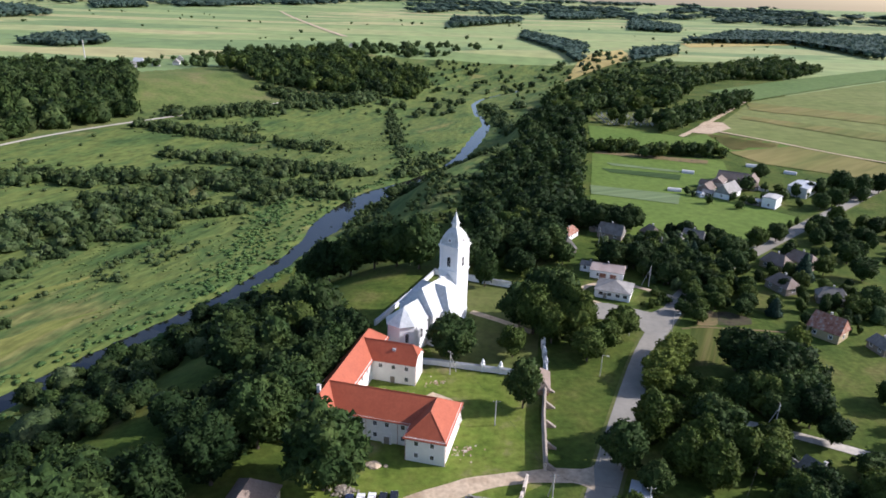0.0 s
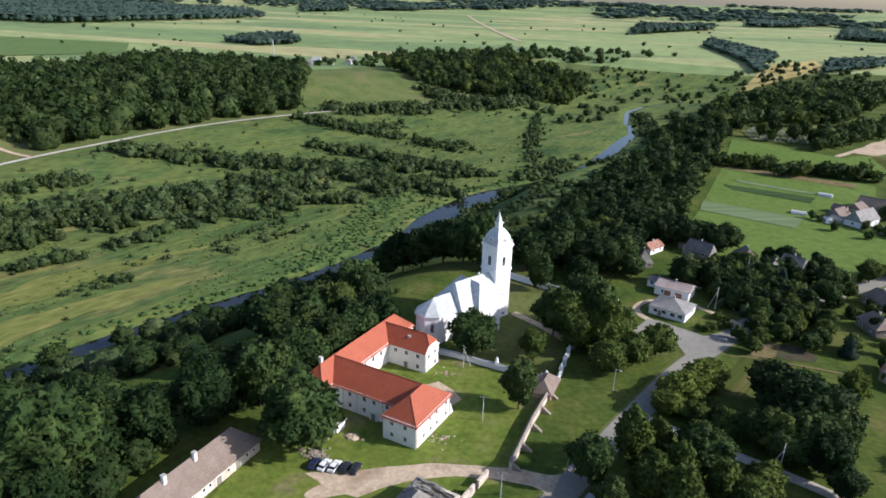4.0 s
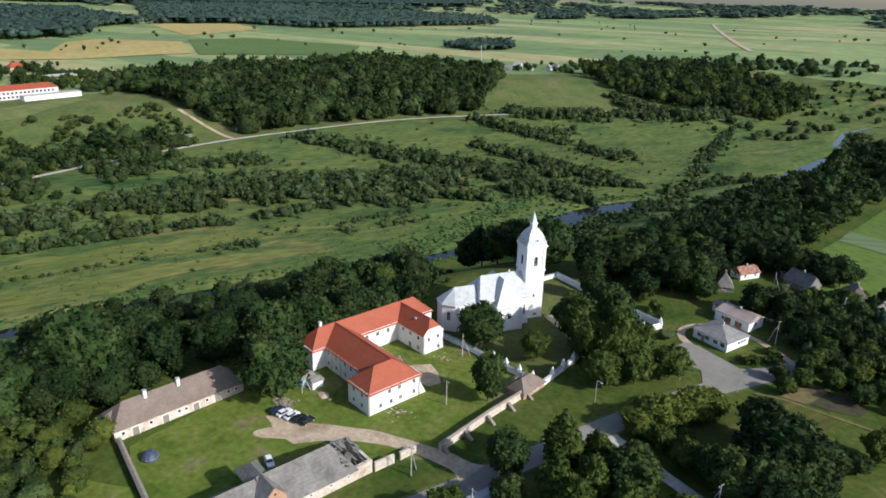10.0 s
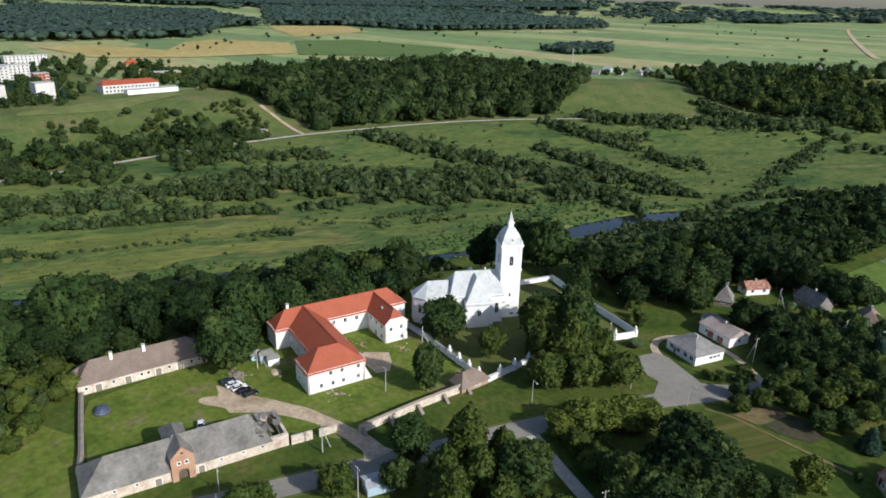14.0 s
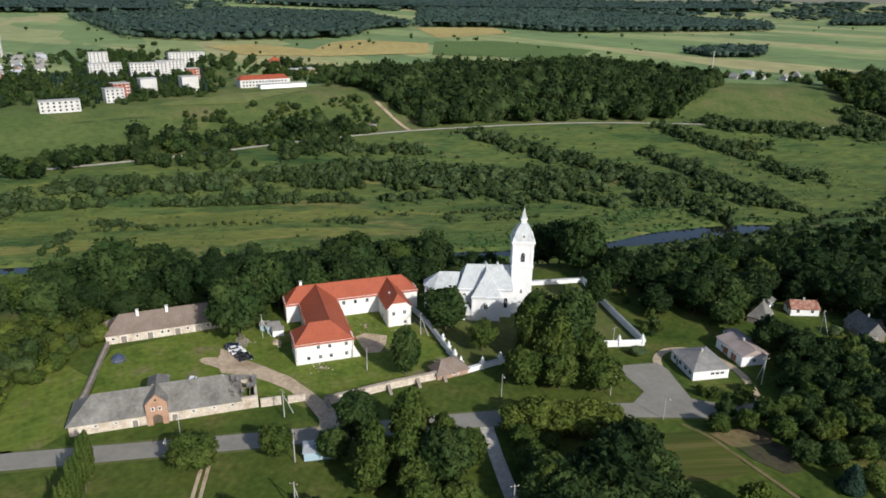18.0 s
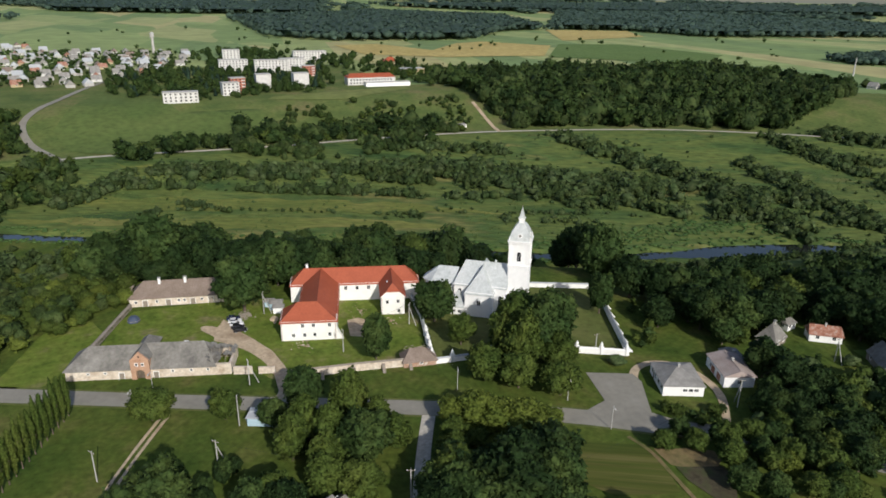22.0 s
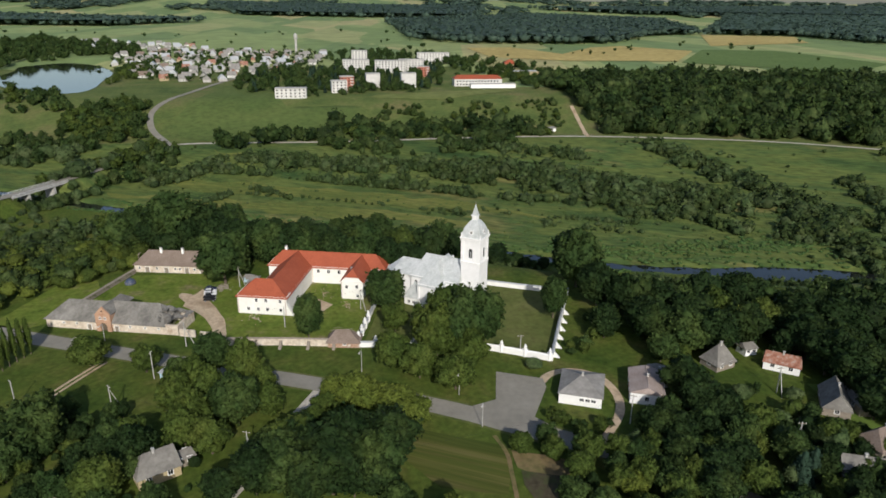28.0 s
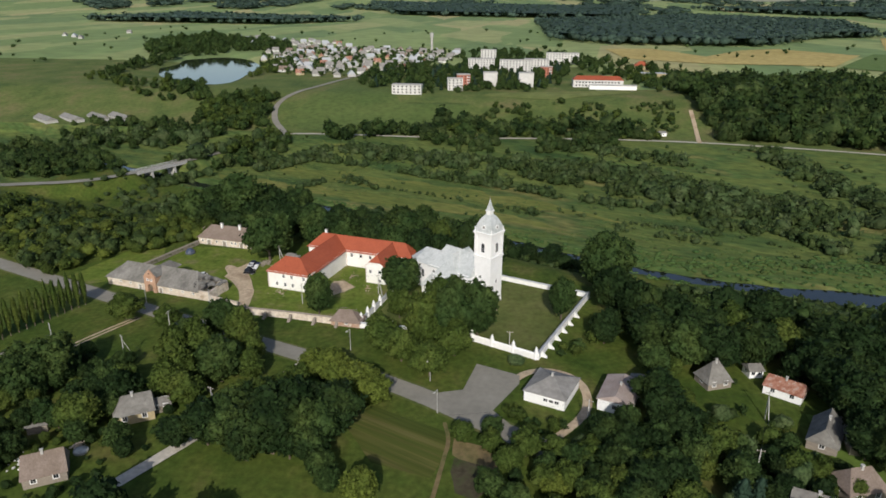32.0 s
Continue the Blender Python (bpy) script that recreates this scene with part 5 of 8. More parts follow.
def build_church():
    e = thing("church", "white limewashed church with a grey sheet roof and one tall tower", "church", CH)
    nave = piece("nave_wall", Geo().box(-6.3, 6.3, -21, -3.3, -1.5, 10.5).box(-6.55, 6.55, -21.2, -3.3, 10.1, 10.5).box(-6.4, 6.4, -21.1, -3.3, -1.5, 0.7).mesh("nave_wall", M_PLASTER), e)
    piece("nave_roof", Geo().hip(-6.3, 6.3, -21, -3.4, 10.5, 16.7, 2.6, 0.01, 0.45).mesh("nave_roof", M_CHURCHROOF), e)
    ridge_cap(e, (0, -18.4, 16.7), (0, -3.5, 16.7), M_CHURCHROOF)
    out = [(-5, -21), (-5, -29), (-2.2, -32.5), (2.2, -32.5), (5, -29), (5, -21)]
    ccw = list(out)
    g = Geo().prism(ccw, -1.5, 9.6)
    g.prism([(x * 1.05, -21 + (y + 21) * 1.02) for x, y in ccw], 9.25, 9.6)
    piece("chancel_wall", g.mesh("chancel_wall", M_PLASTER), e)
    g = Geo()
    o = [(x * 1.08, -21 + (y + 21) * 1.045, 9.55) for x, y in out]
    top, back = (0, -27.5, 13.9), (0, -20.5, 13.9)
    g.poly(o[0], o[1], top, back), g.poly(o[1], o[2], top), g.poly(o[2], o[3], top), g.poly(o[3], o[4], top), g.poly(o[4], o[5], back, top)
    piece("chancel_roof", g.mesh("chancel_roof", M_CHURCHROOF), e)
    for s in (1, -1):
        piece("transept_wall", Geo().box(*sorted((s * 6.0, s * 9.6)), -16.5, -7.3, -1.5, 9.2).box(*sorted((s * 6.3, s * 9.75)), -16.65, -7.15, 8.8, 9.2).mesh("transept_wall", M_PLASTER), e)
        r = Geo().hip(-16.5, -7.3, -10, 9.6, 9.2, 16.2, 0, 5.0, 0.4)
        r.v = [(s * max(y, 0.0), x, z) for x, y, z in r.v]
        if s > 0:
            r.f = [tuple(reversed(q)) for q in r.f]
        piece("transept_roof", r.mesh("transept_roof", M_CHURCHROOF), e)
        ridge_cap(e, (s * 0.2, -11.9, 16.2), (s * 4.6, -11.9, 16.2), M_CHURCHROOF)
        piece("pilaster", Geo().box(*sorted((s * 9.6, s * 9.85)), -16.6, -15.9, -1.5, 8.8).mesh("pilaster", M_PLASTER), e)
        piece("pilaster", Geo().box(*sorted((s * 9.6, s * 9.85)), -7.9, -7.2, -1.5, 8.8).mesh("pilaster", M_PLASTER), e)
        window(e, (s * 9.6, -11.9, 4.6), 0 if s > 0 else 180, 1.2, 1.7, False)
        window(e, (s * 6.3, -5.2, 3.8), 0 if s > 0 else 180, 1.2, 2.9, True)
        window(e, (s * 6.3, -19.0, 5.6), 0 if s > 0 else 180, 1.1, 2.6, True)
        window(e, (s * 5.0, -25.2, 4.2), 0 if s > 0 else 180, 1.1, 2.4, True)
        q = math.degrees(math.atan2(-2.8, 3.5))
        window(e, (s * 3.6, -30.75, 4.2), q if s > 0 else 180 - q, 1.0, 2.4, True)
    piece("sacristy_wall", Geo().box(5.0, 9.4, -22, -16.5, -1.5, 3.3).mesh("sacristy_wall", M_PLASTER), e)
    r = Geo().poly((9.8, -22.4, 3.2), (9.8, -16.2, 3.2), (6.2, -19.2, 8.3)).poly((9.8, -16.2, 3.2), (5, -16.2, 3.2), (5, -19.2, 8.3), (6.2, -19.2, 8.3)).poly((5, -22.4, 3.2), (9.8, -22.4, 3.2), (6.2, -19.2, 8.3), (5, -19.2, 8.3))
    piece("sacristy_roof", r.mesh("sacristy_roof", M_CHURCHROOF), e)
    for y in (-20.2, -18.4):
        window(e, (9.4, y, 1.1), 0, 0.8, 1.0)
    # tower
    t = 3.45
    tower = piece("tower_wall", Geo().box(-t, t, -t, t, -1.5, 17.6).box(-t + .15, t - .15, -t + .15, t - .15, 17.6, 25.6).box(-t - .12, t + .12, -t - .12, t + .12, -1.5, 1.2).mesh("tower_wall", M_PLASTER), e)
    piece("string_course", Geo().box(-t - .28, t + .28, -t - .28, t + .28, 17.35, 17.85).box(-t - .14, t + .14, -t - .14, t + .14, 17.0, 17.35).mesh("string_course", M_PLASTER), tower)
    piece("cornice", Geo().box(-t - .45, t + .45, -t - .45, t + .45, 25.9, 26.3).box(-t - .25, t + .25, -t - .25, t + .25, 25.3, 25.9).mesh("cornice", M_PLASTER), tower)
    for sx in (-1, 1):
        for sy in (-1, 1):
            piece("corner_pilaster", Geo().box(*sorted((sx * (t - .95), sx * (t + .05))), *sorted((sy * (t - .95), sy * (t + .05))), 17.85, 25.3).mesh("corner_pilaster", M_PLASTER), tower)
    for k in range(4):
        a = k * 90
        ca, sa = math.cos(radians(a)), math.sin(radians(a))
        window(e, ((t - .15) * ca, (t - .15) * sa, 19.2), a, 1.3, 2.6, True, name="belfry_window")
        window(e, (t * ca, t * sa, 8.0), a, 0.6, 1.0, True)
        # gabled clock dormer on the dome
        d = piece("clock_dormer", Geo().lathe(0, 0, [(0.72, 0), (0.72, 0.35), (0.54, 0.36), (0.50, 0.30)], 14).mesh("clock_dormer", M_PLASTER), e, pose(2.95 * ca, 2.95 * sa, 28.0, 0, 0, a) @ pose(0, 0, 0, 0, 78, 0))
        piece("clock_face", Geo().lathe(0, 0, [(0.49, 0.31), (0.49, 0.34)], 14).mesh("clock_face", M_SLATE), d)
        piece("dormer_wing", Geo().poly((t - 0.05, -1.5, 26.3), (t - 0.05, 1.5, 26.3), (t - 0.35, 0.9, 27.6), (t - 0.35, -0.9, 27.6)).poly((t - 0.35, -0.9, 27.6), (t - 0.35, 0.9, 27.6), (2.2, 0.9, 28.0), (2.2, -0.9, 28.0)).mesh("dormer_wing", M_PLASTER), e, pose(0, 0, 0, 0, 0, a))
    for cx in (-1, 1):
        for cy in (-1, 1):
            piece("finial", Geo().lathe(cx * (t - .1), cy * (t - .1), [(0.22, 26.3), (0.3, 26.8), (0.12, 27.1), (0.22, 27.4), (0.03, 27.9)], 6).mesh("finial", M_PLASTER), e)
    q = math.sqrt(2)
    piece("tower_roof", Geo().lathe(0, 0, [(t * q * 1.02, 26.3), (t * q * 0.98, 26.9), (t * q * 0.92, 27.9), (t * q * 0.81, 29.1), (t * q * 0.64, 30.3), (t * q * 0.42, 31.4), (0.95 * q, 31.9)], 4, math.pi / 4).mesh("tower_roof", M_CHURCHROOF), e)
    piece("lantern", Geo().lathe(0, 0, [(0.85 * q, 31.7), (0.85 * q, 33.1), (1.12 * q, 33.2), (1.12 * q, 33.45)], 4, math.pi / 4).mesh("lantern", M_PLASTER), e)
    spire = piece("spire", Geo().lathe(0, 0, [(1.0 * q, 33.45), (0.78 * q, 33.9), (0.42 * q, 35.5), (0.05, 37.1)], 4, math.pi / 4).mesh("spire", M_CHURCHROOF), e)
    piece("cross", Geo().box(-0.04, 0.04, -0.04, 0.04, 36.8, 38.0).box(-0.04, 0.04, -0.3, 0.3, 37.5, 37.6).mesh("cross", M_WOOD), spire)
    door(e, (0.4, t, -0.2), 90, 1.8, 3.0, M_WOOD)
    door(e, (t, 1.0, -0.2), 0, 1.2, 2.3, M_WOOD)
    piece("porch_step", Geo().box(-1.8, 2.4, t, t + 2.2, -1.5, -0.05).mesh("porch_step", M_CONCRETE), e)
    piece("roof_turret", Geo().lathe(0, -8.0, [(0.35, 16.6), (0.35, 17.1), (0.5, 17.2), (0.02, 17.9)], 6).mesh("roof_turret", M_CHURCHROOF), e)
    return e


build_church()

# ---- monastery ----
MO = Matrix(((0.97, 0.243, 0, 4.1), (-0.243, 0.97, 0, 129.6), (0, 0, 1, 0.4), (0, 0, 0, 1)))    # own axes: x east, y north along the east front


def build_monastery():
    e = thing("monastery", "white plastered monastery with a new red tile roof", "monastery", MO)

    def wing(name, x0, x1, y0, y1, z, top, h0, h1, along="y"):
        piece(name + "_wall", Geo().box(x0, x1, y0, y1, -1.5, z).mesh(name + "_wall", M_CREAM), e)
        piece(name + "_cornice", Geo().box(x0 - .22, x1 + .22, y0 - .22, y1 + .22, z - .42, z - .12).mesh(name + "_cornice", M_CREAM), e)
        if along == "y":
            r = Geo().hip(x0, x1, y0, y1, z, top, h0, h1, 0.5)
            ridge_cap(e, ((x0 + x1) / 2, y0 + h0, top), ((x0 + x1) / 2, y1 - h1, top), M_TILE)
            ends = [((x0 + x1) / 2, y0 + h0, top, x0 - .5, y0 - .5), ((x0 + x1) / 2, y0 + h0, top, x1 + .5, y0 - .5), ((x0 + x1) / 2, y1 - h1, top, x0 - .5, y1 + .5), ((x0 + x1) / 2, y1 - h1, top, x1 + .5, y1 + .5)]
            slope = (top - z) / ((x1 - x0) / 2)
        else:
            r = Geo().hip(y0, y1, x0, x1, z, top, h0, h1, 0.5)
            r.v = [(y, x, zz) for x, y, zz in r.v]
            r.f = [tuple(reversed(q)) for q in r.f]
            ridge_cap(e, (x0 + h0, (y0 + y1) / 2, top), (x1 - h1, (y0 + y1) / 2, top), M_TILE)
            ends = []
            slope = 0
        piece(name + "_roof", r.mesh(name + "_roof", M_TILE), e)
        for a, b, c, d, f in ends:
            ridge_cap(e, (a, b, c), (d, f, z - slope * 0.5), M_TILE, 0.13)

    wing("east", -9.5, 0, 0, 17, 6.9, 11.1, 5, 6)
    wing("south", -33, -4.75, 5, 17, 6.9, 11.1, 0.05, 0.05, "x")
    wing("west", -36.6, -28.5, 0.6, 45, 6.9, 11.1, 4.5, 4.5)
    piece("north_wall", Geo().box(-33, -16, 31.4, 39.2, -1.5, 6.9).mesh("north_wall", M_CREAM), e)
    piece("north_cornice", Geo().box(-33, -15.8, 31.2, 39.4, 6.5, 6.75).mesh("north_cornice", M_CREAM), e)
    g = Geo()
    g.v += [(x, y, z) for x in (-16.0, -16.4) for y, z in ((31.5, 6.9), (39.1, 6.9), (37.5, 8.5), (33.1, 8.5))]
    g.f += [(0, 1, 2, 3), (7, 6, 5, 4), (0, 3, 7, 4), (1, 5, 6, 2), (2, 6, 7, 3), (0, 4, 5, 1)]
    piece("north_gable", g.mesh("north_gable", M_CREAM), e)
    g = Geo()
    for k in (0.0, -0.12):
        g.v += [(-33, 30.9, 6.6 + k), (-15.7, 30.9, 6.6 + k), (-15.7, 33.0, 8.6 + k), (-17.9, 35.3, 10.8 + k), (-33, 35.3, 10.8 + k), (-15.7, 37.6, 8.6 + k), (-15.7, 39.7, 6.6 + k), (-33, 39.7, 6.6 + k)]
    g.f += [(0, 1, 2, 3, 4), (2, 5, 3), (4, 3, 5, 6, 7), (12, 11, 10, 9, 8), (11, 13, 10), (15, 14, 13, 11, 12), (0, 8, 9, 1), (1, 9, 10, 2), (2, 10, 13, 5), (5, 13, 14, 6), (6, 14, 15, 7)]
    piece("north_roof", g.mesh("north_roof", M_TILE), e)
    ridge_cap(e, (-33, 35.3, 10.8), (-17.9, 35.3, 10.8), M_TILE)
    for y in (33.0, 37.6):
        ridge_cap(e, (-17.9, 35.3, 10.8), (-15.7, y, 8.6), M_TILE, 0.13)
    for y in (3.7, 7.1, 10.2, 14.8):
        window(e, (0, y, 1.5), 0, 0.85, 1.15)
    for y in (6.6, 9.9, 14.8):
        window(e, (0, y, 4.7), 0, 0.85, 1.15)
    for x in (-3.0, -6.8):
        for z in (1.5, 4.7):
            window(e, (x, 0, z), -90, 0.85, 1.15)
    for k, x in enumerate((-11.5, -15.5, -18.5, -23.0, -27.0)):
        window(e, (x, 5, 4.7), -90, 0.9, 1.2)
        if k != 1:
            window(e, (x, 5, 1.5), -90, 0.9, 1.2)
    p = piece("portal", Geo().box(-16.6, -14.2, 4.5, 5.0, -0.5, 3.0).poly((-16.8, 4.4, 3.0), (-14.0, 4.4, 3.0), (-15.4, 4.4, 3.9)).mesh("portal", M_CREAM), e)
    door(e, (-15.4, 4.5, -0.2), -90, 1.4, 2.5, M_WOOD)
    for y in (19.5, 23.4, 27.4):
        window(e, (-28.5, y, 4.3), 0, 1.0, 1.35)
    for x in (-18.5, -22.3, -26.0):
        window(e, (x, 31.4, 4.5), -90, 0.95, 1.2)
    window(e, (-18.5, 31.4, 1.2), -90, 0.95, 1.2)
    door(e, (-22.5, 31.4, 0.0), -90, 1.3, 2.2, M_WOOD)
    for y, z in ((33.4, 4.2), (37.0, 4.4)):
        window(e, (-16, y, z), 0, 0.9, 1.2)
    window(e, (-16, 37.2, 1.0), 0, 0.8, 1.0)
    for y, z in ((10.0, 4.5), (13.0, 4.5), (10.0, 1.4)):
        window(e, (-20 - y, 17, z), 90, 0.9, 1.2)
    for x in (-31.0, -34.5):
        for z in (1.5, 4.7):
            window(e, (x, 0.6, z), -90, 0.85, 1.15)
    # sloping buttress at the north-east corner
    g = Geo()
    n = len(g.v)
    g.v += [(-1.6, 17, -1), (0, 17, -1), (0, 19.6, -1), (-1.6, 19.6, -1), (-1.6, 17, 4.2), (0, 17, 4.2)]
    g.f += [(0, 1, 5, 4), (1, 2, 5), (2, 3, 4, 5), (3, 0, 4), (0, 3, 2, 1)]
    piece("buttress", g.mesh("buttress", M_CREAM), e)
    chimney(e, -33.2, 6.2, 10.0, 12.4, M_PLASTER, 0.8)
    piece("roof_hatch", Geo().box(-23.2, -22.3, 33.4, 34.4, 8.3, 9.6).mesh("roof_hatch", M_TIN), e)
    for x, y, dx, dy in ((0, 0.25, .1, 0), (0, 16.6, .1, 0), (-9.4, 0, 0, -.1), (-16, 31.6, .1, 0), (-28.5, 17.3, .1, 0)):
        piece("downpipe", Geo().tube(x + dx, y + dy, -0.3, 6.6, 0.07, 0.07, 6).mesh("downpipe", M_RUST), e)
    for x in (-12.8, -20.8, -25.2):
        piece("downpipe", Geo().tube(x, 4.9, -0.3, 6.6, 0.06, 0.06, 6).mesh("downpipe", M_RUST), e)
    return e


build_monastery()

# ---- barn, stable and other farm buildings ----
def build_barn():
    e = thing("barn", "long low whitewashed barn with a brown sheet roof", "barn", pose(-38.6, 102.5, 0.7, 0, 0, -10.6))
    piece("wall", walls_of(9, 34, 3.4, 7.4, 4, 4).mesh("wall", M_OLDWALL), e)
    piece("roof", Geo().hip(-4.5, 4.5, -17, 17, 3.4, 7.4, 4, 4, 0.5).mesh("roof", M_BROWNROOF), e)
    ridge_cap(e, (0, -13, 7.4), (0, 13, 7.4), M_BROWNROOF)
    for y in (-12.0, -4.5, 3.5, 9.5):
        door(e, (4.5, y, -0.1), 0, 1.6, 2.2, M_WOOD)
    for y in (-15, -8.2, -1.0, 0.8, 6.5, 12.6, 14.8):
        window(e, (4.5, y, 1.2), 0, 0.7, 0.8)
    for y in (-7.5, 1.0):
        chimney(e, 0.6, y, 6.2, 8.6, M_PLASTER, 0.8)
    g = Geo()
    g.poly((0.8, -17.6, 5.6), (1.8, -16.2, 5.6), (0.6, -15.4, 6.6)).poly((1.8, -16.2, 4.7), (1.8, -16.2, 5.6), (0.8, -17.6, 5.6), (0.8, -17.6, 4.7)).poly((0.8, -17.6, 5.6), (0.6, -15.4, 6.6), (-0.4, -16.4, 5.9))
    piece("dormer", g.mesh("dormer", M_BROWNROOF), e)


build_barn()


def build_stable():
    """Own axes: y along the road front from the south corner, x towards the road."""
    ang = math.degrees(math.atan2(11.2, 43.0))
    e = thing("stable", "long old stable with weathered grey sheet roof and a brick gatehouse", "stable", pose(7.8, 70.5, 1.0, 0, 0, -ang))
    piece("front_wall", Geo().box(-0.8, 0, 0, 18.9, -1.2, 3.0).box(-0.8, 0, 21.3, 44.4, -1.2, 3.0).mesh("front_wall", M_OLDWALL), e)
    piece("rear_wall", Geo().box(-11, -10.3, 0, 44.4, -1.2, 3.0).mesh("rear_wall", M_OLDWALL), e)
    piece("end_wall", Geo().box(-10.3, -0.8, 0, 0.7, -1.2, 3.0).mesh("end_wall", M_OLDWALL), e)
    piece("end_wall", Geo().box(-10.3, -0.8, 43.7, 44.4, -1.2, 3.0).mesh("end_wall", M_OLDWALL), e)

    def slope(name, y0, y1, h0, h1, ridge):
        r = Geo().hip(-11, 0, y0, y1, 3.0, ridge, h0, h1, 0.5, 0.14)
        piece(name, r.mesh(name, M_OLDSHEET), e)
        ridge_cap(e, (-5.5, y0 + h0, ridge), (-5.5, y1 - h1, ridge), M_OLDSHEET)

    slope("south_roof", 0, 18.8, 5.0, 0.05, 7.2)
    slope("north_roof", 18.9, 40.0, 0.05, 3.5, 7.6)
    # sheets of the broken north end, some slipped
    rng = random.Random(9)
    sheet = shared("sheet", lambda: Geo().box(-0.9, 0.9, -0.6, 0.6, 0, 0.05).mesh("roof_sheet", M_OLDSHEET))
    for k in range(34):
        x, y = rng.uniform(-9.8, -0.9), rng.uniform(37.5, 44.2)
        zz = 3.3 + (4.0 - abs(x + 5.5) * 0.72) * max(0.0, (44.8 - y) / 6.5) * 0.85
        piece("roof_sheet", sheet, e, pose(x, y, max(3.1, zz), rng.gauss(-26, 6), rng.gauss(0, 8), rng.gauss(0, 8)))
    for y in (38.5, 40.5, 42.5):
        piece("rafter", Geo().poly((-10, y, 3.0), (-10, y + .15, 3.0), (-5.5, y + .15, 6.4 - (y - 38) * 0.5), (-5.5, y, 6.4 - (y - 38) * 0.5)).poly((-5.5, y, 6.4 - (y - 38) * 0.5), (-5.5, y + .15, 6.4 - (y - 38) * 0.5), (0, y + .15, 3.0), (0, y, 3.0)).mesh("rafter", M_WOOD), e)
    # sheet rows that stand proud on the long slopes
    row = Geo()
    for side_x, s in ((0.5, 1), (-11.5, -1)):
        for k in range(1, 9):
            f = k / 9
            for y0, y1, rz in ((5.0 - 5.3 * (1 - f) + 0.2, 18.6, 7.2), (19.1, 40.0 + 0.4 - 3.6 * f, 7.6)):
                zb = 3.0 - 0.5 * (rz - 3) / 5.5
                x, z = side_x - s * 6.0 * f, zb + (rz - zb) * f
                row.box(*sorted((x, x - s * 0.22)), y0, y1, z + 0.02, z + 0.08)
    piece("sheet_edges", row.mesh("sheet_edges", M_OLDSHEET), e)
    # gatehouse
    y0, y1 = 17.6, 22.6
    gate = piece("gatehouse_wall", Geo().box(-6.0, -1.0, y0, y1, 3.0, 5.6).box(-1.0, 0.7, y0, y0 + 1.35, -1.2, 5.6).box(-1.0, 0.7, y1 - 1.35, y1, -1.2, 5.6).box(-1.0, 0.7, y0 + 1.35, y1 - 1.35, 2.6, 5.6).mesh("gatehouse_wall", M_BRICK), e)
    g = Geo()
    n = len(g.v)
    g.v += [(0.7, y0, 5.6), (0.7, y1, 5.6), (0.7, (y0 + y1) / 2, 8.2), (0.2, y0, 5.6), (0.2, y1, 5.6), (0.2, (y0 + y1) / 2, 8.2)]
    g.f += [(0, 1, 2), (5, 4, 3), (1, 4, 5, 2), (0, 2, 5, 3), (0, 3, 4, 1)]
    piece("gatehouse_gable", g.mesh("gatehouse_gable", M_BRICK), gate)
    r = Geo().hip(y0, y1, -13.2, 0.0, 5.6, 8.0, 3.0, 0, 0.2, 0.12)
    r.v = [(y, x, z) for x, y, z in r.v]
    r.f = [tuple(reversed(q)) for q in r.f]
    piece("gatehouse_roof", r.mesh("gatehouse_roof", M_OLDSHEET), gate)
    a = Geo()
    for i in range(8):
        a0, a1 = math.pi * i / 8, math.pi * (i + 1) / 8
        c = (y0 + y1) / 2
        p = [(c + rr * math.cos(t), 1.5 + rr * math.sin(t)) for rr, t in ((1.15, a0), (1.45, a0), (1.45, a1), (1.15, a1))]
        a.poly(*[(0.78, yy, zz) for yy, zz in p]).poly((0.78, *p[0]), (0.78, *p[3]), (0.3, *p[3]), (0.3, *p[0]))
    piece("gate_arch", a.mesh("gate_arch", M_BRICK), gate)
    piece("gate_leaf", Geo().box(-0.2, -0.1, y0 + 1.35, (y0 + y1) / 2 - 0.02, -0.6, 2.6).mesh("gate_leaf", M_BARK), gate)
    piece("gate_leaf", Geo().box(-0.2, -0.1, (y0 + y1) / 2 + 0.02, y1 - 1.35, -0.6, 2.6).mesh("gate_leaf", M_BARK), gate)
    for y in (y0 + 1.7, y0 + 3.3):
        window(e, (0.7, y, 3.9), 0, 0.55, 0.7)
    piece("oculus", Geo().lathe(0, 0, [(0.28, 0), (0.28, 0.06)], 10).mesh("oculus", M_GLASS), gate, pose(0.68, (y0 + y1) / 2, 6.7) @ pose(0, 0, 0, 0, 90, 0))
    for z in (3.25, 5.5):
        piece("brick_course", Geo().box(0.7, 0.82, y0, y1, z, z + 0.18).mesh("brick_course", M_BRICK), gate)
    for y in (14.8, 24.0):
        door(e, (0, y, -0.4), 0, 1.3, 1.9, M_WOOD)
    for y in (28.5, 33.5, 38.0, 6.0, 10.5):
        window(e, (0, y, 1.3), 0, 0.6, 0.5)


build_stable()


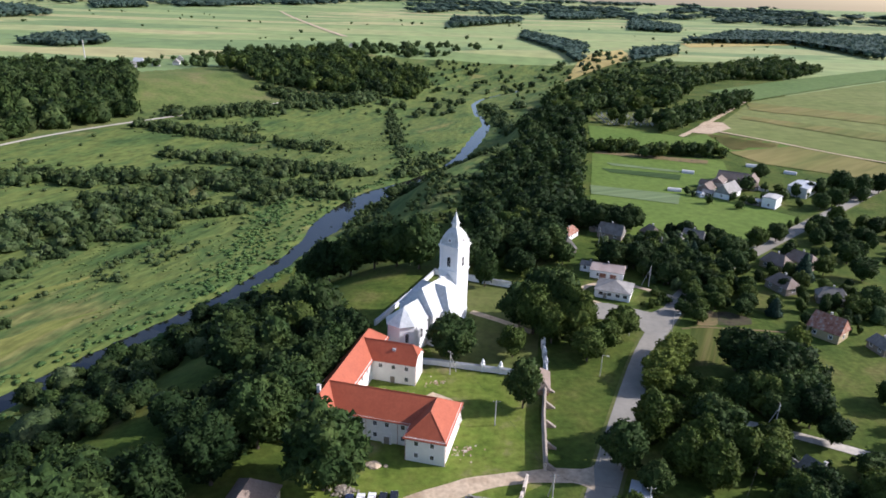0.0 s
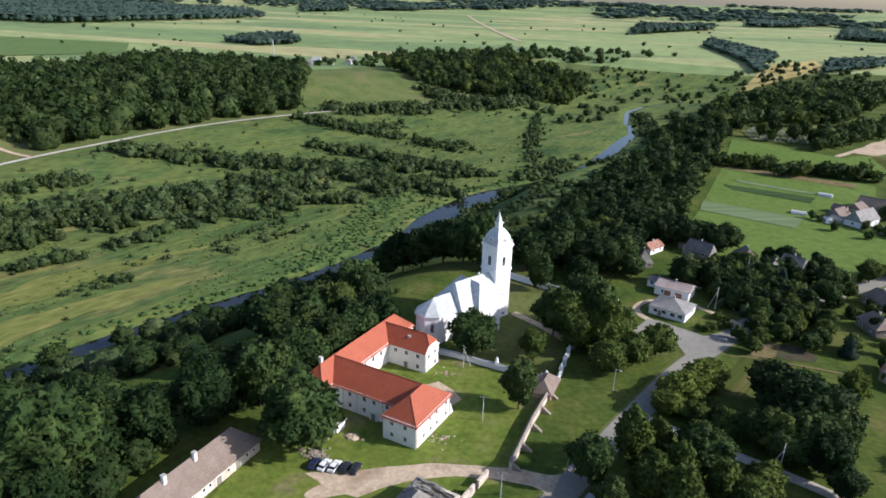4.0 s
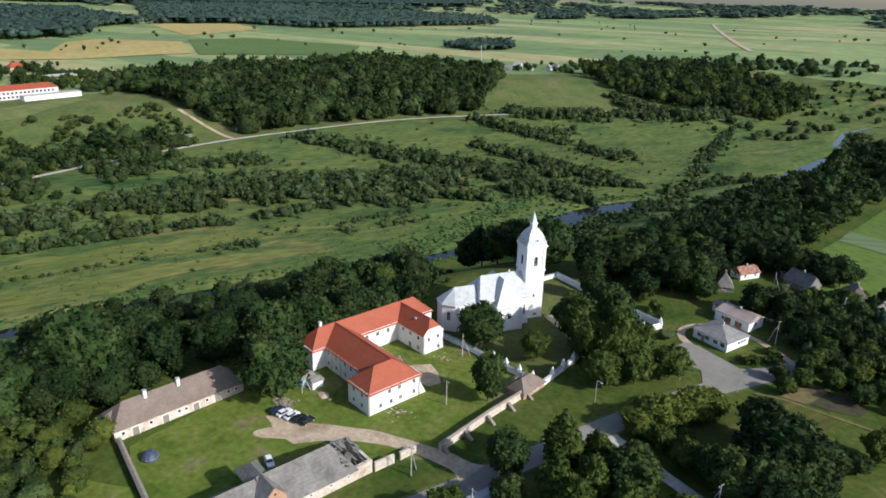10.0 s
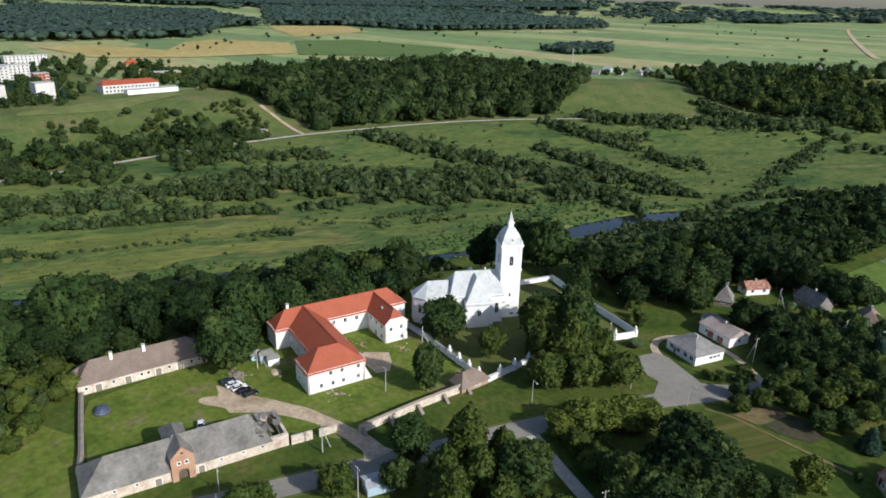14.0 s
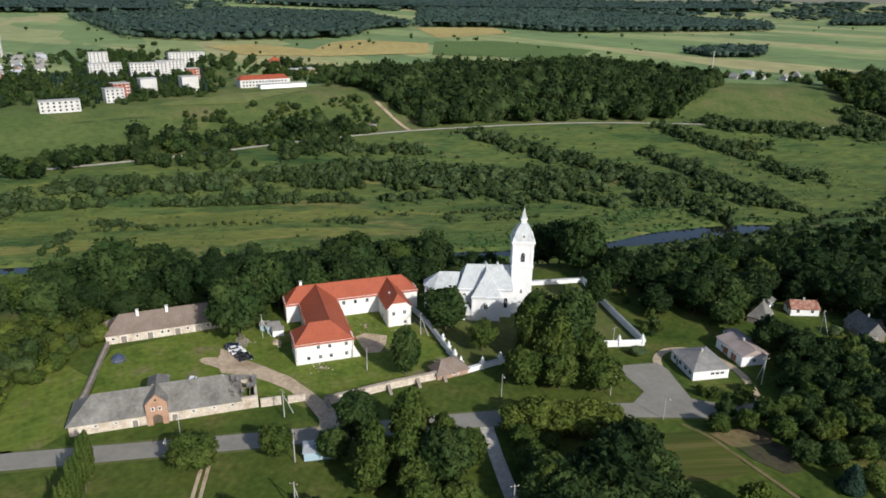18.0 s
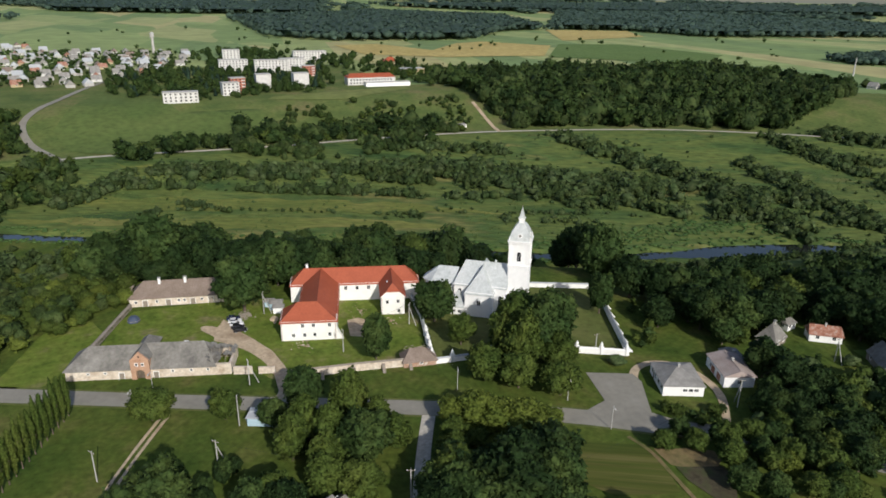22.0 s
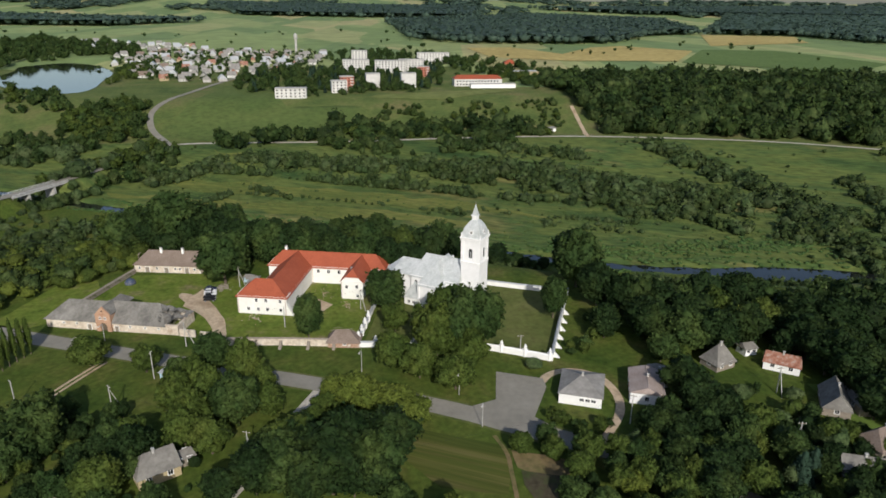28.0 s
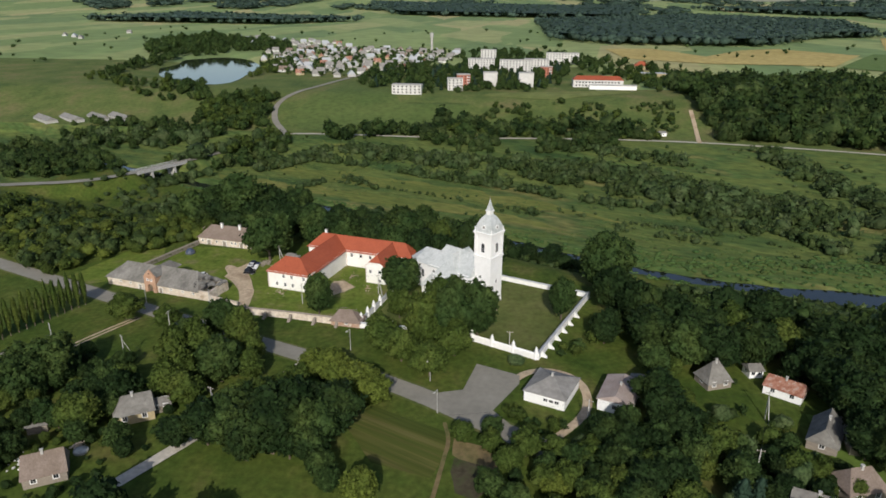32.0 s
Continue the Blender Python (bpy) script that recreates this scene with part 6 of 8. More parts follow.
def wall_run(name, label, pts, h, thick, mat, cap=None, base=None):
    """A free-standing wall through points on the ground, one part a stretch."""
    e = thing(name, label, "wall", pose(pts[0][0], pts[0][1], ground_z(*pts[0])))
    ox, oy, oz = pts[0][0], pts[0][1], ground_z(*pts[0])
    for (ax, ay), (bx, by) in zip(pts, pts[1:]):
        L = math.hypot(bx - ax, by - ay)
        n = max(1, round(L / 6))
        ang = math.degrees(math.atan2(by - ay, bx - ax))
        for k in range(n):
            x, y = ax + (bx - ax) * k / n, ay + (by - ay) * k / n
            z = ground_z(x + (bx - ax) * 0.5 / n, y + (by - ay) * 0.5 / n)
            s = piece("wall_section", Geo().box(0, L / n - 0.003, -thick / 2, thick / 2, -1.0, h).mesh("wall_section", mat), e, pose(x - ox, y - oy, z - oz, 0, 0, ang))
            if cap:
                g = Geo()
                c = thick / 2 + 0.18
                g.poly((0, -c, h), (L / n, -c, h), (L / n, 0, h + 0.35), (0, 0, h + 0.35)).poly((0, 0, h + 0.35), (L / n, 0, h + 0.35), (L / n, c, h), (0, c, h)).poly((0, c, h), (L / n, c, h), (L / n, -c, h), (0, -c, h)).poly((0, -c, h), (0, 0, h + 0.35), (0, c, h)).poly((L / n, c, h), (L / n, 0, h + 0.35), (L / n, -c, h))
                piece("coping", g.mesh("coping", cap), s)
    return e


def buttresses(e, a, b, fractions, sideways, reach, h, mat, w=0.9):
    """Raking props on one side of a wall."""
    ox, oy, oz = e.matrix_world.translation
    ang = math.atan2(b[1] - a[1], b[0] - a[0])
    for f in fractions:
        x, y = a[0] + (b[0] - a[0]) * f, a[1] + (b[1] - a[1]) * f
        g = Geo()
        s = sideways
        g.v += [(-w / 2, s * 0.3, -0.8), (w / 2, s * 0.3, -0.8), (w / 2, s * reach, -0.8), (-w / 2, s * reach, -0.8), (-w / 2, s * 0.3, h), (w / 2, s * 0.3, h), (w / 2, s * reach, -0.1), (-w / 2, s * reach, -0.1)]
        q = [(0, 3, 2, 1), (4, 5, 6, 7), (1, 2, 6, 5), (0, 4, 7, 3), (3, 7, 6, 2)]
        g.f += q if s > 0 else [tuple(reversed(k)) for k in q]
        piece("buttress", g.mesh("buttress", mat), e, pose(x - ox, y - oy, ground_z(x, y) - oz, 0, 0, math.degrees(ang)))


road_wall = wall_run("road_wall", "weathered plastered wall with sloping buttresses along the road", [(27.2, 128.5), (29.5, 148), (32.2, 163.5)], 2.3, 0.7, M_OLDWALL, M_WOOD)
buttresses(road_wall, (27.2, 128.5), (32.2, 163.5), (0.02, 0.25, 0.5, 0.74, 0.96), -1, 3.0, 1.9, M_WOOD)
stable_wall = wall_run("stable_wall", "broken white plastered wall beside the stable", [(19.2, 114), (20.8, 119)], 2.4, 0.6, M_OLDWALL)
gate_wall = wall_run("gate_wall", "low broken wall at the drive", [(21.3, 120.6), (22.6, 125)], 2.1, 0.6, M_OLDWALL)
yard_wall = wall_run("yard_wall", "low wooden-capped wall of the stable yard", [(-36, 85.2), (-24, 81), (-10, 76.2), (-2.5, 73)], 1.6, 0.9, M_FIELDSTONE, M_WOOD)

# churchyard wall with urn pillars
south_wall = wall_run("churchyard_wall", "white churchyard wall with a sloping coping", [(-14, 177.5), (2, 175.8), (31.2, 169.2)], 1.7, 0.6, M_PLASTER, M_TIN)
east_wall = wall_run("churchyard_wall", "white churchyard wall beside the lawn", [(33.5, 169.5), (35.2, 190)], 1.7, 0.6, M_PLASTER, M_TIN)
front_wall = wall_run("churchyard_wall", "white churchyard wall facing the forecourt", [(38.5, 205.5), (43, 214), (49, 225.3)], 1.8, 0.6, M_PLASTER, M_PLASTER)
north_wall = wall_run("churchyard_wall", "white churchyard wall with buttresses outside", [(49, 225.3), (26, 234.5), (1, 245)], 2.2, 0.6, M_PLASTER, M_TIN)
west_wall = wall_run("churchyard_wall", "white churchyard wall above the river slope", [(1, 245), (-5, 230), (-11, 216), (-18, 200)], 1.7, 0.6, M_PLASTER, M_TIN)
buttresses(north_wall, (49, 225.3), (1, 245), (0.05, 0.17, 0.29, 0.41, 0.53, 0.66), -1, 2.2, 2.0, M_PLASTER, 0.7)


def urn_pillar():
    e = thing("urn_pillar", "white stone pillar with an urn on the churchyard wall", "pillar", group="urn pillars")
    piece("shaft", Geo().box(-0.5, 0.5, -0.5, 0.5, -0.8, 2.5).box(-0.62, 0.62, -0.62, 0.62, 2.3, 2.5).mesh("shaft", M_PLASTER), e)
    piece("urn", Geo().lathe(0, 0, [(0.4, 2.5), (0.25, 2.65), (0.5, 3.1), (0.45, 3.4), (0.2, 3.6), (0.26, 3.75), (0.03, 4.15)], 10).mesh("urn", M_PLASTER, True), e)
    return e


first = urn_pillar()
spots = [(15.5, 172.8), (20.6, 171.6), (25.6, 170.5), (30.4, 169.4), (34.0, 174.5), (34.5, 180.5), (35.0, 186.5), (36.0, 192.0), (38.6, 205.6), (41.8, 211.8), (45.2, 218.2), (48.6, 224.8)]
for k, (x, y) in enumerate(spots):
    m = pose(x, y, ground_z(x, y), 0, 0, 13)
    if k == 0:
        first.matrix_world = m
    else:
        copy_thing(first, m)


def gate_kiosk():
    """The old lodge at the corner of the walls, its roof half bare."""
    e = thing("gate_lodge", "long low ruined lodge with a grey-brown shingle roof", "lodge", pose(31.0, 166.5, ground_z(31, 166.5), 0, 0, -8))
    piece("lodge_wall", Geo().box(-2.6, 2.6, -6.2, 3.4, -1, 2.3).mesh("lodge_wall", M_LODGE), e)
    piece("lodge_roof", Geo().hip(-2.6, 2.6, -6.2, 3.4, 2.3, 4.9, 2.2, 3.2, 0.5, 0.12).mesh("lodge_roof", M_BROWNROOF), e)
    rng = random.Random(4)
    lath = shared("lath", lambda: Geo().box(-0.06, 0.06, -1.4, 1.4, 0, 0.06).mesh("roof_lath", M_WOOD))
    for k in range(14):
        piece("roof_lath", lath, e, pose(rng.uniform(-2.6, -0.6), rng.uniform(-4.8, 0.2), 3.4 + rng.uniform(0, 0.9), 0, -42, rng.gauss(0, 12)))
    window(e, (2.6, -1.0, 0.9), 0, 0.8, 0.9)


gate_kiosk()
house("shop", "white single-storey house with a grey hipped roof", 67, 228.3, -22.0, 12.5, 11.0, 3.1, 5.6, M_PLASTER, M_SLATE, 5.2, 5.2, (0, 0), 1)
shop = [o for o in bpy.data.objects if o.name == "shop"][0]
for y in (0.4, 1.9, 3.4):
    window(shop, (6.25, y, 1.3), 0, 1.1, 0.8)
for x in (-4, -1, 2, 4.6):
    window(shop, (x, -5.5, 1.1), -90, 1.4, 1.2)
door(shop, (-2.5, -5.5, 0), -90, 1.2, 2.1, M_WOOD)

# ---- village houses ----
VILLAGE = (
    ("pale cottage with a grey roof beside the poplar row", 74, 75.5, 60, 7.0, 9.0, 2.8, 5.6, M_YELLOW, M_OLDSHEET, 0.05, 0.05),
    ("dark weathered garden shed under trees", 88.5, 251, 20, 4, 6, 2.2, 3.4, M_WOOD, M_OLDSHEET, 0.05, 0.05),
    ("low grey-roofed annex behind a white house", 63.0, 251.5, 70, 5, 7, 2.6, 3.3, M_PLASTER, M_OLDSHEET, 0.05, 0.05),
    ("lean-to shed beside a cottage", 84.5, 129, 30, 3.5, 4.5, 2.2, 3.2, M_WOOD, M_OLDSHEET, 0.05, 0.05),
    ("white plastered house under a low pinkish sheet roof", 68.6, 245.6, 70, 8.5, 12.5, 3.4, 4.8, M_PLASTER, M_PINKROOF, 0.05, 0.05),
    ("small house with a tall grey pyramid roof", 57, 272.5, 20, 6.2, 7.2, 2.4, 6.9, M_WOOD, M_OLDSHEET, 2.6, 2.6),
    ("little white shed with a grey roof", 51, 285, 10, 4.0, 4.0, 2.4, 3.4, M_PLASTER, M_OLDSHEET, 0.05, 0.05),
    ("white cottage with a rusty red sheet roof", 61, 290, -35, 5.5, 9.5, 2.6, 4.6, M_PLASTER, M_RUST, 0.05, 0.05),
    ("dark timber barn with a steep grey roof", 81, 292, 60, 6.5, 11.0, 2.6, 6.2, M_WOOD, M_OLDSHEET, 0.05, 0.05),
    ("grey-roofed wooden house among garden trees", 108, 279, -20, 7.5, 10.0, 3.0, 5.8, M_YELLOW, M_OLDSHEET, 0.05, 0.05),
    ("timber house with a dark steep roof", 99, 291, 15, 7.0, 9.0, 2.8, 6.2, M_WOOD, M_BROWNROOF, 2.0, 2.0),
    ("grey-roofed cottage hidden among trees", 88, 124, 30, 7.0, 9.0, 2.8, 6.0, M_YELLOW, M_OLDSHEET, 2.0, 0.05),
    ("old wooden cottage with a brown-grey roof in a garden", 111.5, 116.5, 30, 7.0, 8.5, 2.6, 6.0, M_WOOD, M_BROWNROOF, 0.05, 0.05),
    ("pale yellow house with a red-brown roof", 130, 199, 40, 8.0, 10.0, 3.4, 7.4, M_YELLOW, M_RUST, 0.05, 0.05),
    ("wooden house with a dark roof by the road", 141, 259, 35, 7.5, 10.0, 2.9, 6.2, M_YELLOW, M_BROWNROOF, 2.0, 2.0),
    ("wooden house with a brown roof by the road", 153, 262, 35, 8.0, 12.0, 2.9, 6.0, M_WOOD, M_BROWNROOF, 2.0, 2.0),
    ("grey-roofed house in an orchard", 133, 236, 20, 7.5, 10.0, 2.9, 6.0, M_WOOD, M_BROWNROOF, 2.0, 2.0),
    ("low house with a dark roof in a garden", 146, 226, 70, 7.0, 10.0, 2.8, 5.6, M_WOOD, M_OLDSHEET, 2.0, 2.0),
    ("small wooden outbuilding with a grey roof", 142, 189, 10, 5.0, 7.0, 2.5, 4.6, M_WOOD, M_OLDSHEET, 0.05, 0.05),
    ("dark-roofed long barn at the field edge", 80, 300, 80, 7.0, 14.0, 2.8, 5.8, M_WOOD, M_OLDSHEET, 0.05, 0.05),
    ("light-roofed house among trees", 117, 288, 60, 7.0, 9.0, 2.8, 5.8, M_PLASTER, M_OLDSHEET, 0.05, 0.05))
for label, x, y, turn, lx, ly, ev, rd, wm, rm, a, b in VILLAGE:
    e = house("house", label, x, y, turn, lx, ly, ev, rd, wm, rm, a, b, (2, 1), 1 if ly > 5 else 0, group="village houses")
    if rm is M_PINKROOF:
        for y in (-2.6, 1.4):
            door(e, (-lx / 2, y, 0), 180, 2.5, 2.3, M_RUST)
FARM = (
    ("white gabled farmhouse with a grey roof", 162, 362.5, -44, 8.5, 16, 3.4, 7.8, M_PLASTER, M_SLATE), ("white two-storey farm dwelling with a flat roof", 179, 346, -42, 7, 10, 5.4, 5.9, M_PLASTER, M_CONCRETE),
    ("white flat-roofed farm block", 207.5, 370.5, -44, 10.5, 19, 5.6, 6.1, M_PANEL, M_TIN), ("dark-roofed long barn of the farm", 176, 390, 60, 8, 17, 3.2, 6.6, M_WOOD, M_BROWNROOF),
    ("weathered farm shed with a dark roof", 153, 369.5, -40, 7, 10, 2.8, 5.4, M_WOOD, M_BROWNROOF), ("small white garden shed", 146, 360, 20, 3, 4, 2.0, 2.8, M_PLASTER, M_TIN),
    ("grey farm store with a dark sheet roof", 165, 383, -35, 7, 10, 3.0, 5.4, M_CONCRETE, M_BROWNROOF), ("low open farm shed with a pale roof", 170.5, 349.5, 55, 5, 8, 2.6, 3.2, M_WOOD, M_TIN), ("old timber barn with a dark roof", 186, 387, -30, 7, 10, 2.8, 6.0, M_WOOD, M_BROWNROOF),
    ("small grey farm outbuilding", 156, 379, 55, 4.5, 7, 2.4, 4.4, M_CONCRETE, M_BROWNROOF), ("small dark timber hay store", 181, 377, 30, 5, 7, 2.8, 5.2, M_WOOD, M_BROWNROOF), ("timber lean-to with a grey roof", 151, 362, 55, 3.5, 6, 2.2, 3.4, M_WOOD, M_SLATE))
for label, x, y, turn, lx, ly, ev, rd, wm, rm in FARM:
    house("farm_building", label, x, y, turn, lx, ly, ev, rd, wm, rm, 0.05, 0.05, (3, 1), 0, group="farm buildings")
for x, y, turn in ((156, 408.5, 68), (135, 369.5, 75), (203.5, 427, 66), (221, 412, 58), (187, 376, 20)):
    e = thing("greenhouse", "white arched polythene greenhouse in a field", "greenhouse", pose(x, y, ground_z(x, y), 0, 0, turn), "greenhouses")
    g = Geo()
    for i in range(6):
        a0, a1 = math.pi * i / 6, math.pi * (i + 1) / 6
        g.poly((1.8 * math.cos(a0), -3.6, 1.9 * math.sin(a0)), (1.8 * math.cos(a0), 3.6, 1.9 * math.sin(a0)), (1.8 * math.cos(a1), 3.6, 1.9 * math.sin(a1)), (1.8 * math.cos(a1), -3.6, 1.9 * math.sin(a1)))
    piece("cover", g.mesh("cover", M_PANEL), e)
    piece("end_panel", Geo().poly(*[(1.8 * math.cos(math.pi * i / 6), -3.6, 1.9 * math.sin(math.pi * i / 6)) for i in range(7)]).poly(*[(1.8 * math.cos(math.pi * i / 6), 3.6, 1.9 * math.sin(math.pi * i / 6)) for i in reversed(range(7))]).mesh("end_panel", M_PANEL), e)

# old cemetery among trees beyond the meadow
patch("cemetery_ground", [(138, 546), (188, 546), (204, 580), (214, 640), (150, 612), (132, 580)], M_DRY, "dry trodden grass between graves", "cemetery", 0.5, 6.0, 2.0)
CEMETERY = random.Random(77)
for i in range(96):
    x, y = 139 + (i % 12) * 4.6 + CEMETERY.uniform(-0.9, 0.9), 551 + (i // 12) * 6.4 + CEMETERY.uniform(-0.9, 0.9)
    tall = (0.9, 1.3, 1.7)[i % 3]
    e = thing("gravestone", ("pale", "grey", "tall grey")[i % 3] + " gravestone with a bordered grave bed", "gravestone", pose(x, y, ground_z(x, y) + 0.5, 0, 0, -12 + CEMETERY.uniform(-6, 6)), "gravestones")
    stone = (M_PANEL, M_CONCRETE, M_SLATE)[(i * 7 + i // 5) % 3]
    piece("headstone", shared(("headstone", tall, stone.name), lambda: Geo().box(-0.5, 0.5, 0.9, 1.15, -0.1, tall).prism([(-0.62, 0.82), (0.62, 0.82), (0.62, 1.22), (-0.62, 1.22)], -0.1, 0.22).mesh("headstone", stone)), e)
    piece("grave_border", shared(("grave_border", stone.name), lambda: Geo().box(-0.62, -0.45, -1.2, 0.8, -0.1, 0.28).box(0.45, 0.62, -1.2, 0.8, -0.1, 0.28).box(-0.45, 0.45, -1.2, -1.02, -0.1, 0.28).mesh("grave_border", stone)), e)

# sheds by the monastery, booth by the road
for x, y, turn, lx, ly, h, wm, lab in ((-20.5, 131.5, -14, 3.2, 4.0, 2.5, M_BLUE, "pale blue boarded shed with a sheet roof"), (-17.2, 131.8, -14, 2.6, 3.4, 2.3, M_PLASTER, "small white shed with a grey roof"), (-23.2, 129.6, -14, 2.6, 3.0, 2.1, M_BLUE, "low pale blue shed")):
    house("shed", lab, x, y, turn, lx, ly, h, h + 0.45, wm, M_SLATE, 0.02, 0.02, (0, 0), 0, group="sheds")
house("shed", "grey weathered garden shed beside the cottage", 96, 104, 25, 3.4, 4.4, 2.2, 3.0, M_WOOD, M_OLDSHEET, 0.02, 0.02, (0, 0), 0, group="sheds")
pool = thing("garden_pool", "round garden pool under a pale cover", "pool", pose(103, 119, ground_z(103, 119)))
piece("rim", Geo().lathe(0, 0, [(1.6, -0.3), (1.65, 0.5), (1.45, 0.5), (1.45, 0.2)], 16).mesh("rim", M_CONCRETE), pool)
piece("cover", Geo().lathe(0, 0, [(1.45, 0.42), (1.1, 0.62), (0.5, 0.74), (0.05, 0.78)], 16).mesh("cover", M_PANEL, True), pool, None, "pale stretched pool cover")
house("bus_shelter", "pale blue bus shelter with a sheet roof beside the road", 46.2, 118.6, -22, 4.2, 6.4, 2.4, 2.75, M_BLUE, M_TIN, 0.02, 0.02, (0, 0), 0)
house("hill_shed", "small white shed below the hillside track", -374, 347, 10, 7, 6, 3.0, 3.8, M_PLASTER, M_SLATE, 0.05, 0.05, (1, 1), 0)

# ---- bridge ----
def build_bridge():
    ang = math.degrees(math.atan2(23, -45))
    e = thing("bridge", "grey concrete road bridge on piers over the river", "bridge", pose(-216, -23.5, -11.7, 0, 0, ang))
    piece("deck", Geo().box(-20, 20, -4.2, 4.2, -1.1, -0.02).mesh("deck", M_CONCRETE), e)
    for s in (-1, 1):
        rail = piece("railing", Geo().box(-20, 20, s * 4.1 - 0.1, s * 4.1 + 0.1, 0.85, 1.0).box(-20, 20, s * 4.1 - 0.06, s * 4.1 + 0.06, 0.4, 0.5).mesh("railing", M_PANEL), e)
        for k in range(11):
            piece("post", shared("bridge_post", lambda: Geo().box(-0.1, 0.1, -0.1, 0.1, -0.1, 0.9).mesh("post", M_PANEL)), rail, pose(-20 + 4 * k, s * 4.1, 0))
    for x in (-9, 9):
        piece("pier", Geo().box(x - 0.8, x + 0.8, -3.8, 3.8, -12, -1.1).mesh("pier", M_CONCRETE), e)
    for s in (-1, 1):
        piece("abutment", Geo().poly((s * 15, -5, -8.8), (s * 15, 5, -8.8), (s * 21, 5, -0.9), (s * 21, -5, -0.9)).poly((s * 15, -5, -8.8), (s * 21, -5, -0.9), (s * 21, -5, -8.8)).poly((s * 15, 5, -8.8), (s * 21, 5, -8.8), (s * 21, 5, -0.9)).mesh("abutment", M_PANEL), e)


build_bridge()

# ---- the town across the valley ----
def flats(x, y, turn, lx, ly, storeys, mat, label, cols):
    e = thing("apartment_block", label, "flats", pose(x, y, ground_z(x, y) + 0.2, 0, 0, turn), "flats of the town")
    h = storeys * 2.9
    piece("wall", Geo().box(-lx / 2, lx / 2, -ly / 2, ly / 2, -3, h).mesh("wall", mat), e)
    piece("roof", Geo().box(-lx / 2 - .3, lx / 2 + .3, -ly / 2 - .3, ly / 2 + .3, h, h + 0.5).mesh("roof", M_CONCRETE), e)
    pane = shared("flat_window", lambda: Geo().box(-0.05, 0.06, -0.8, 0.8, 0, 1.4).mesh("window", M_GLASS))
    for s in range(storeys):
        for k in range(cols):
            piece("window", pane, e, pose(lx / 2, -ly / 2 + ly * (k + 0.5) / cols, 0.9 + s * 2.9))
    for s in range(storeys):
        piece("balcony", shared(("balcony", lx), lambda: Geo().box(0, 0.9, -1.6, 1.6, 0, 1.0).mesh("balcony", M_PANEL)), e, pose(lx / 2, ly / 2 - 2.2, 0.3 + s * 2.9))
    return e


for spec in ((-474, 112, 0, 11, 30, 3, M_PANEL, "low white block of flats", 7), (-508, 158, 8, 11, 16, 4, M_PANEL, "white block of flats beside a red one", 4), (-520, 166, 8, 11, 14, 5, M_REDWALL, "red brick block of flats", 4),
             (-546, 194, 4, 12, 15, 5, M_PANEL, "pale slab block of flats with a blank front", 0), (-548, 233, 4, 12, 16, 5, M_PANEL, "pale slab block of flats with a blank front", 0),
             (-700, 178, 0, 12, 34, 5, M_PANEL, "long white block of flats", 9), (-690, 222, 0, 12, 40, 5, M_PANEL, "long white block of flats", 10), (-705, 250, 0, 12, 32, 5, M_PANEL, "white block of flats", 8),
             (-800, 290, 0, 12, 46, 5, M_PANEL, "long white block of flats with rows of windows", 11), (-800, 184, 0, 12, 22, 6, M_PANEL, "tall white block of flats", 5), (-645, 260, 0, 10, 14, 4, M_REDWALL, "small red brick block of flats", 4)):
    flats(*spec)
school = house("school", "long white school with a red roof", -558, 312, 0, 16, 54, 8.0, 11.5, M_PANEL, M_TILE, 4, 4, (0, 0), 0, category="school")
for k in range(14):
    for z in (1.2, 4.6):
        piece("window", shared("school_window", lambda: Geo().box(-0.05, 0.06, -0.9, 0.9, 0, 1.6).mesh("window", M_GLASS)), school, pose(8, -23.5 + k * 3.5, z))
house("school_annex", "low white sports hall in front of the school", -538, 326, 0, 9, 50, 4.2, 4.8, M_PLASTER, M_CONCRETE, 0.05, 0.05, (0, 0), 0, category="school")
house("town_house", "pale orange building with a flat roof", -643, 391, 0, 12, 36, 6.5, 7.2, M_YELLOW, M_TIN, 0.05, 0.05, (5, 1), 0)
house("town_house", "house with a bright red hipped roof", -742, 391, 0, 13, 18, 5.5, 10.5, M_YELLOW, M_TILE, 6, 6, (3, 2), 0)
house("factory", "long pale factory hall among trees", -577, 712, -12, 14, 95, 7.0, 8.0, M_PANEL, M_CONCRETE, 0.05, 0.05, (0, 0), 0, category="factory")
house("factory", "white factory wing among trees", -556, 676, -12, 12, 30, 6.0, 6.8, M_PLASTER, M_CONCRETE, 0.05, 0.05, (0, 0), 0, category="factory")
piece_tower = thing("water_tower", "slim pale water tower above the roofs", "tower", pose(-950, 85, ground_z(-950, 85)))
piece("shaft", Geo().lathe(0, 0, [(2.2, -1), (1.8, 22)], 10).mesh("shaft", M_CONCRETE), piece_tower)
piece("tank", Geo().lathe(0, 0, [(1.8, 22), (3.0, 24), (3.0, 30), (0.3, 32)], 10).mesh("tank", M_CONCRETE), piece_tower)
stack = thing("smokestack", "thin grey smokestack of a boiler house", "chimney", pose(-470, 945, ground_z(-470, 945)))
piece("shaft", Geo().lathe(0, 0, [(1.1, -1), (0.7, 22)], 8).mesh("shaft", M_CONCRETE), stack)
piece("rim", Geo().lathe(0, 0, [(0.85, 22), (0.85, 22.8)], 8).mesh("rim", M_CONCRETE), stack)

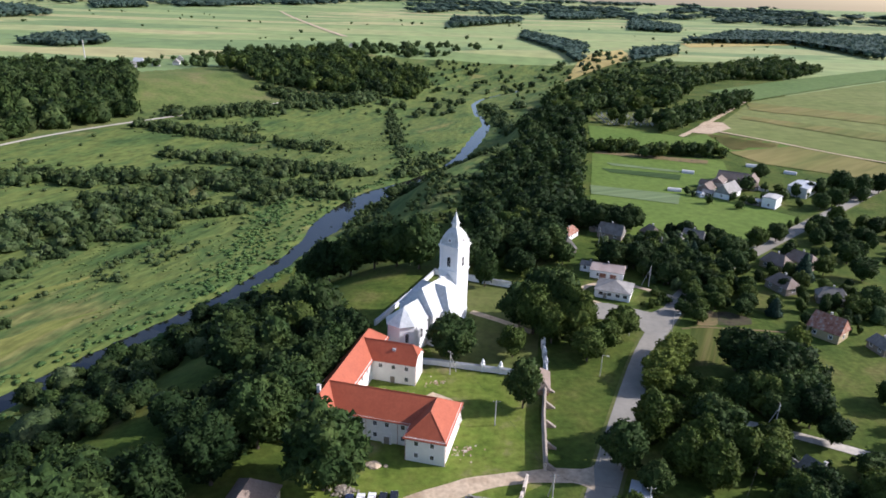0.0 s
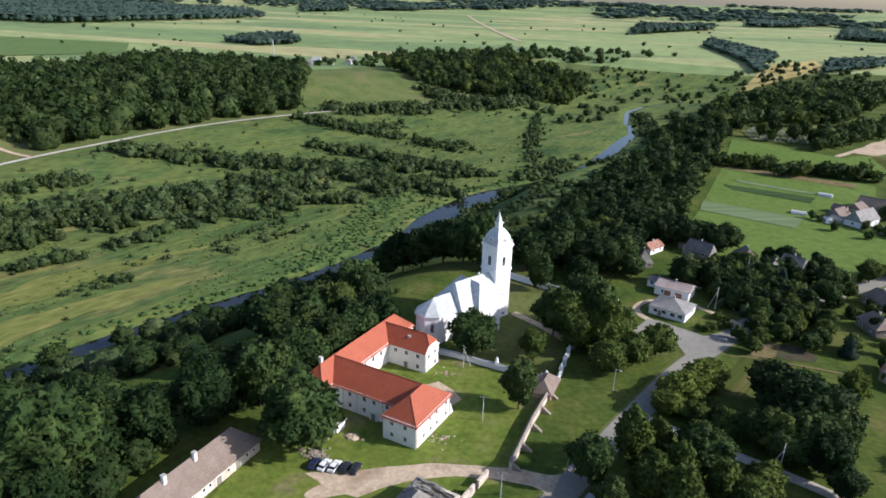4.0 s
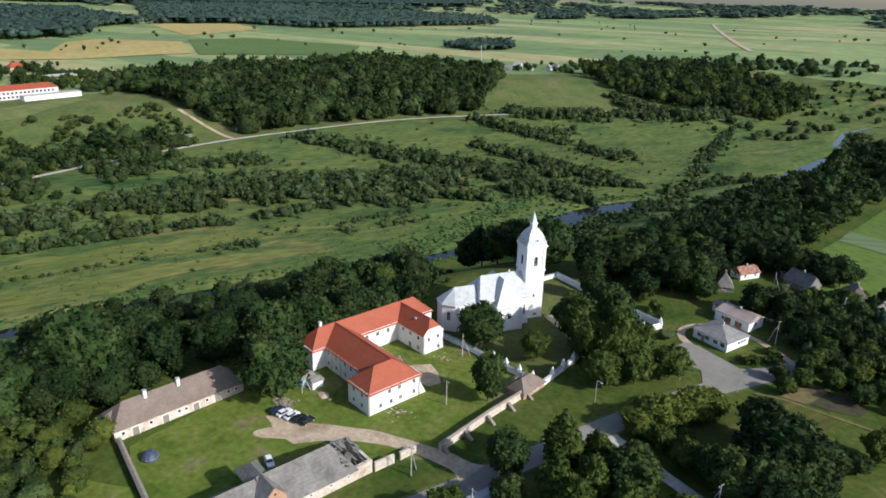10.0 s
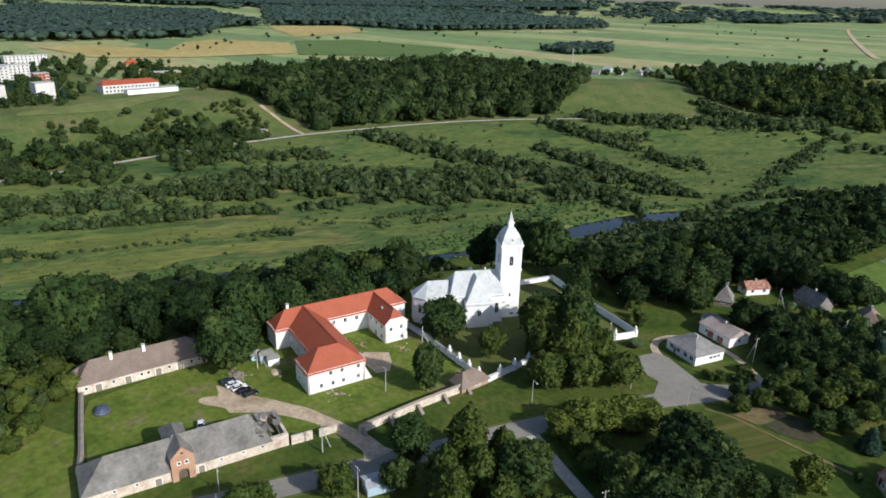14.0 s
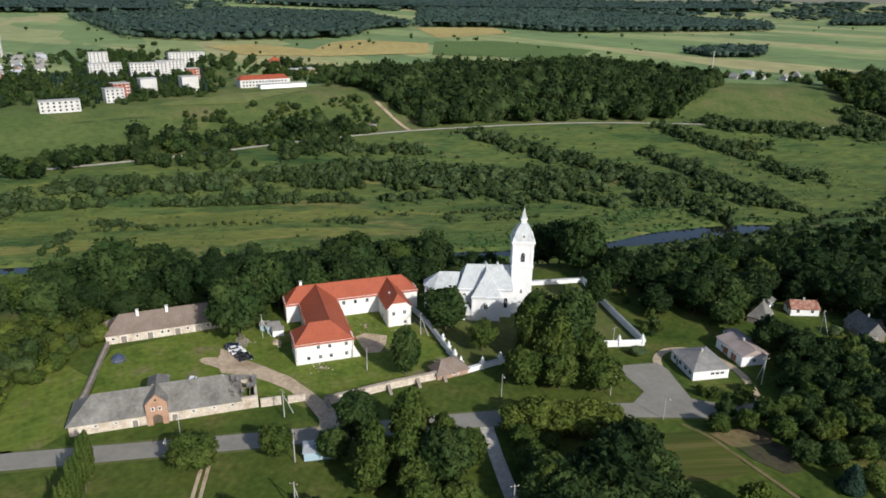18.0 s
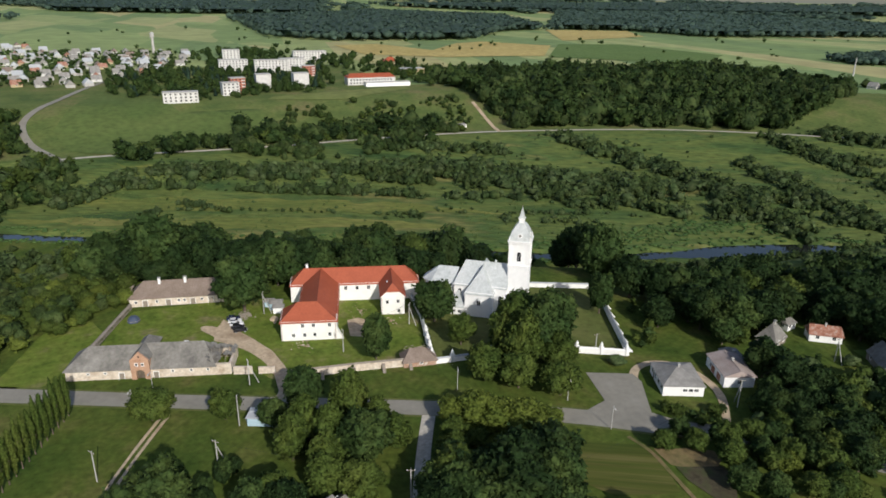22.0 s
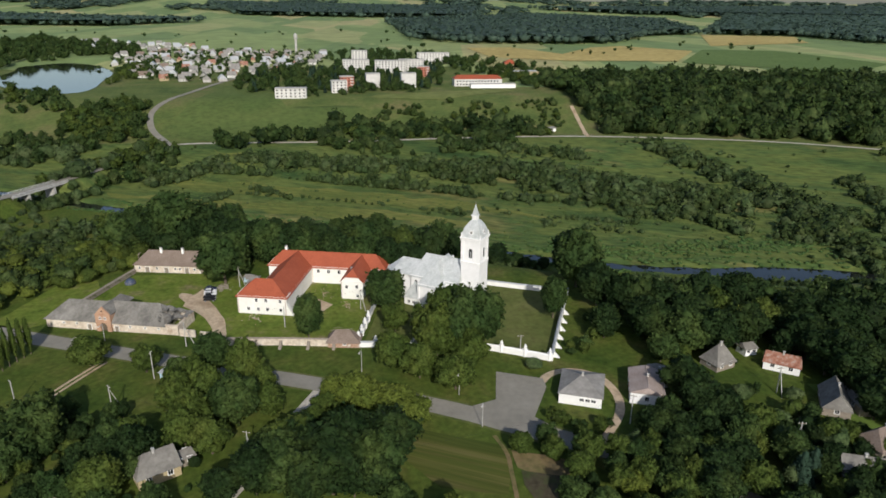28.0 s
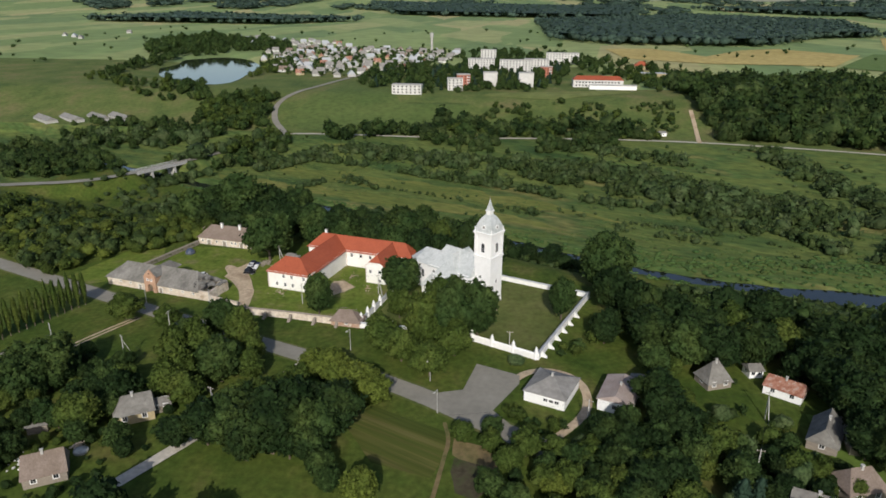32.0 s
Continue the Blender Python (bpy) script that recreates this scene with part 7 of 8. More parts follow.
MODELS = []
for k, (wm, rm, lx, ly, ev, rd) in enumerate(((M_CONCRETE, M_SLATE, 8.6, 10.5, 3.2, 7.4), (M_PANEL, M_BROWNROOF, 8.4, 11, 3.2, 7.2), (M_PANEL, M_SLATE, 8.0, 10.5, 3.2, 7.2), (M_YELLOW, M_RUST, 8.0, 10, 3.0, 7.0), (M_CONCRETE, M_TIN, 9.0, 11.5, 3.4, 7.6))):
    lab = ("white house with a grey gable roof", "pale house with a brown gable roof", "white house with a light sheet roof", "pale yellow house with a red roof", "pale house with a light sheet roof")[k]
    MODELS.append((wm, rm, lx, ly, ev, rd, lab))
protos = {}
rng = random.Random(21)


def town_house(x, y):
    k = rng.choice((0, 0, 0, 1, 2, 2, 2, 4, 4, 4, 0, 3))
    wm, rm, lx, ly, ev, rd, lab = MODELS[k]
    turn = rng.choice((12, 15, 100, 104)) + rng.uniform(-6, 6)
    if k not in protos:
        protos[k] = house("town_house", lab, x, y, turn, lx, ly, ev, rd, wm, rm, 0.05, 0.05, (1, 0), 0, group="houses of the town")
    else:
        copy_thing(protos[k], pose(x, y, ground_z(x, y) + 0.1, 0, 0, turn))


for poly, step in (([(-610, -60), (-600, 20), (-760, 120), (-850, 150), (-940, 140), (-1000, -60), (-960, -190), (-760, -150), (-640, -80)], 30), ([(-960, -190), (-1000, -60), (-1120, -120), (-1260, -340), (-1180, -400), (-1000, -250)], 34)):
    xs, ys = [p[0] for p in poly], [p[1] for p in poly]
    for gx in np.arange(min(xs), max(xs), step):
        for gy in np.arange(min(ys), max(ys), step * 0.8):
            x, y = gx + rng.uniform(-8, 8), gy + rng.uniform(-7, 7)
            if inside(np.array(x), np.array(y), poly) and lake_reach(x, y) > 1.25:
                town_house(x, y)
for x, y in ((-397, 821), (-371, 857), (-352, 884), (-335, 908), (-346, 952), (-380, 900), (-312, 1067), (-192, 1181), (-1240, -747), (-1158, -660), (-1200, -700), (-1370, -672), (-150, 1240)):
    town_house(x, y)
for x, y in ((-372, -212), (-378, -190), (-383, -166), (-385, -146)):
    house("cattle_shed", "long low farm shed with a pale roof", x, y, -38, 10, 34, 2.6, 5.2, M_CONCRETE, M_SLATE, 0.05, 0.05, (0, 0), 0, group="cattle sheds")
house("brick_store", "low red brick store by the road", -393, -56, 20, 8, 16, 3.0, 4.4, M_BRICK, M_RUST, 0.05, 0.05, (0, 0), 0)
stand("town_trees", "garden trees between the houses of the town", [(-610, -60), (-600, 20), (-760, 120), (-850, 150), (-960, 150), (-1010, -60), (-980, -190), (-760, -150), (-640, -80)], 16, (5, 10), ["linden"], 61, VERY_FAR)
stand("town_trees", "belt of trees between the houses and the flats", [(-500, 52), (-505, 92), (-545, 120), (-610, 140), (-690, 150), (-740, 130), (-640, 40), (-560, 48)], 13, (8, 14), ["linden", "linden", "spruce"], 65)
stand("town_trees", "trees among the blocks of flats", [(-490, 90), (-500, 240), (-560, 270), (-680, 290), (-760, 300), (-740, 160), (-600, 130)], 13, (7, 12), ["linden", "linden", "spruce"], 62)
stand("town_trees", "dark trees behind the flats and the school", [(-720, 150), (-740, 300), (-660, 330), (-600, 372), (-640, 440), (-760, 420), (-840, 330), (-840, 150)], 20, (8, 14), ["linden"], 66)
stand("town_trees", "shrubs in front of the flats", [(-486, 96), (-492, 150), (-530, 200), (-530, 250), (-500, 190), (-470, 130)], 13, (4, 8), ["linden", "alder"], 67)
stand("town_trees", "dark trees behind the town", [(-820, 150), (-860, 330), (-900, 340), (-980, 160), (-940, 140)], 22, (8, 14), ["linden"], 63)
stand("town_trees", "trees between the village and the far fields", [(-400, 830), (-330, 1080), (-180, 1250), (60, 1340), (80, 1200), (-100, 1130), (-230, 1020), (-300, 860)], 15, (7, 13), ["linden", "alder"], 64, None, 1.2, 0.36)

# ---- village trees ----
NEAR = (
    ("linden", -22, 121.2, 20, 17), ("linden", -66, 93, 22, 20), ("linden", 7, 179, 14.5, 12.5), ("linden", 25, 154, 14, 8), ("maple", 25, 181, 10, 7), ("linden", 20, 234, 15, 8), ("linden", -5, 250, 21, 15),
    ("linden", -14, 253, 18, 14), ("oak", -23, 255, 18, 14), ("linden", -33, 258, 18, 15), ("oak", -42, 260, 18, 14), ("linden", -50, 262, 15, 12), ("maple", 33, 196, 18, 12), ("linden", 41, 200, 20, 14), ("linden", 37, 207, 18, 12), ("maple", 45, 192, 17, 11), ("maple", 47, 179, 11, 9.5), ("linden", 29, 199, 16, 11), ("maple", 49, 201, 11, 9), ("maple", 38, 190, 14, 10))
for kind, x, y, h, w in NEAR:
    tree(kind, x, y, h, w)
NEAR = (
    ("maple", 54, 186, 10, 9), ("maple", 61, 195, 10, 10), ("willow", 52, 219, 2.6, 5), ("maple", 36, 93, 8.5, 9.5), ("maple", 42, 110, 8, 7), ("ash", 66, 168, 9, 10), ("ash", 73, 178, 8.5, 10), ("ash", 70, 172, 8, 9), ("ash", 63.5, 163.5, 7, 8), ("ash", 76, 182, 7.5, 8), ("linden", 45, 129, 12, 9),
    ("aspen", 54, 139, 15, 8), ("aspen", 58, 127, 13, 7), ("aspen", 64, 123, 13, 7.5), ("linden", 50, 121, 8, 7), ("aspen", 64, 132, 13, 7), ("linden", 70, 139, 13, 11), ("aspen", 60, 144, 10, 6), ("aspen", 68, 147, 9.5, 6), ("aspen", 73, 129, 12, 7))
for kind, x, y, h, w in NEAR:
    tree(kind, x, y, h, w)
NEAR = (
    ("oak", 92, 166, 15, 13), ("oak", 99, 163, 15, 14), ("linden", 99, 154, 13, 11), ("oak", 90, 175, 13, 12), ("linden", 98, 172, 13, 11), 
    ("maple", 88, 153, 11, 10), ("linden", 94, 152, 12, 10), ("maple", 78, 128, 10, 8), ("maple", 82, 135, 9, 8), ("linden", 76, 95, 14, 12), ("linden", 83, 91, 14, 13), ("maple", 96, 115, 11, 9), ("oak", 84, 118, 10, 8))
for kind, x, y, h, w in NEAR:
    tree(kind, x, y, h, w)
NEAR = (
    ("oak", 12, 252, 16, 13), ("oak", 21, 258, 15, 12), ("oak", 28, 266, 15, 13), ("oak", 37, 271, 14, 12), ("maple", 33, 283, 13, 11), ("oak", 26, 296, 15, 13), ("maple", 40, 296, 12, 10), ("oak", 42, 307, 14, 13), ("oak", 51, 315, 15, 14),
    ("maple", 30, 250, 6, 6), ("oak", 72.5, 254, 11, 10.5), ("maple", 45, 266, 8, 7), ("ash", 44, 284, 12, 10), ("oak", 36, 258, 13, 11), ("oak", 47, 277, 12, 10), ("oak", 62, 306, 13, 12), ("oak", 71, 308, 12, 11), ("oak", 85, 302, 11, 10))
for kind, x, y, h, w in NEAR:
    tree(kind, x, y, h, w)
NEAR = (
    ("maple", 96, 235, 7, 6), ("maple", 99, 240, 7, 7), ("linden", 93, 220, 6, 5), ("linden", 87, 213, 5, 5), ("linden", 101, 225, 6, 5), ("maple", 117, 232, 7, 6), ("spruce", 119, 213, 7, 4.5), ("oak", 81, 254, 11, 9), ("oak", 86, 258, 10, 9), ("maple", 91, 264, 9, 8),
    ("maple", 100, 249, 8, 7), ("linden", 102, 266, 9, 8), ("maple", 97, 279, 8, 7), ("spruce", 108.3, 264.1, 9, 4.5), ("ash", 113.5, 186.5, 8.5, 7), ("linden", 105.5, 176, 6, 6), ("linden", 110, 179, 5.5, 5), ("oak", 100.5, 171.5, 7, 6), ("linden", 101, 127, 7, 6), ("oak", 99.5, 140, 8, 7), ("linden", 89, 118.5, 7, 6), ("oak", 80, 112, 8, 7), ("linden", 196, 399, 9, 9), ("linden", 202.6, 341, 9, 8), ("linden", 231, 374, 12, 9), ("linden", 237, 366, 11, 9), ("linden", 183, 307, 8, 8), ("oak", 95.6, 308.6, 7, 8.5), ("maple", 82.4, 310.4, 8, 6),
    ("maple", 186, 560, 12, 8), ("linden", 166, 556, 13, 9), ("maple", 145, 560, 12, 8), ("oak", 156, 575, 12, 9), ("linden", 176, 572, 13, 9), ("maple", 150, 548, 9, 6), ("linden", 178, 551, 11, 7), ("linden", 195, 548, 13, 10), ("spruce", 106.5, 268.2, 8, 4.2), ("ash", 107, 226.5, 5.5, 5), ("maple", 110, 253, 8, 7), ("maple", 107, 241, 8, 7), ("oak", 88, 298, 10, 9), ("willow", 74, 270, 4, 5), ("willow", 76, 284, 3, 4), ("maple", 70, 262, 5, 5))
for kind, x, y, h, w in NEAR:
    tree(kind, x, y, h, w)
NEAR = (
    ("linden", 82, 307, 11, 9), ("linden", 93, 302, 12, 10), ("oak", 112, 243, 9, 8), ("linden", 122, 255, 9, 9), ("linden", 125, 268, 10, 9), ("maple", 144, 283, 9, 8), ("linden", 156, 291, 9, 8), ("spruce", 145, 245, 12, 6), ("maple", 157, 252, 8, 7),
    ("linden", 174, 265, 9, 8), ("linden", 170, 247, 10, 9), ("linden", 154, 216, 10, 9), ("maple", 148, 214, 8, 8), ("linden", 191, 301, 9, 8), ("linden", 179, 292, 8, 8), ("linden", 230, 376, 12, 10), ("linden", 238, 366, 12, 10), ("linden", 213, 345, 11, 9))
for kind, x, y, h, w in NEAR:
    tree(kind, x, y, h, w, group="garden trees")


NEAR = (
    ("maple", 90, 206, 5.5, 5), ("maple", 93, 213, 5.5, 5), ("maple", 94, 221, 6.5, 6), ("maple", 95, 228, 6, 6), ("maple", 100, 217, 6.5, 6), ("linden", 97, 231, 6, 6), ("maple", 105, 225, 6, 5.5), ("maple", 105, 229.5, 7, 5.5), ("linden", 108, 213, 6, 6),
    ("linden", 112, 218, 6, 6), ("maple", 111, 235, 7, 6.5), ("linden", 112, 243, 8, 8), ("oak", 97, 241, 8, 8), ("oak", 105, 237, 7, 7), ("oak", 106, 245, 9, 8), ("linden", 97, 235, 6, 6), ("oak", 104, 252, 9, 9), ("maple", 115, 226, 6, 6))
for kind, x, y, h, w in NEAR:
    tree(kind, x, y, h, w, group="garden trees")


NEAR = (
    ("linden", -33, 150, 15, 12), ("oak", -31, 161, 16, 12), ("linden", -27, 171, 15, 11), ("oak", -24, 181, 14, 11), ("linden", -36, 139, 16, 12), ("oak", 14, 262, 11, 9), ("oak", 42, 258, 14, 12), ("linden", 49, 266, 14, 12), ("oak", 33, 247, 10, 9), ("maple", 55, 262, 6, 5), ("oak", 66, 300, 13, 12))
for kind, x, y, h, w in NEAR:
    tree(kind, x, y, h, w)


NEAR = (
    ("oak", -47, 122, 16, 13), ("linden", -40, 135, 17, 13), ("oak", -36.5, 146, 17, 13), ("oak", -53, 131, 14, 12), ("oak", -57, 113, 15, 13), ("oak", -66, 108, 15, 13), ("linden", -74, 116, 13, 12), ("oak", -62, 100, 14, 12), ("oak", -78, 104, 14, 13), ("oak", -60, 86, 13, 12),
    ("oak", 50, 275, 14, 12), ("oak", 46, 286, 14, 12), ("oak", 57, 300, 13, 12), ("oak", 73, 301, 14, 12), ("oak", 36, 246, 9, 8), ("linden", 53, 257, 9, 8))
for kind, x, y, h, w in NEAR:
    tree(kind, x, y, h, w)


NEAR = (
    ("maple", 70, 160.5, 6, 6), ("maple", 77, 157.5, 7, 7), ("linden", 83, 155, 9, 8), ("linden", 90, 149, 10, 9), ("oak", 96, 149, 10, 9), ("maple", 74, 165, 5, 5))
for kind, x, y, h, w in NEAR:
    tree(kind, x, y, h, w)


COTTAGES = ((93, 128, 8.5), (114, 119, 9.0), (104, 119, 4.0))
LANE = [(58, 158), (72, 152), (92, 144), (105, 137), (125, 126)]


def free(x, y):
    """Away from the lane and from the cottage plots."""
    return abs(float(side(np.array([x]), np.array([y]), LANE[::-1])[0])) > 5.0 and all(math.hypot(x - a, y - b) > r for a, b, r in COTTAGES)


def copse(poly, spacing, heights, kinds, seed, group="garden trees"):
    r = random.Random(seed)
    xs, ys = [p[0] for p in poly], [p[1] for p in poly]
    for gx in np.arange(min(xs), max(xs), spacing):
        for gy in np.arange(min(ys), max(ys), spacing):
            x, y = gx + r.uniform(-0.45, 0.45) * spacing, gy + r.uniform(-0.45, 0.45) * spacing
            if inside(np.array(x), np.array(y), poly) and free(x, y):
                tree(r.choice(kinds), x, y, r.uniform(*heights), None, seed, group)


for k, (x, y, h) in enumerate(((230, 366, 12), (241, 371, 11), (252, 372, 12), (212, 347, 10), (198, 318, 9), (181, 283, 8), (172, 287, 8), (176, 300, 7), (208, 303, 9), (183, 272, 8), (131, 262, 7), (150, 268, 8), (108, 233, 6), (118, 232, 6))):
    tree(("linden", "maple", "oak")[k % 3], x, y, h, None, 300 + k, "garden trees")
stand("garden_trees", "leafy trees between the farm buildings", [(136, 352), (140, 372), (156, 390), (176, 386), (200, 376), (210, 362), (196, 346), (170, 334), (150, 338)], 12.5, (4, 8), ["linden", "maple"], 96, FAR)
stand("garden_trees", "leafy trees crowding the village gardens", [(115, 205), (122, 230), (138, 250), (165, 245), (180, 225), (160, 200), (135, 205)], 9.5, (4, 8), ["oak", "maple", "linden"], 71, MID, 0.85)
stand("garden_trees", "leafy trees crowding the village gardens", [(150, 275), (200, 320), (230, 320), (200, 260), (170, 255)], 10.5, (4, 8), ["maple", "linden"], 72, MID, 0.85)
copse([(84, 238), (92, 285), (110, 290), (118, 262), (106, 232)], 7.5, (3, 7), ["oak", "linden", "willow"], 73)
stand("garden_trees", "leafy trees crowding the village gardens", [(112, 296), (130, 296), (136, 268), (118, 262)], 8.0, (4, 8), ["oak", "linden"], 74, MID, 0.85)
copse([(70, 84), (64, 104), (74, 116), (92, 108), (112, 98), (120, 84), (96, 72)], 8.5, (4, 8), ["linden", "oak", "maple"], 75)
copse([(62, 112), (58, 119), (84, 118), (84, 110)], 7.5, (6, 10), ["maple", "linden"], 76)
stand("garden_trees", "leafy trees crowding the village gardens", [(121, 124), (140, 140), (128, 168), (119, 150)], 9.5, (6, 11), ["oak", "linden"], 77, MID, 0.85)
stand("garden_trees", "leafy trees crowding the village gardens", [(205, 350), (196, 372), (220, 400), (250, 392), (232, 352)], 11, (6, 10), ["linden"], 78, MID, 0.85)
copse([(87, 147), (87, 172), (94, 177), (102, 177), (104, 166), (101, 147), (92, 143)], 6.4, (9, 13), ["oak", "oak", "linden"], 81, "village trees")
copse([(84, 232), (96, 226), (112, 240), (118, 262), (112, 292), (96, 300), (86, 286), (92, 262)], 7.2, (3, 7), ["oak", "linden", "maple", "willow"], 82)
stand("garden_trees", "leafy trees crowding the village gardens", [(44, 250), (40, 268), (48, 300), (58, 306), (54, 282), (50, 262)], 7.5, (7, 11), ["oak", "linden"], 83, MID, 0.85)
copse([(66, 88), (60, 100), (66, 118), (80, 122), (100, 136), (116, 128), (122, 100), (108, 84)], 7.2, (4, 8), ["linden", "oak", "oak"], 84)
stand("garden_shrubs", "dark shrubs and fruit bushes round the cottages", [(72, 96), (118, 94), (126, 118), (118, 129), (100, 136), (84, 134), (70, 120)], 4.2, (1.2, 3.4), ["oak", "linden", "maple"], 97, MID, 1.1, 0.12, (0.62, 1.15), lambda x, y: math.hypot(x - 89, y - 125) > 6.5 and math.hypot(x - 111.5, y - 116.5) > 6.8 and math.hypot(x - 96, y - 104) > 4.5 and math.hypot(x - 103, y - 119) > 3 and abs(float(side(np.array([x]), np.array([y]), LANE[::-1])[0])) > 3.5)
copse([(86, 232), (82, 246), (80, 262), (92, 264), (104, 252), (106, 240), (96, 230)], 6.6, (6, 10), ["oak", "oak", "linden"], 91)
stand("garden_trees", "leafy trees crowding the village gardens", [(18, 262), (24, 285), (20, 312), (40, 334), (62, 320), (48, 300), (40, 285), (46, 270), (30, 256), (12, 246)], 9.0, (11, 16), ["oak", "oak", "linden"], 92, MID, 0.85)
stand("garden_trees", "leafy trees crowding the village gardens", [(64, 296), (62, 306), (78, 312), (92, 306), (76, 300)], 8.0, (11, 14), ["oak"], 93, MID, 0.85)
copse([(96, 206), (96, 222), (106, 232), (118, 244), (126, 240), (114, 220), (106, 206)], 8.8, (3, 6), ["maple", "oak", "linden"], 94)
stand("garden_trees", "leafy trees crowding the village gardens", [(90, 268), (98, 290), (108, 300), (124, 300), (130, 284), (112, 268)], 6.8, (4, 9), ["oak", "linden", "maple"], 95, MID, 0.85)
copse([(72, 252), (82, 256), (84, 268), (76, 262)], 6.5, (5, 8), ["linden", "maple"], 85)
stand("garden_trees", "leafy trees crowding the village gardens", [(120, 196), (118, 214), (136, 226), (160, 232), (170, 210), (150, 192)], 7.5, (3, 7), ["maple", "linden", "willow"], 86, MID, 0.85)
stand("garden_trees", "leafy trees crowding the village gardens", [(112, 226), (118, 246), (134, 262), (140, 250), (126, 232)], 7.0, (4, 7), ["oak", "maple"], 87, MID, 0.85)
for k in range(15):
    x, y = 26.5 + k * 2.5, 73.2 - 0.87 * k
    tree("poplar", x, y, 12.5 + (k % 3) * 0.8, 1.7, k, "poplar row")
for k in range(9):
    tree("poplar", 128 + k * 6.2, 271 + k * 5.6, 4.5, 2.2, k, "hedge trees")


stand("garden_shrubs", "dark garden shrubs between the cottages", [(76, 262), (70, 276), (74, 288), (84, 288), (96, 272), (90, 262)], 6.0, (1.6, 4.2), ["linden", "maple", "alder"], 134, None, 1.1, 0.25)
stand("garden_shrubs", "dark fruit trees and shrubs in cottage gardens", [(80, 264), (84, 284), (96, 300), (116, 302), (134, 290), (128, 270), (112, 262), (96, 256)], 7.0, (2.5, 5.5), ["oak", "linden", "maple"], 141, MID, 0.95, 0.2)
stand("garden_shrubs", "garden shrubs along the cottage fences", [(60, 262), (54, 268), (48, 276), (52, 282), (62, 276), (70, 266)], 6.0, (1.5, 3.5), ["maple", "alder"], 135, None, 1.1, 0.3)
bushes("bank_willows", "willow bushes on the banks under the bridge", [(-196, -42), (-206, -34), (-214, -36), (-226, -34), (-236, -26)], 9, 3.5, (3, 6), ["willow", "alder"], 136)
bushes("bank_willows", "willow bushes along the water below the bridge", [(-196, -18), (-203, -10), (-214, -4), (-228, -2)], 9, 3.0, (5, 8), ["willow", "alder"], 137)
bushes("shop_hedge", "low bright hedge round the shop lawn", [(77, 217), (81, 220), (85, 224), (84, 229)], 3.6, 1.5, (1.6, 3.4), ["maple", "linden"], 131)
bushes("road_hedge", "bushes along the village road", [(93, 222), (100, 231), (112, 243), (124, 255)], 4.0, 3.2, (2.0, 4.5), ["maple", "ash", "linden"], 132)
bushes("wall_shrubs", "shrubs outside the churchyard wall", [(49, 232), (40, 240), (30, 246), (18, 250)], 5, 3.4, (2.5, 5), ["maple", "linden"], 133)


# ---- poles, lamps, cars and other small things ----
def pole(x, y, h=8.0, turn=0.0, strut=False):
    e = thing("utility_pole", "grey concrete utility pole with a crossarm" if not strut else "braced grey utility pole with a leaning strut", "utility pole", pose(x, y, ground_z(x, y), 0, 0, turn), "utility poles")
    piece("post", shared(("post", h), lambda: Geo().lathe(0, 0, [(0.17, -0.8), (0.11, h)], 6).mesh("post", M_CONCRETE)), e)
    arm = piece("crossarm", shared("crossarm", lambda: Geo().box(-0.06, 0.06, -0.9, 0.9, 0, 0.12).mesh("crossarm", M_WOOD)), e, pose(0, 0, h - 0.5))
    for s in (-0.8, 0, 0.8):
        piece("insulator", shared("insulator", lambda: Geo().lathe(0, 0, [(0.05, 0.12), (0.07, 0.2), (0.04, 0.3)], 6).mesh("insulator", M_PLASTER)), arm, pose(0, s, 0))
    if strut:
        piece("strut", shared(("strut", h), lambda: Geo().poly((0.1, -0.1, h * 0.8), (0.1, 0.1, h * 0.8), (2.6, 0.1, -0.3), (2.6, -0.1, -0.3)).poly((0.25, 0.1, h * 0.8), (0.25, -0.1, h * 0.8), (2.8, -0.1, -0.3), (2.8, 0.1, -0.3)).poly((0.1, 0.1, h * 0.8), (0.25, 0.1, h * 0.8), (2.8, 0.1, -0.3), (2.6, 0.1, -0.3)).poly((0.25, -0.1, h * 0.8), (0.1, -0.1, h * 0.8), (2.6, -0.1, -0.3), (2.8, -0.1, -0.3)).mesh("strut", M_CONCRETE)), e)
    return e


for x, y, h, s in ((17, 146, 7.5, 0), (6, 170.5, 7.5, 1), (27, 117.5, 8.0, 1), (46, 113, 8.5, 0), (57, 82, 8.0, 0), (62, 107, 8.0, 1), (82, 236, 8.5, 1), (73, 281, 8.0, 1), (97, 271, 8.0, 1), (87, 144, 9.0, 1), (-17.5, 127, 8.0, 1), (44, 217, 6.5, 0), (96, 175, 8.0, 0)):
    pole(x, y, h, (x * 37) % 180, bool(s))


def wire(a, b, sag=0.8):
    pts = [Vector(a).lerp(Vector(b), k / 10) - Vector((0, 0, sag * 4 * (k / 10) * (1 - k / 10))) for k in range(11)]
    g = Geo()
    for c in pts:
        g.v += [(c.x + 0.025, c.y, c.z), (c.x - 0.0125, c.y + 0.02, c.z), (c.x - 0.0125, c.y - 0.02, c.z)]
    for k in range(10):
        g.f += [(3 * k + i, 3 * k + (i + 1) % 3, 3 * k + 3 + (i + 1) % 3, 3 * k + 3 + i) for i in range(3)]
    tagged(new("power_cable", g.mesh("power_cable", M_RUBBER)), "thin dark power cable slung between poles", "cable", "power cables")


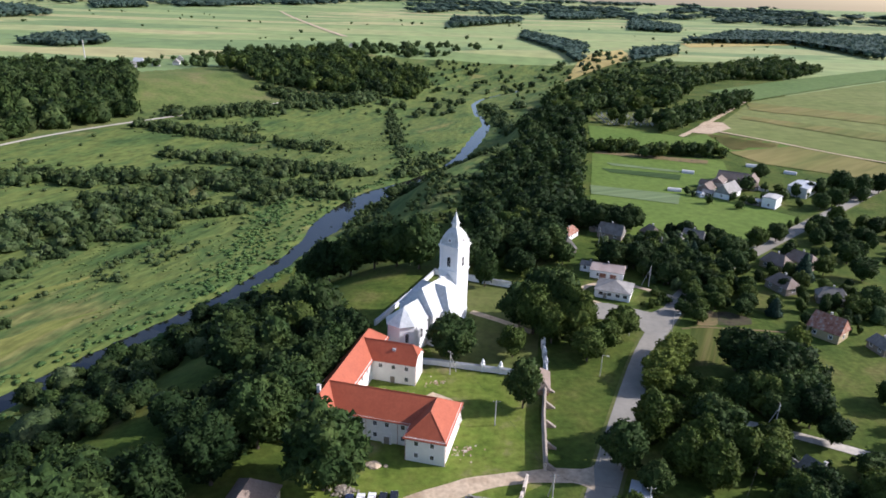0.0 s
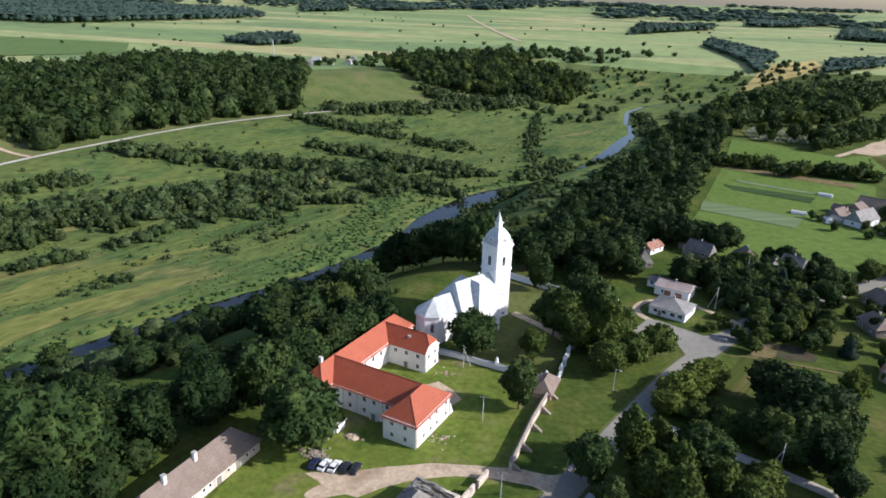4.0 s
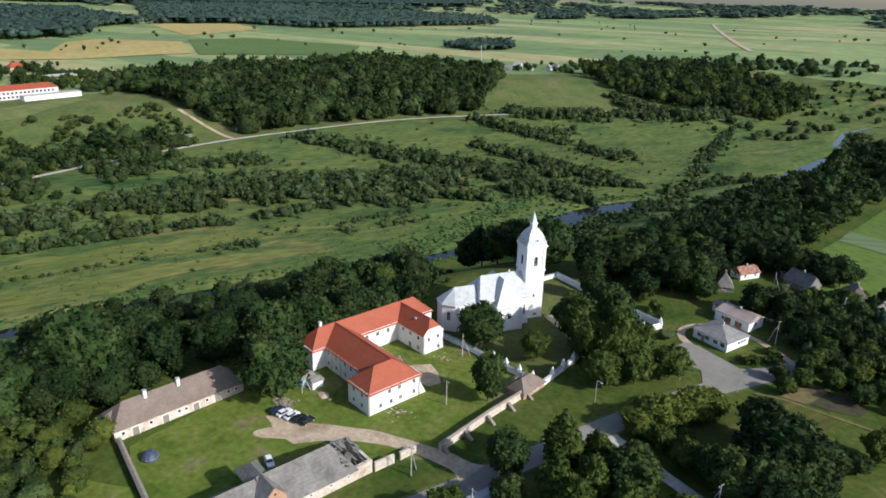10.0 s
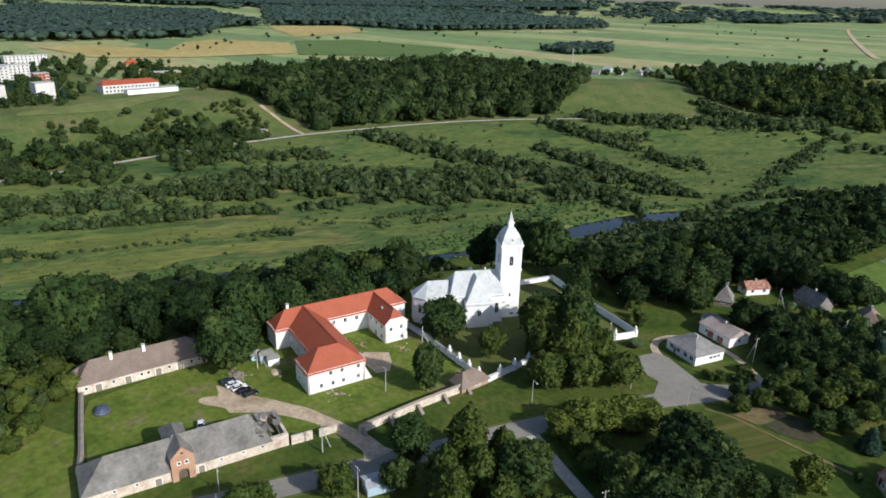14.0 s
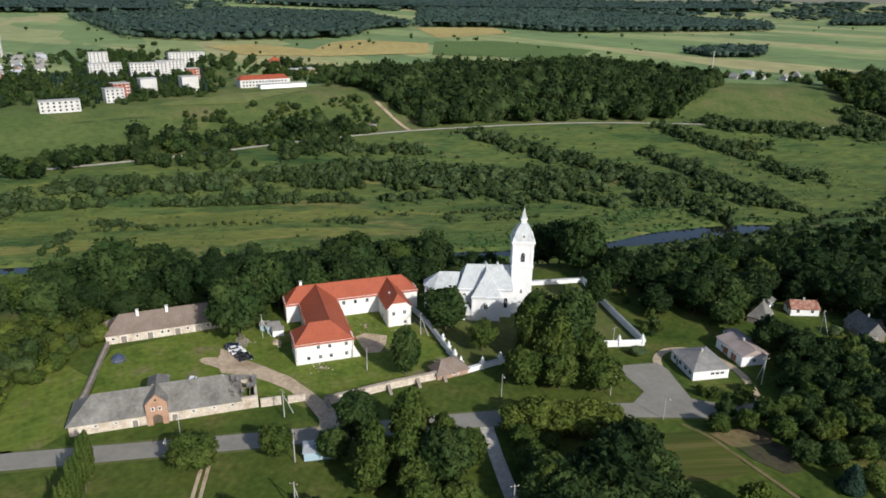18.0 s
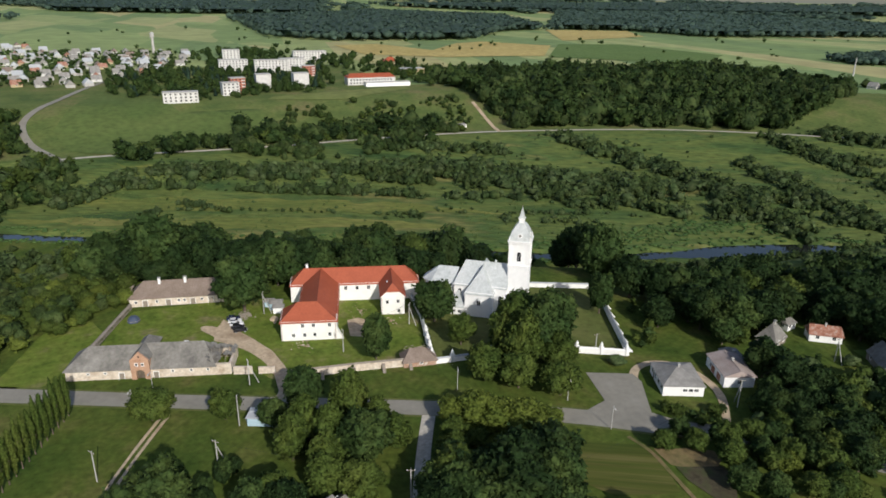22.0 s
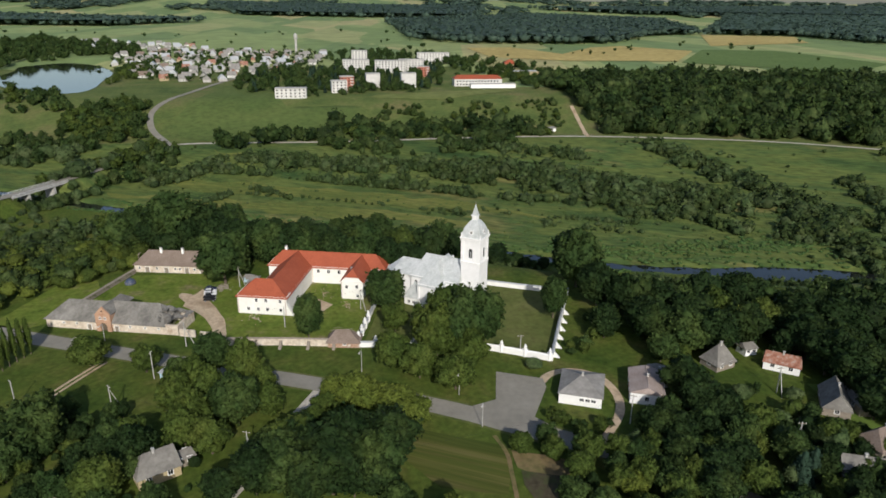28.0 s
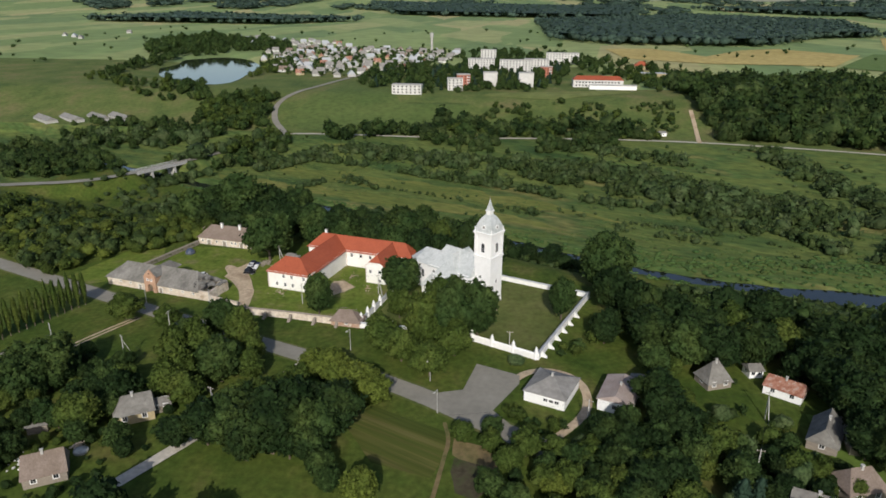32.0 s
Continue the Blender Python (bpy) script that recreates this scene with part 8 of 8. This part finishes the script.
for a, b in (((17, 146), (6, 170.5)), ((17, 146), (27, 117.5)), ((27, 117.5), (46, 113)), ((46, 113), (62, 107)), ((87, 144), (62, 107)), ((87, 144), (96, 175)), ((96, 175), (82, 236)), ((82, 236), (73, 281)), ((73, 281), (97, 271))):
    wire((*a, ground_z(*a) + 7.6), (*b, ground_z(*b) + 7.6))


def street_lamp(x, y, turn):
    e = thing("street_lamp", "grey street lamp with one arm beside the road", "street lamp", pose(x, y, ground_z(x, y), 0, 0, turn), "street lamps")
    piece("post", shared("lamp_post", lambda: Geo().lathe(0, 0, [(0.12, -0.6), (0.07, 7.0)], 6).mesh("post", M_CONCRETE)), e)
    arm = piece("arm", shared("lamp_arm", lambda: Geo().box(0, 1.4, -0.04, 0.04, 6.9, 7.0).mesh("arm", M_CONCRETE)), e)
    piece("head", shared("lamp_head", lambda: Geo().box(1.2, 1.9, -0.13, 0.13, 6.82, 7.02).mesh("head", M_PANEL)), arm)


for x, y in ((23, 93), (49, 170), (64, 195.5), (79, 199), (40, 131), (31, 88.5)):
    street_lamp(x, y, -20)


def car(x, y, turn, mat, label):
    e = thing("car", label, "car", pose(x, y, ground_z(x, y) + 0.02, 0, 0, turn), "parked cars")

    def shell():
        bm = bmesh.new()
        prof = [(-2.15, 0.35), (2.15, 0.35), (2.15, 0.7), (1.95, 0.86), (0.95, 0.95), (-1.85, 0.98), (-2.1, 0.85)]
        a = [bm.verts.new((x, -0.85, z)) for x, z in prof]
        b = [bm.verts.new((x, 0.85, z)) for x, z in prof]
        bm.faces.new(a), bm.faces.new(list(reversed(b)))
        for i in range(len(prof)):
            j = (i + 1) % len(prof)
            bm.faces.new((a[j], a[i], b[i], b[j]))
        bmesh.ops.bevel(bm, geom=bm.edges[:], offset=0.07, segments=2, affect='EDGES')
        bmesh.ops.recalc_face_normals(bm, faces=bm.faces[:])
        me = bpy.data.meshes.new("body")
        bm.to_mesh(me), bm.free()
        me.materials.append(mat)
        return me

    body = piece("body", shared(("car", mat.name), shell), e)
    piece("cabin", shared("car_cabin", lambda: Geo().prism([(-1.75, -0.74), (0.9, -0.74), (0.9, 0.74), (-1.75, 0.74)], 0.93, 0.98).poly((0.9, -0.74, 0.95), (0.9, 0.74, 0.95), (0.2, 0.62, 1.42), (0.2, -0.62, 1.42)).poly((-1.75, 0.74, 0.95), (-1.75, -0.74, 0.95), (-1.35, -0.62, 1.42), (-1.35, 0.62, 1.42)).poly((-1.75, -0.74, 0.95), (0.9, -0.74, 0.95), (0.2, -0.62, 1.42), (-1.35, -0.62, 1.42)).poly((0.9, 0.74, 0.95), (-1.75, 0.74, 0.95), (-1.35, 0.62, 1.42), (0.2, 0.62, 1.42)).mesh("cabin", M_GLASS)), e)
    piece("car_roof", shared(("car_roof", mat.name), lambda: Geo().box(-1.38, 0.24, -0.64, 0.64, 1.40, 1.47).mesh("car_roof", mat)), e)
    for sx in (-1.35, 1.35):
        for sy in (-0.82, 0.82):
            w = piece("wheel", shared("car_wheel", lambda: Geo().lathe(0, 0, [(0.2, -0.1), (0.32, -0.1), (0.32, 0.1), (0.2, 0.1)], 12).mesh("wheel", M_RUBBER)), e, pose(sx, sy, 0.32, 90))
            piece("rim", shared("car_rim", lambda: Geo().lathe(0, 0, [(0.19, -0.11), (0.19, 0.11)], 8).mesh("rim", M_TIN)), w)
    for sy in (-0.6, 0.6):
        piece("headlight", shared("headlight", lambda: Geo().box(2.06, 2.17, -0.2, 0.2, 0.6, 0.76).mesh("headlight", M_PANEL)), e, pose(0, sy, 0))


for x, y, turn, k, lab in ((-16.4, 117.0, 86, 2, "dark blue car at the end of a parked row"), (-14.0, 117.3, 84, 1, "white car parked on the yard grass"), (-11.6, 117.6, 86, 1, "white hatchback parked beside another white car"),
                           (-9.2, 117.8, 85, 0, "black estate car parked on the yard grass"), (-6.8, 118.3, 88, 0, "shiny black car parked beside the dirt drive"), (-2.1, 101.6, -28, 1, "white car parked behind the stable"),
                           (92.5, 247.0, 48, 0, "dark car parked in a cottage yard")):
    car(x, y, turn, M_CAR[k], lab)

# covered heap in the stable yard
e = thing("covered_heap", "round heap under a blue-grey tarpaulin in the yard", "tarpaulin heap", pose(-25.5, 86.5, ground_z(-25.5, 86.5)))
piece("cover", Geo().lathe(0, 0, [(2.0, -0.2), (1.95, 0.7), (1.5, 1.5), (0.8, 2.0), (0.1, 2.1)], 11).mesh("cover", M_TARP), e)
piece("rope", Geo().lathe(0, 0, [(2.02, 0.6), (2.05, 0.64), (2.0, 0.68)], 11).mesh("rope", M_WOOD), e)


def ico(radius, center, rng, squash=1.0, rough=0.12):
    bm = bmesh.new()
    bmesh.ops.create_icosphere(bm, subdivisions=1, radius=1.0)
    v = [(center[0] + p.co.x * radius * (1 + rng.uniform(-rough, rough)), center[1] + p.co.y * radius * (1 + rng.uniform(-rough, rough)),
          center[2] + p.co.z * radius * squash * (1 + rng.uniform(-rough, rough))) for p in bm.verts]
    f = [tuple(q.index for q in g.verts) for g in bm.faces]
    bm.free()
    return v, f


def stones(name, label, cx, cy, spread, n, size, mat, seed, flat=0.6):
    r = random.Random(seed)
    V, F = [], []
    for _ in range(n):
        s = size * r.uniform(0.5, 1.3)
        a, q = r.uniform(0, 6.3), abs(r.gauss(0, spread * 0.5))
        x, y = cx + q * math.cos(a), cy + q * math.sin(a) * 0.7
        v, f = ico(s, (x, y, ground_z(x, y) + s * 0.35 * flat + max(0, (spread - q)) * 0.18 * flat), r, flat, 0.3)
        k = len(V)
        V += v
        F += [tuple(k + i for i in g) for g in f]
    tagged(new(name, mesh_of(name, V, F, mat)), label, "rubble", kind="stuff")


stones("plank_heap", "untidy heap of old planks in a cottage yard", 94.5, 103.5, 2.2, 40, 0.45, M_WOOD, 11, 0.3)
stones("junk_heap", "scattered pale household junk in a cottage yard", 108, 108, 4.5, 40, 0.32, M_PANEL, 12, 0.6)
stones("junk_heap", "round heap of broken bricks in a garden", 101, 117, 1.8, 50, 0.35, M_OLDWALL, 13, 0.5)
stones("junk_heap", "heap of white sacks and scrap beside a cottage", 78, 254.5, 2.0, 36, 0.4, M_PANEL, 14, 0.5)
stones("stone_pile", "heap of grey field stones beside parked cars", -18.0, 121.0, 4.0, 140, 0.38, M_FIELDSTONE, 1)
stones("sand_heap", "pale heap of sand by the monastery", -12.0, 129.5, 1.8, 70, 0.7, M_DIRT, 2, 0.5)
stones("rubble", "scattered white plaster rubble on the grass", 9.0, 135.0, 5.5, 40, 0.26, M_LODGE, 3, 0.3)
stones("rubble", "scattered building rubble in the courtyard", -8.0, 158.0, 7.0, 45, 0.24, M_LODGE, 4, 0.3)
stones("rubble", "broken plaster rubble beside the courtyard wing", 2.0, 166.0, 4.0, 26, 0.26, M_LODGE, 5, 0.3)

cross = thing("wayside_cross", "dark wooden crucifix on a stone mound in the churchyard", "cross", pose(29.5, 206, ground_z(29.5, 206)))
piece("mound", Geo().lathe(0, 0, [(1.6, -0.2), (1.3, 0.4), (0.6, 0.8)], 9).mesh("mound", M_CONCRETE), cross)
piece("post", Geo().box(-0.12, 0.12, -0.12, 0.12, 0.5, 4.6).mesh("post", M_WOOD), cross)
piece("beam", Geo().box(-0.1, 0.1, -0.9, 0.9, 3.5, 3.75).mesh("beam", M_WOOD), cross)
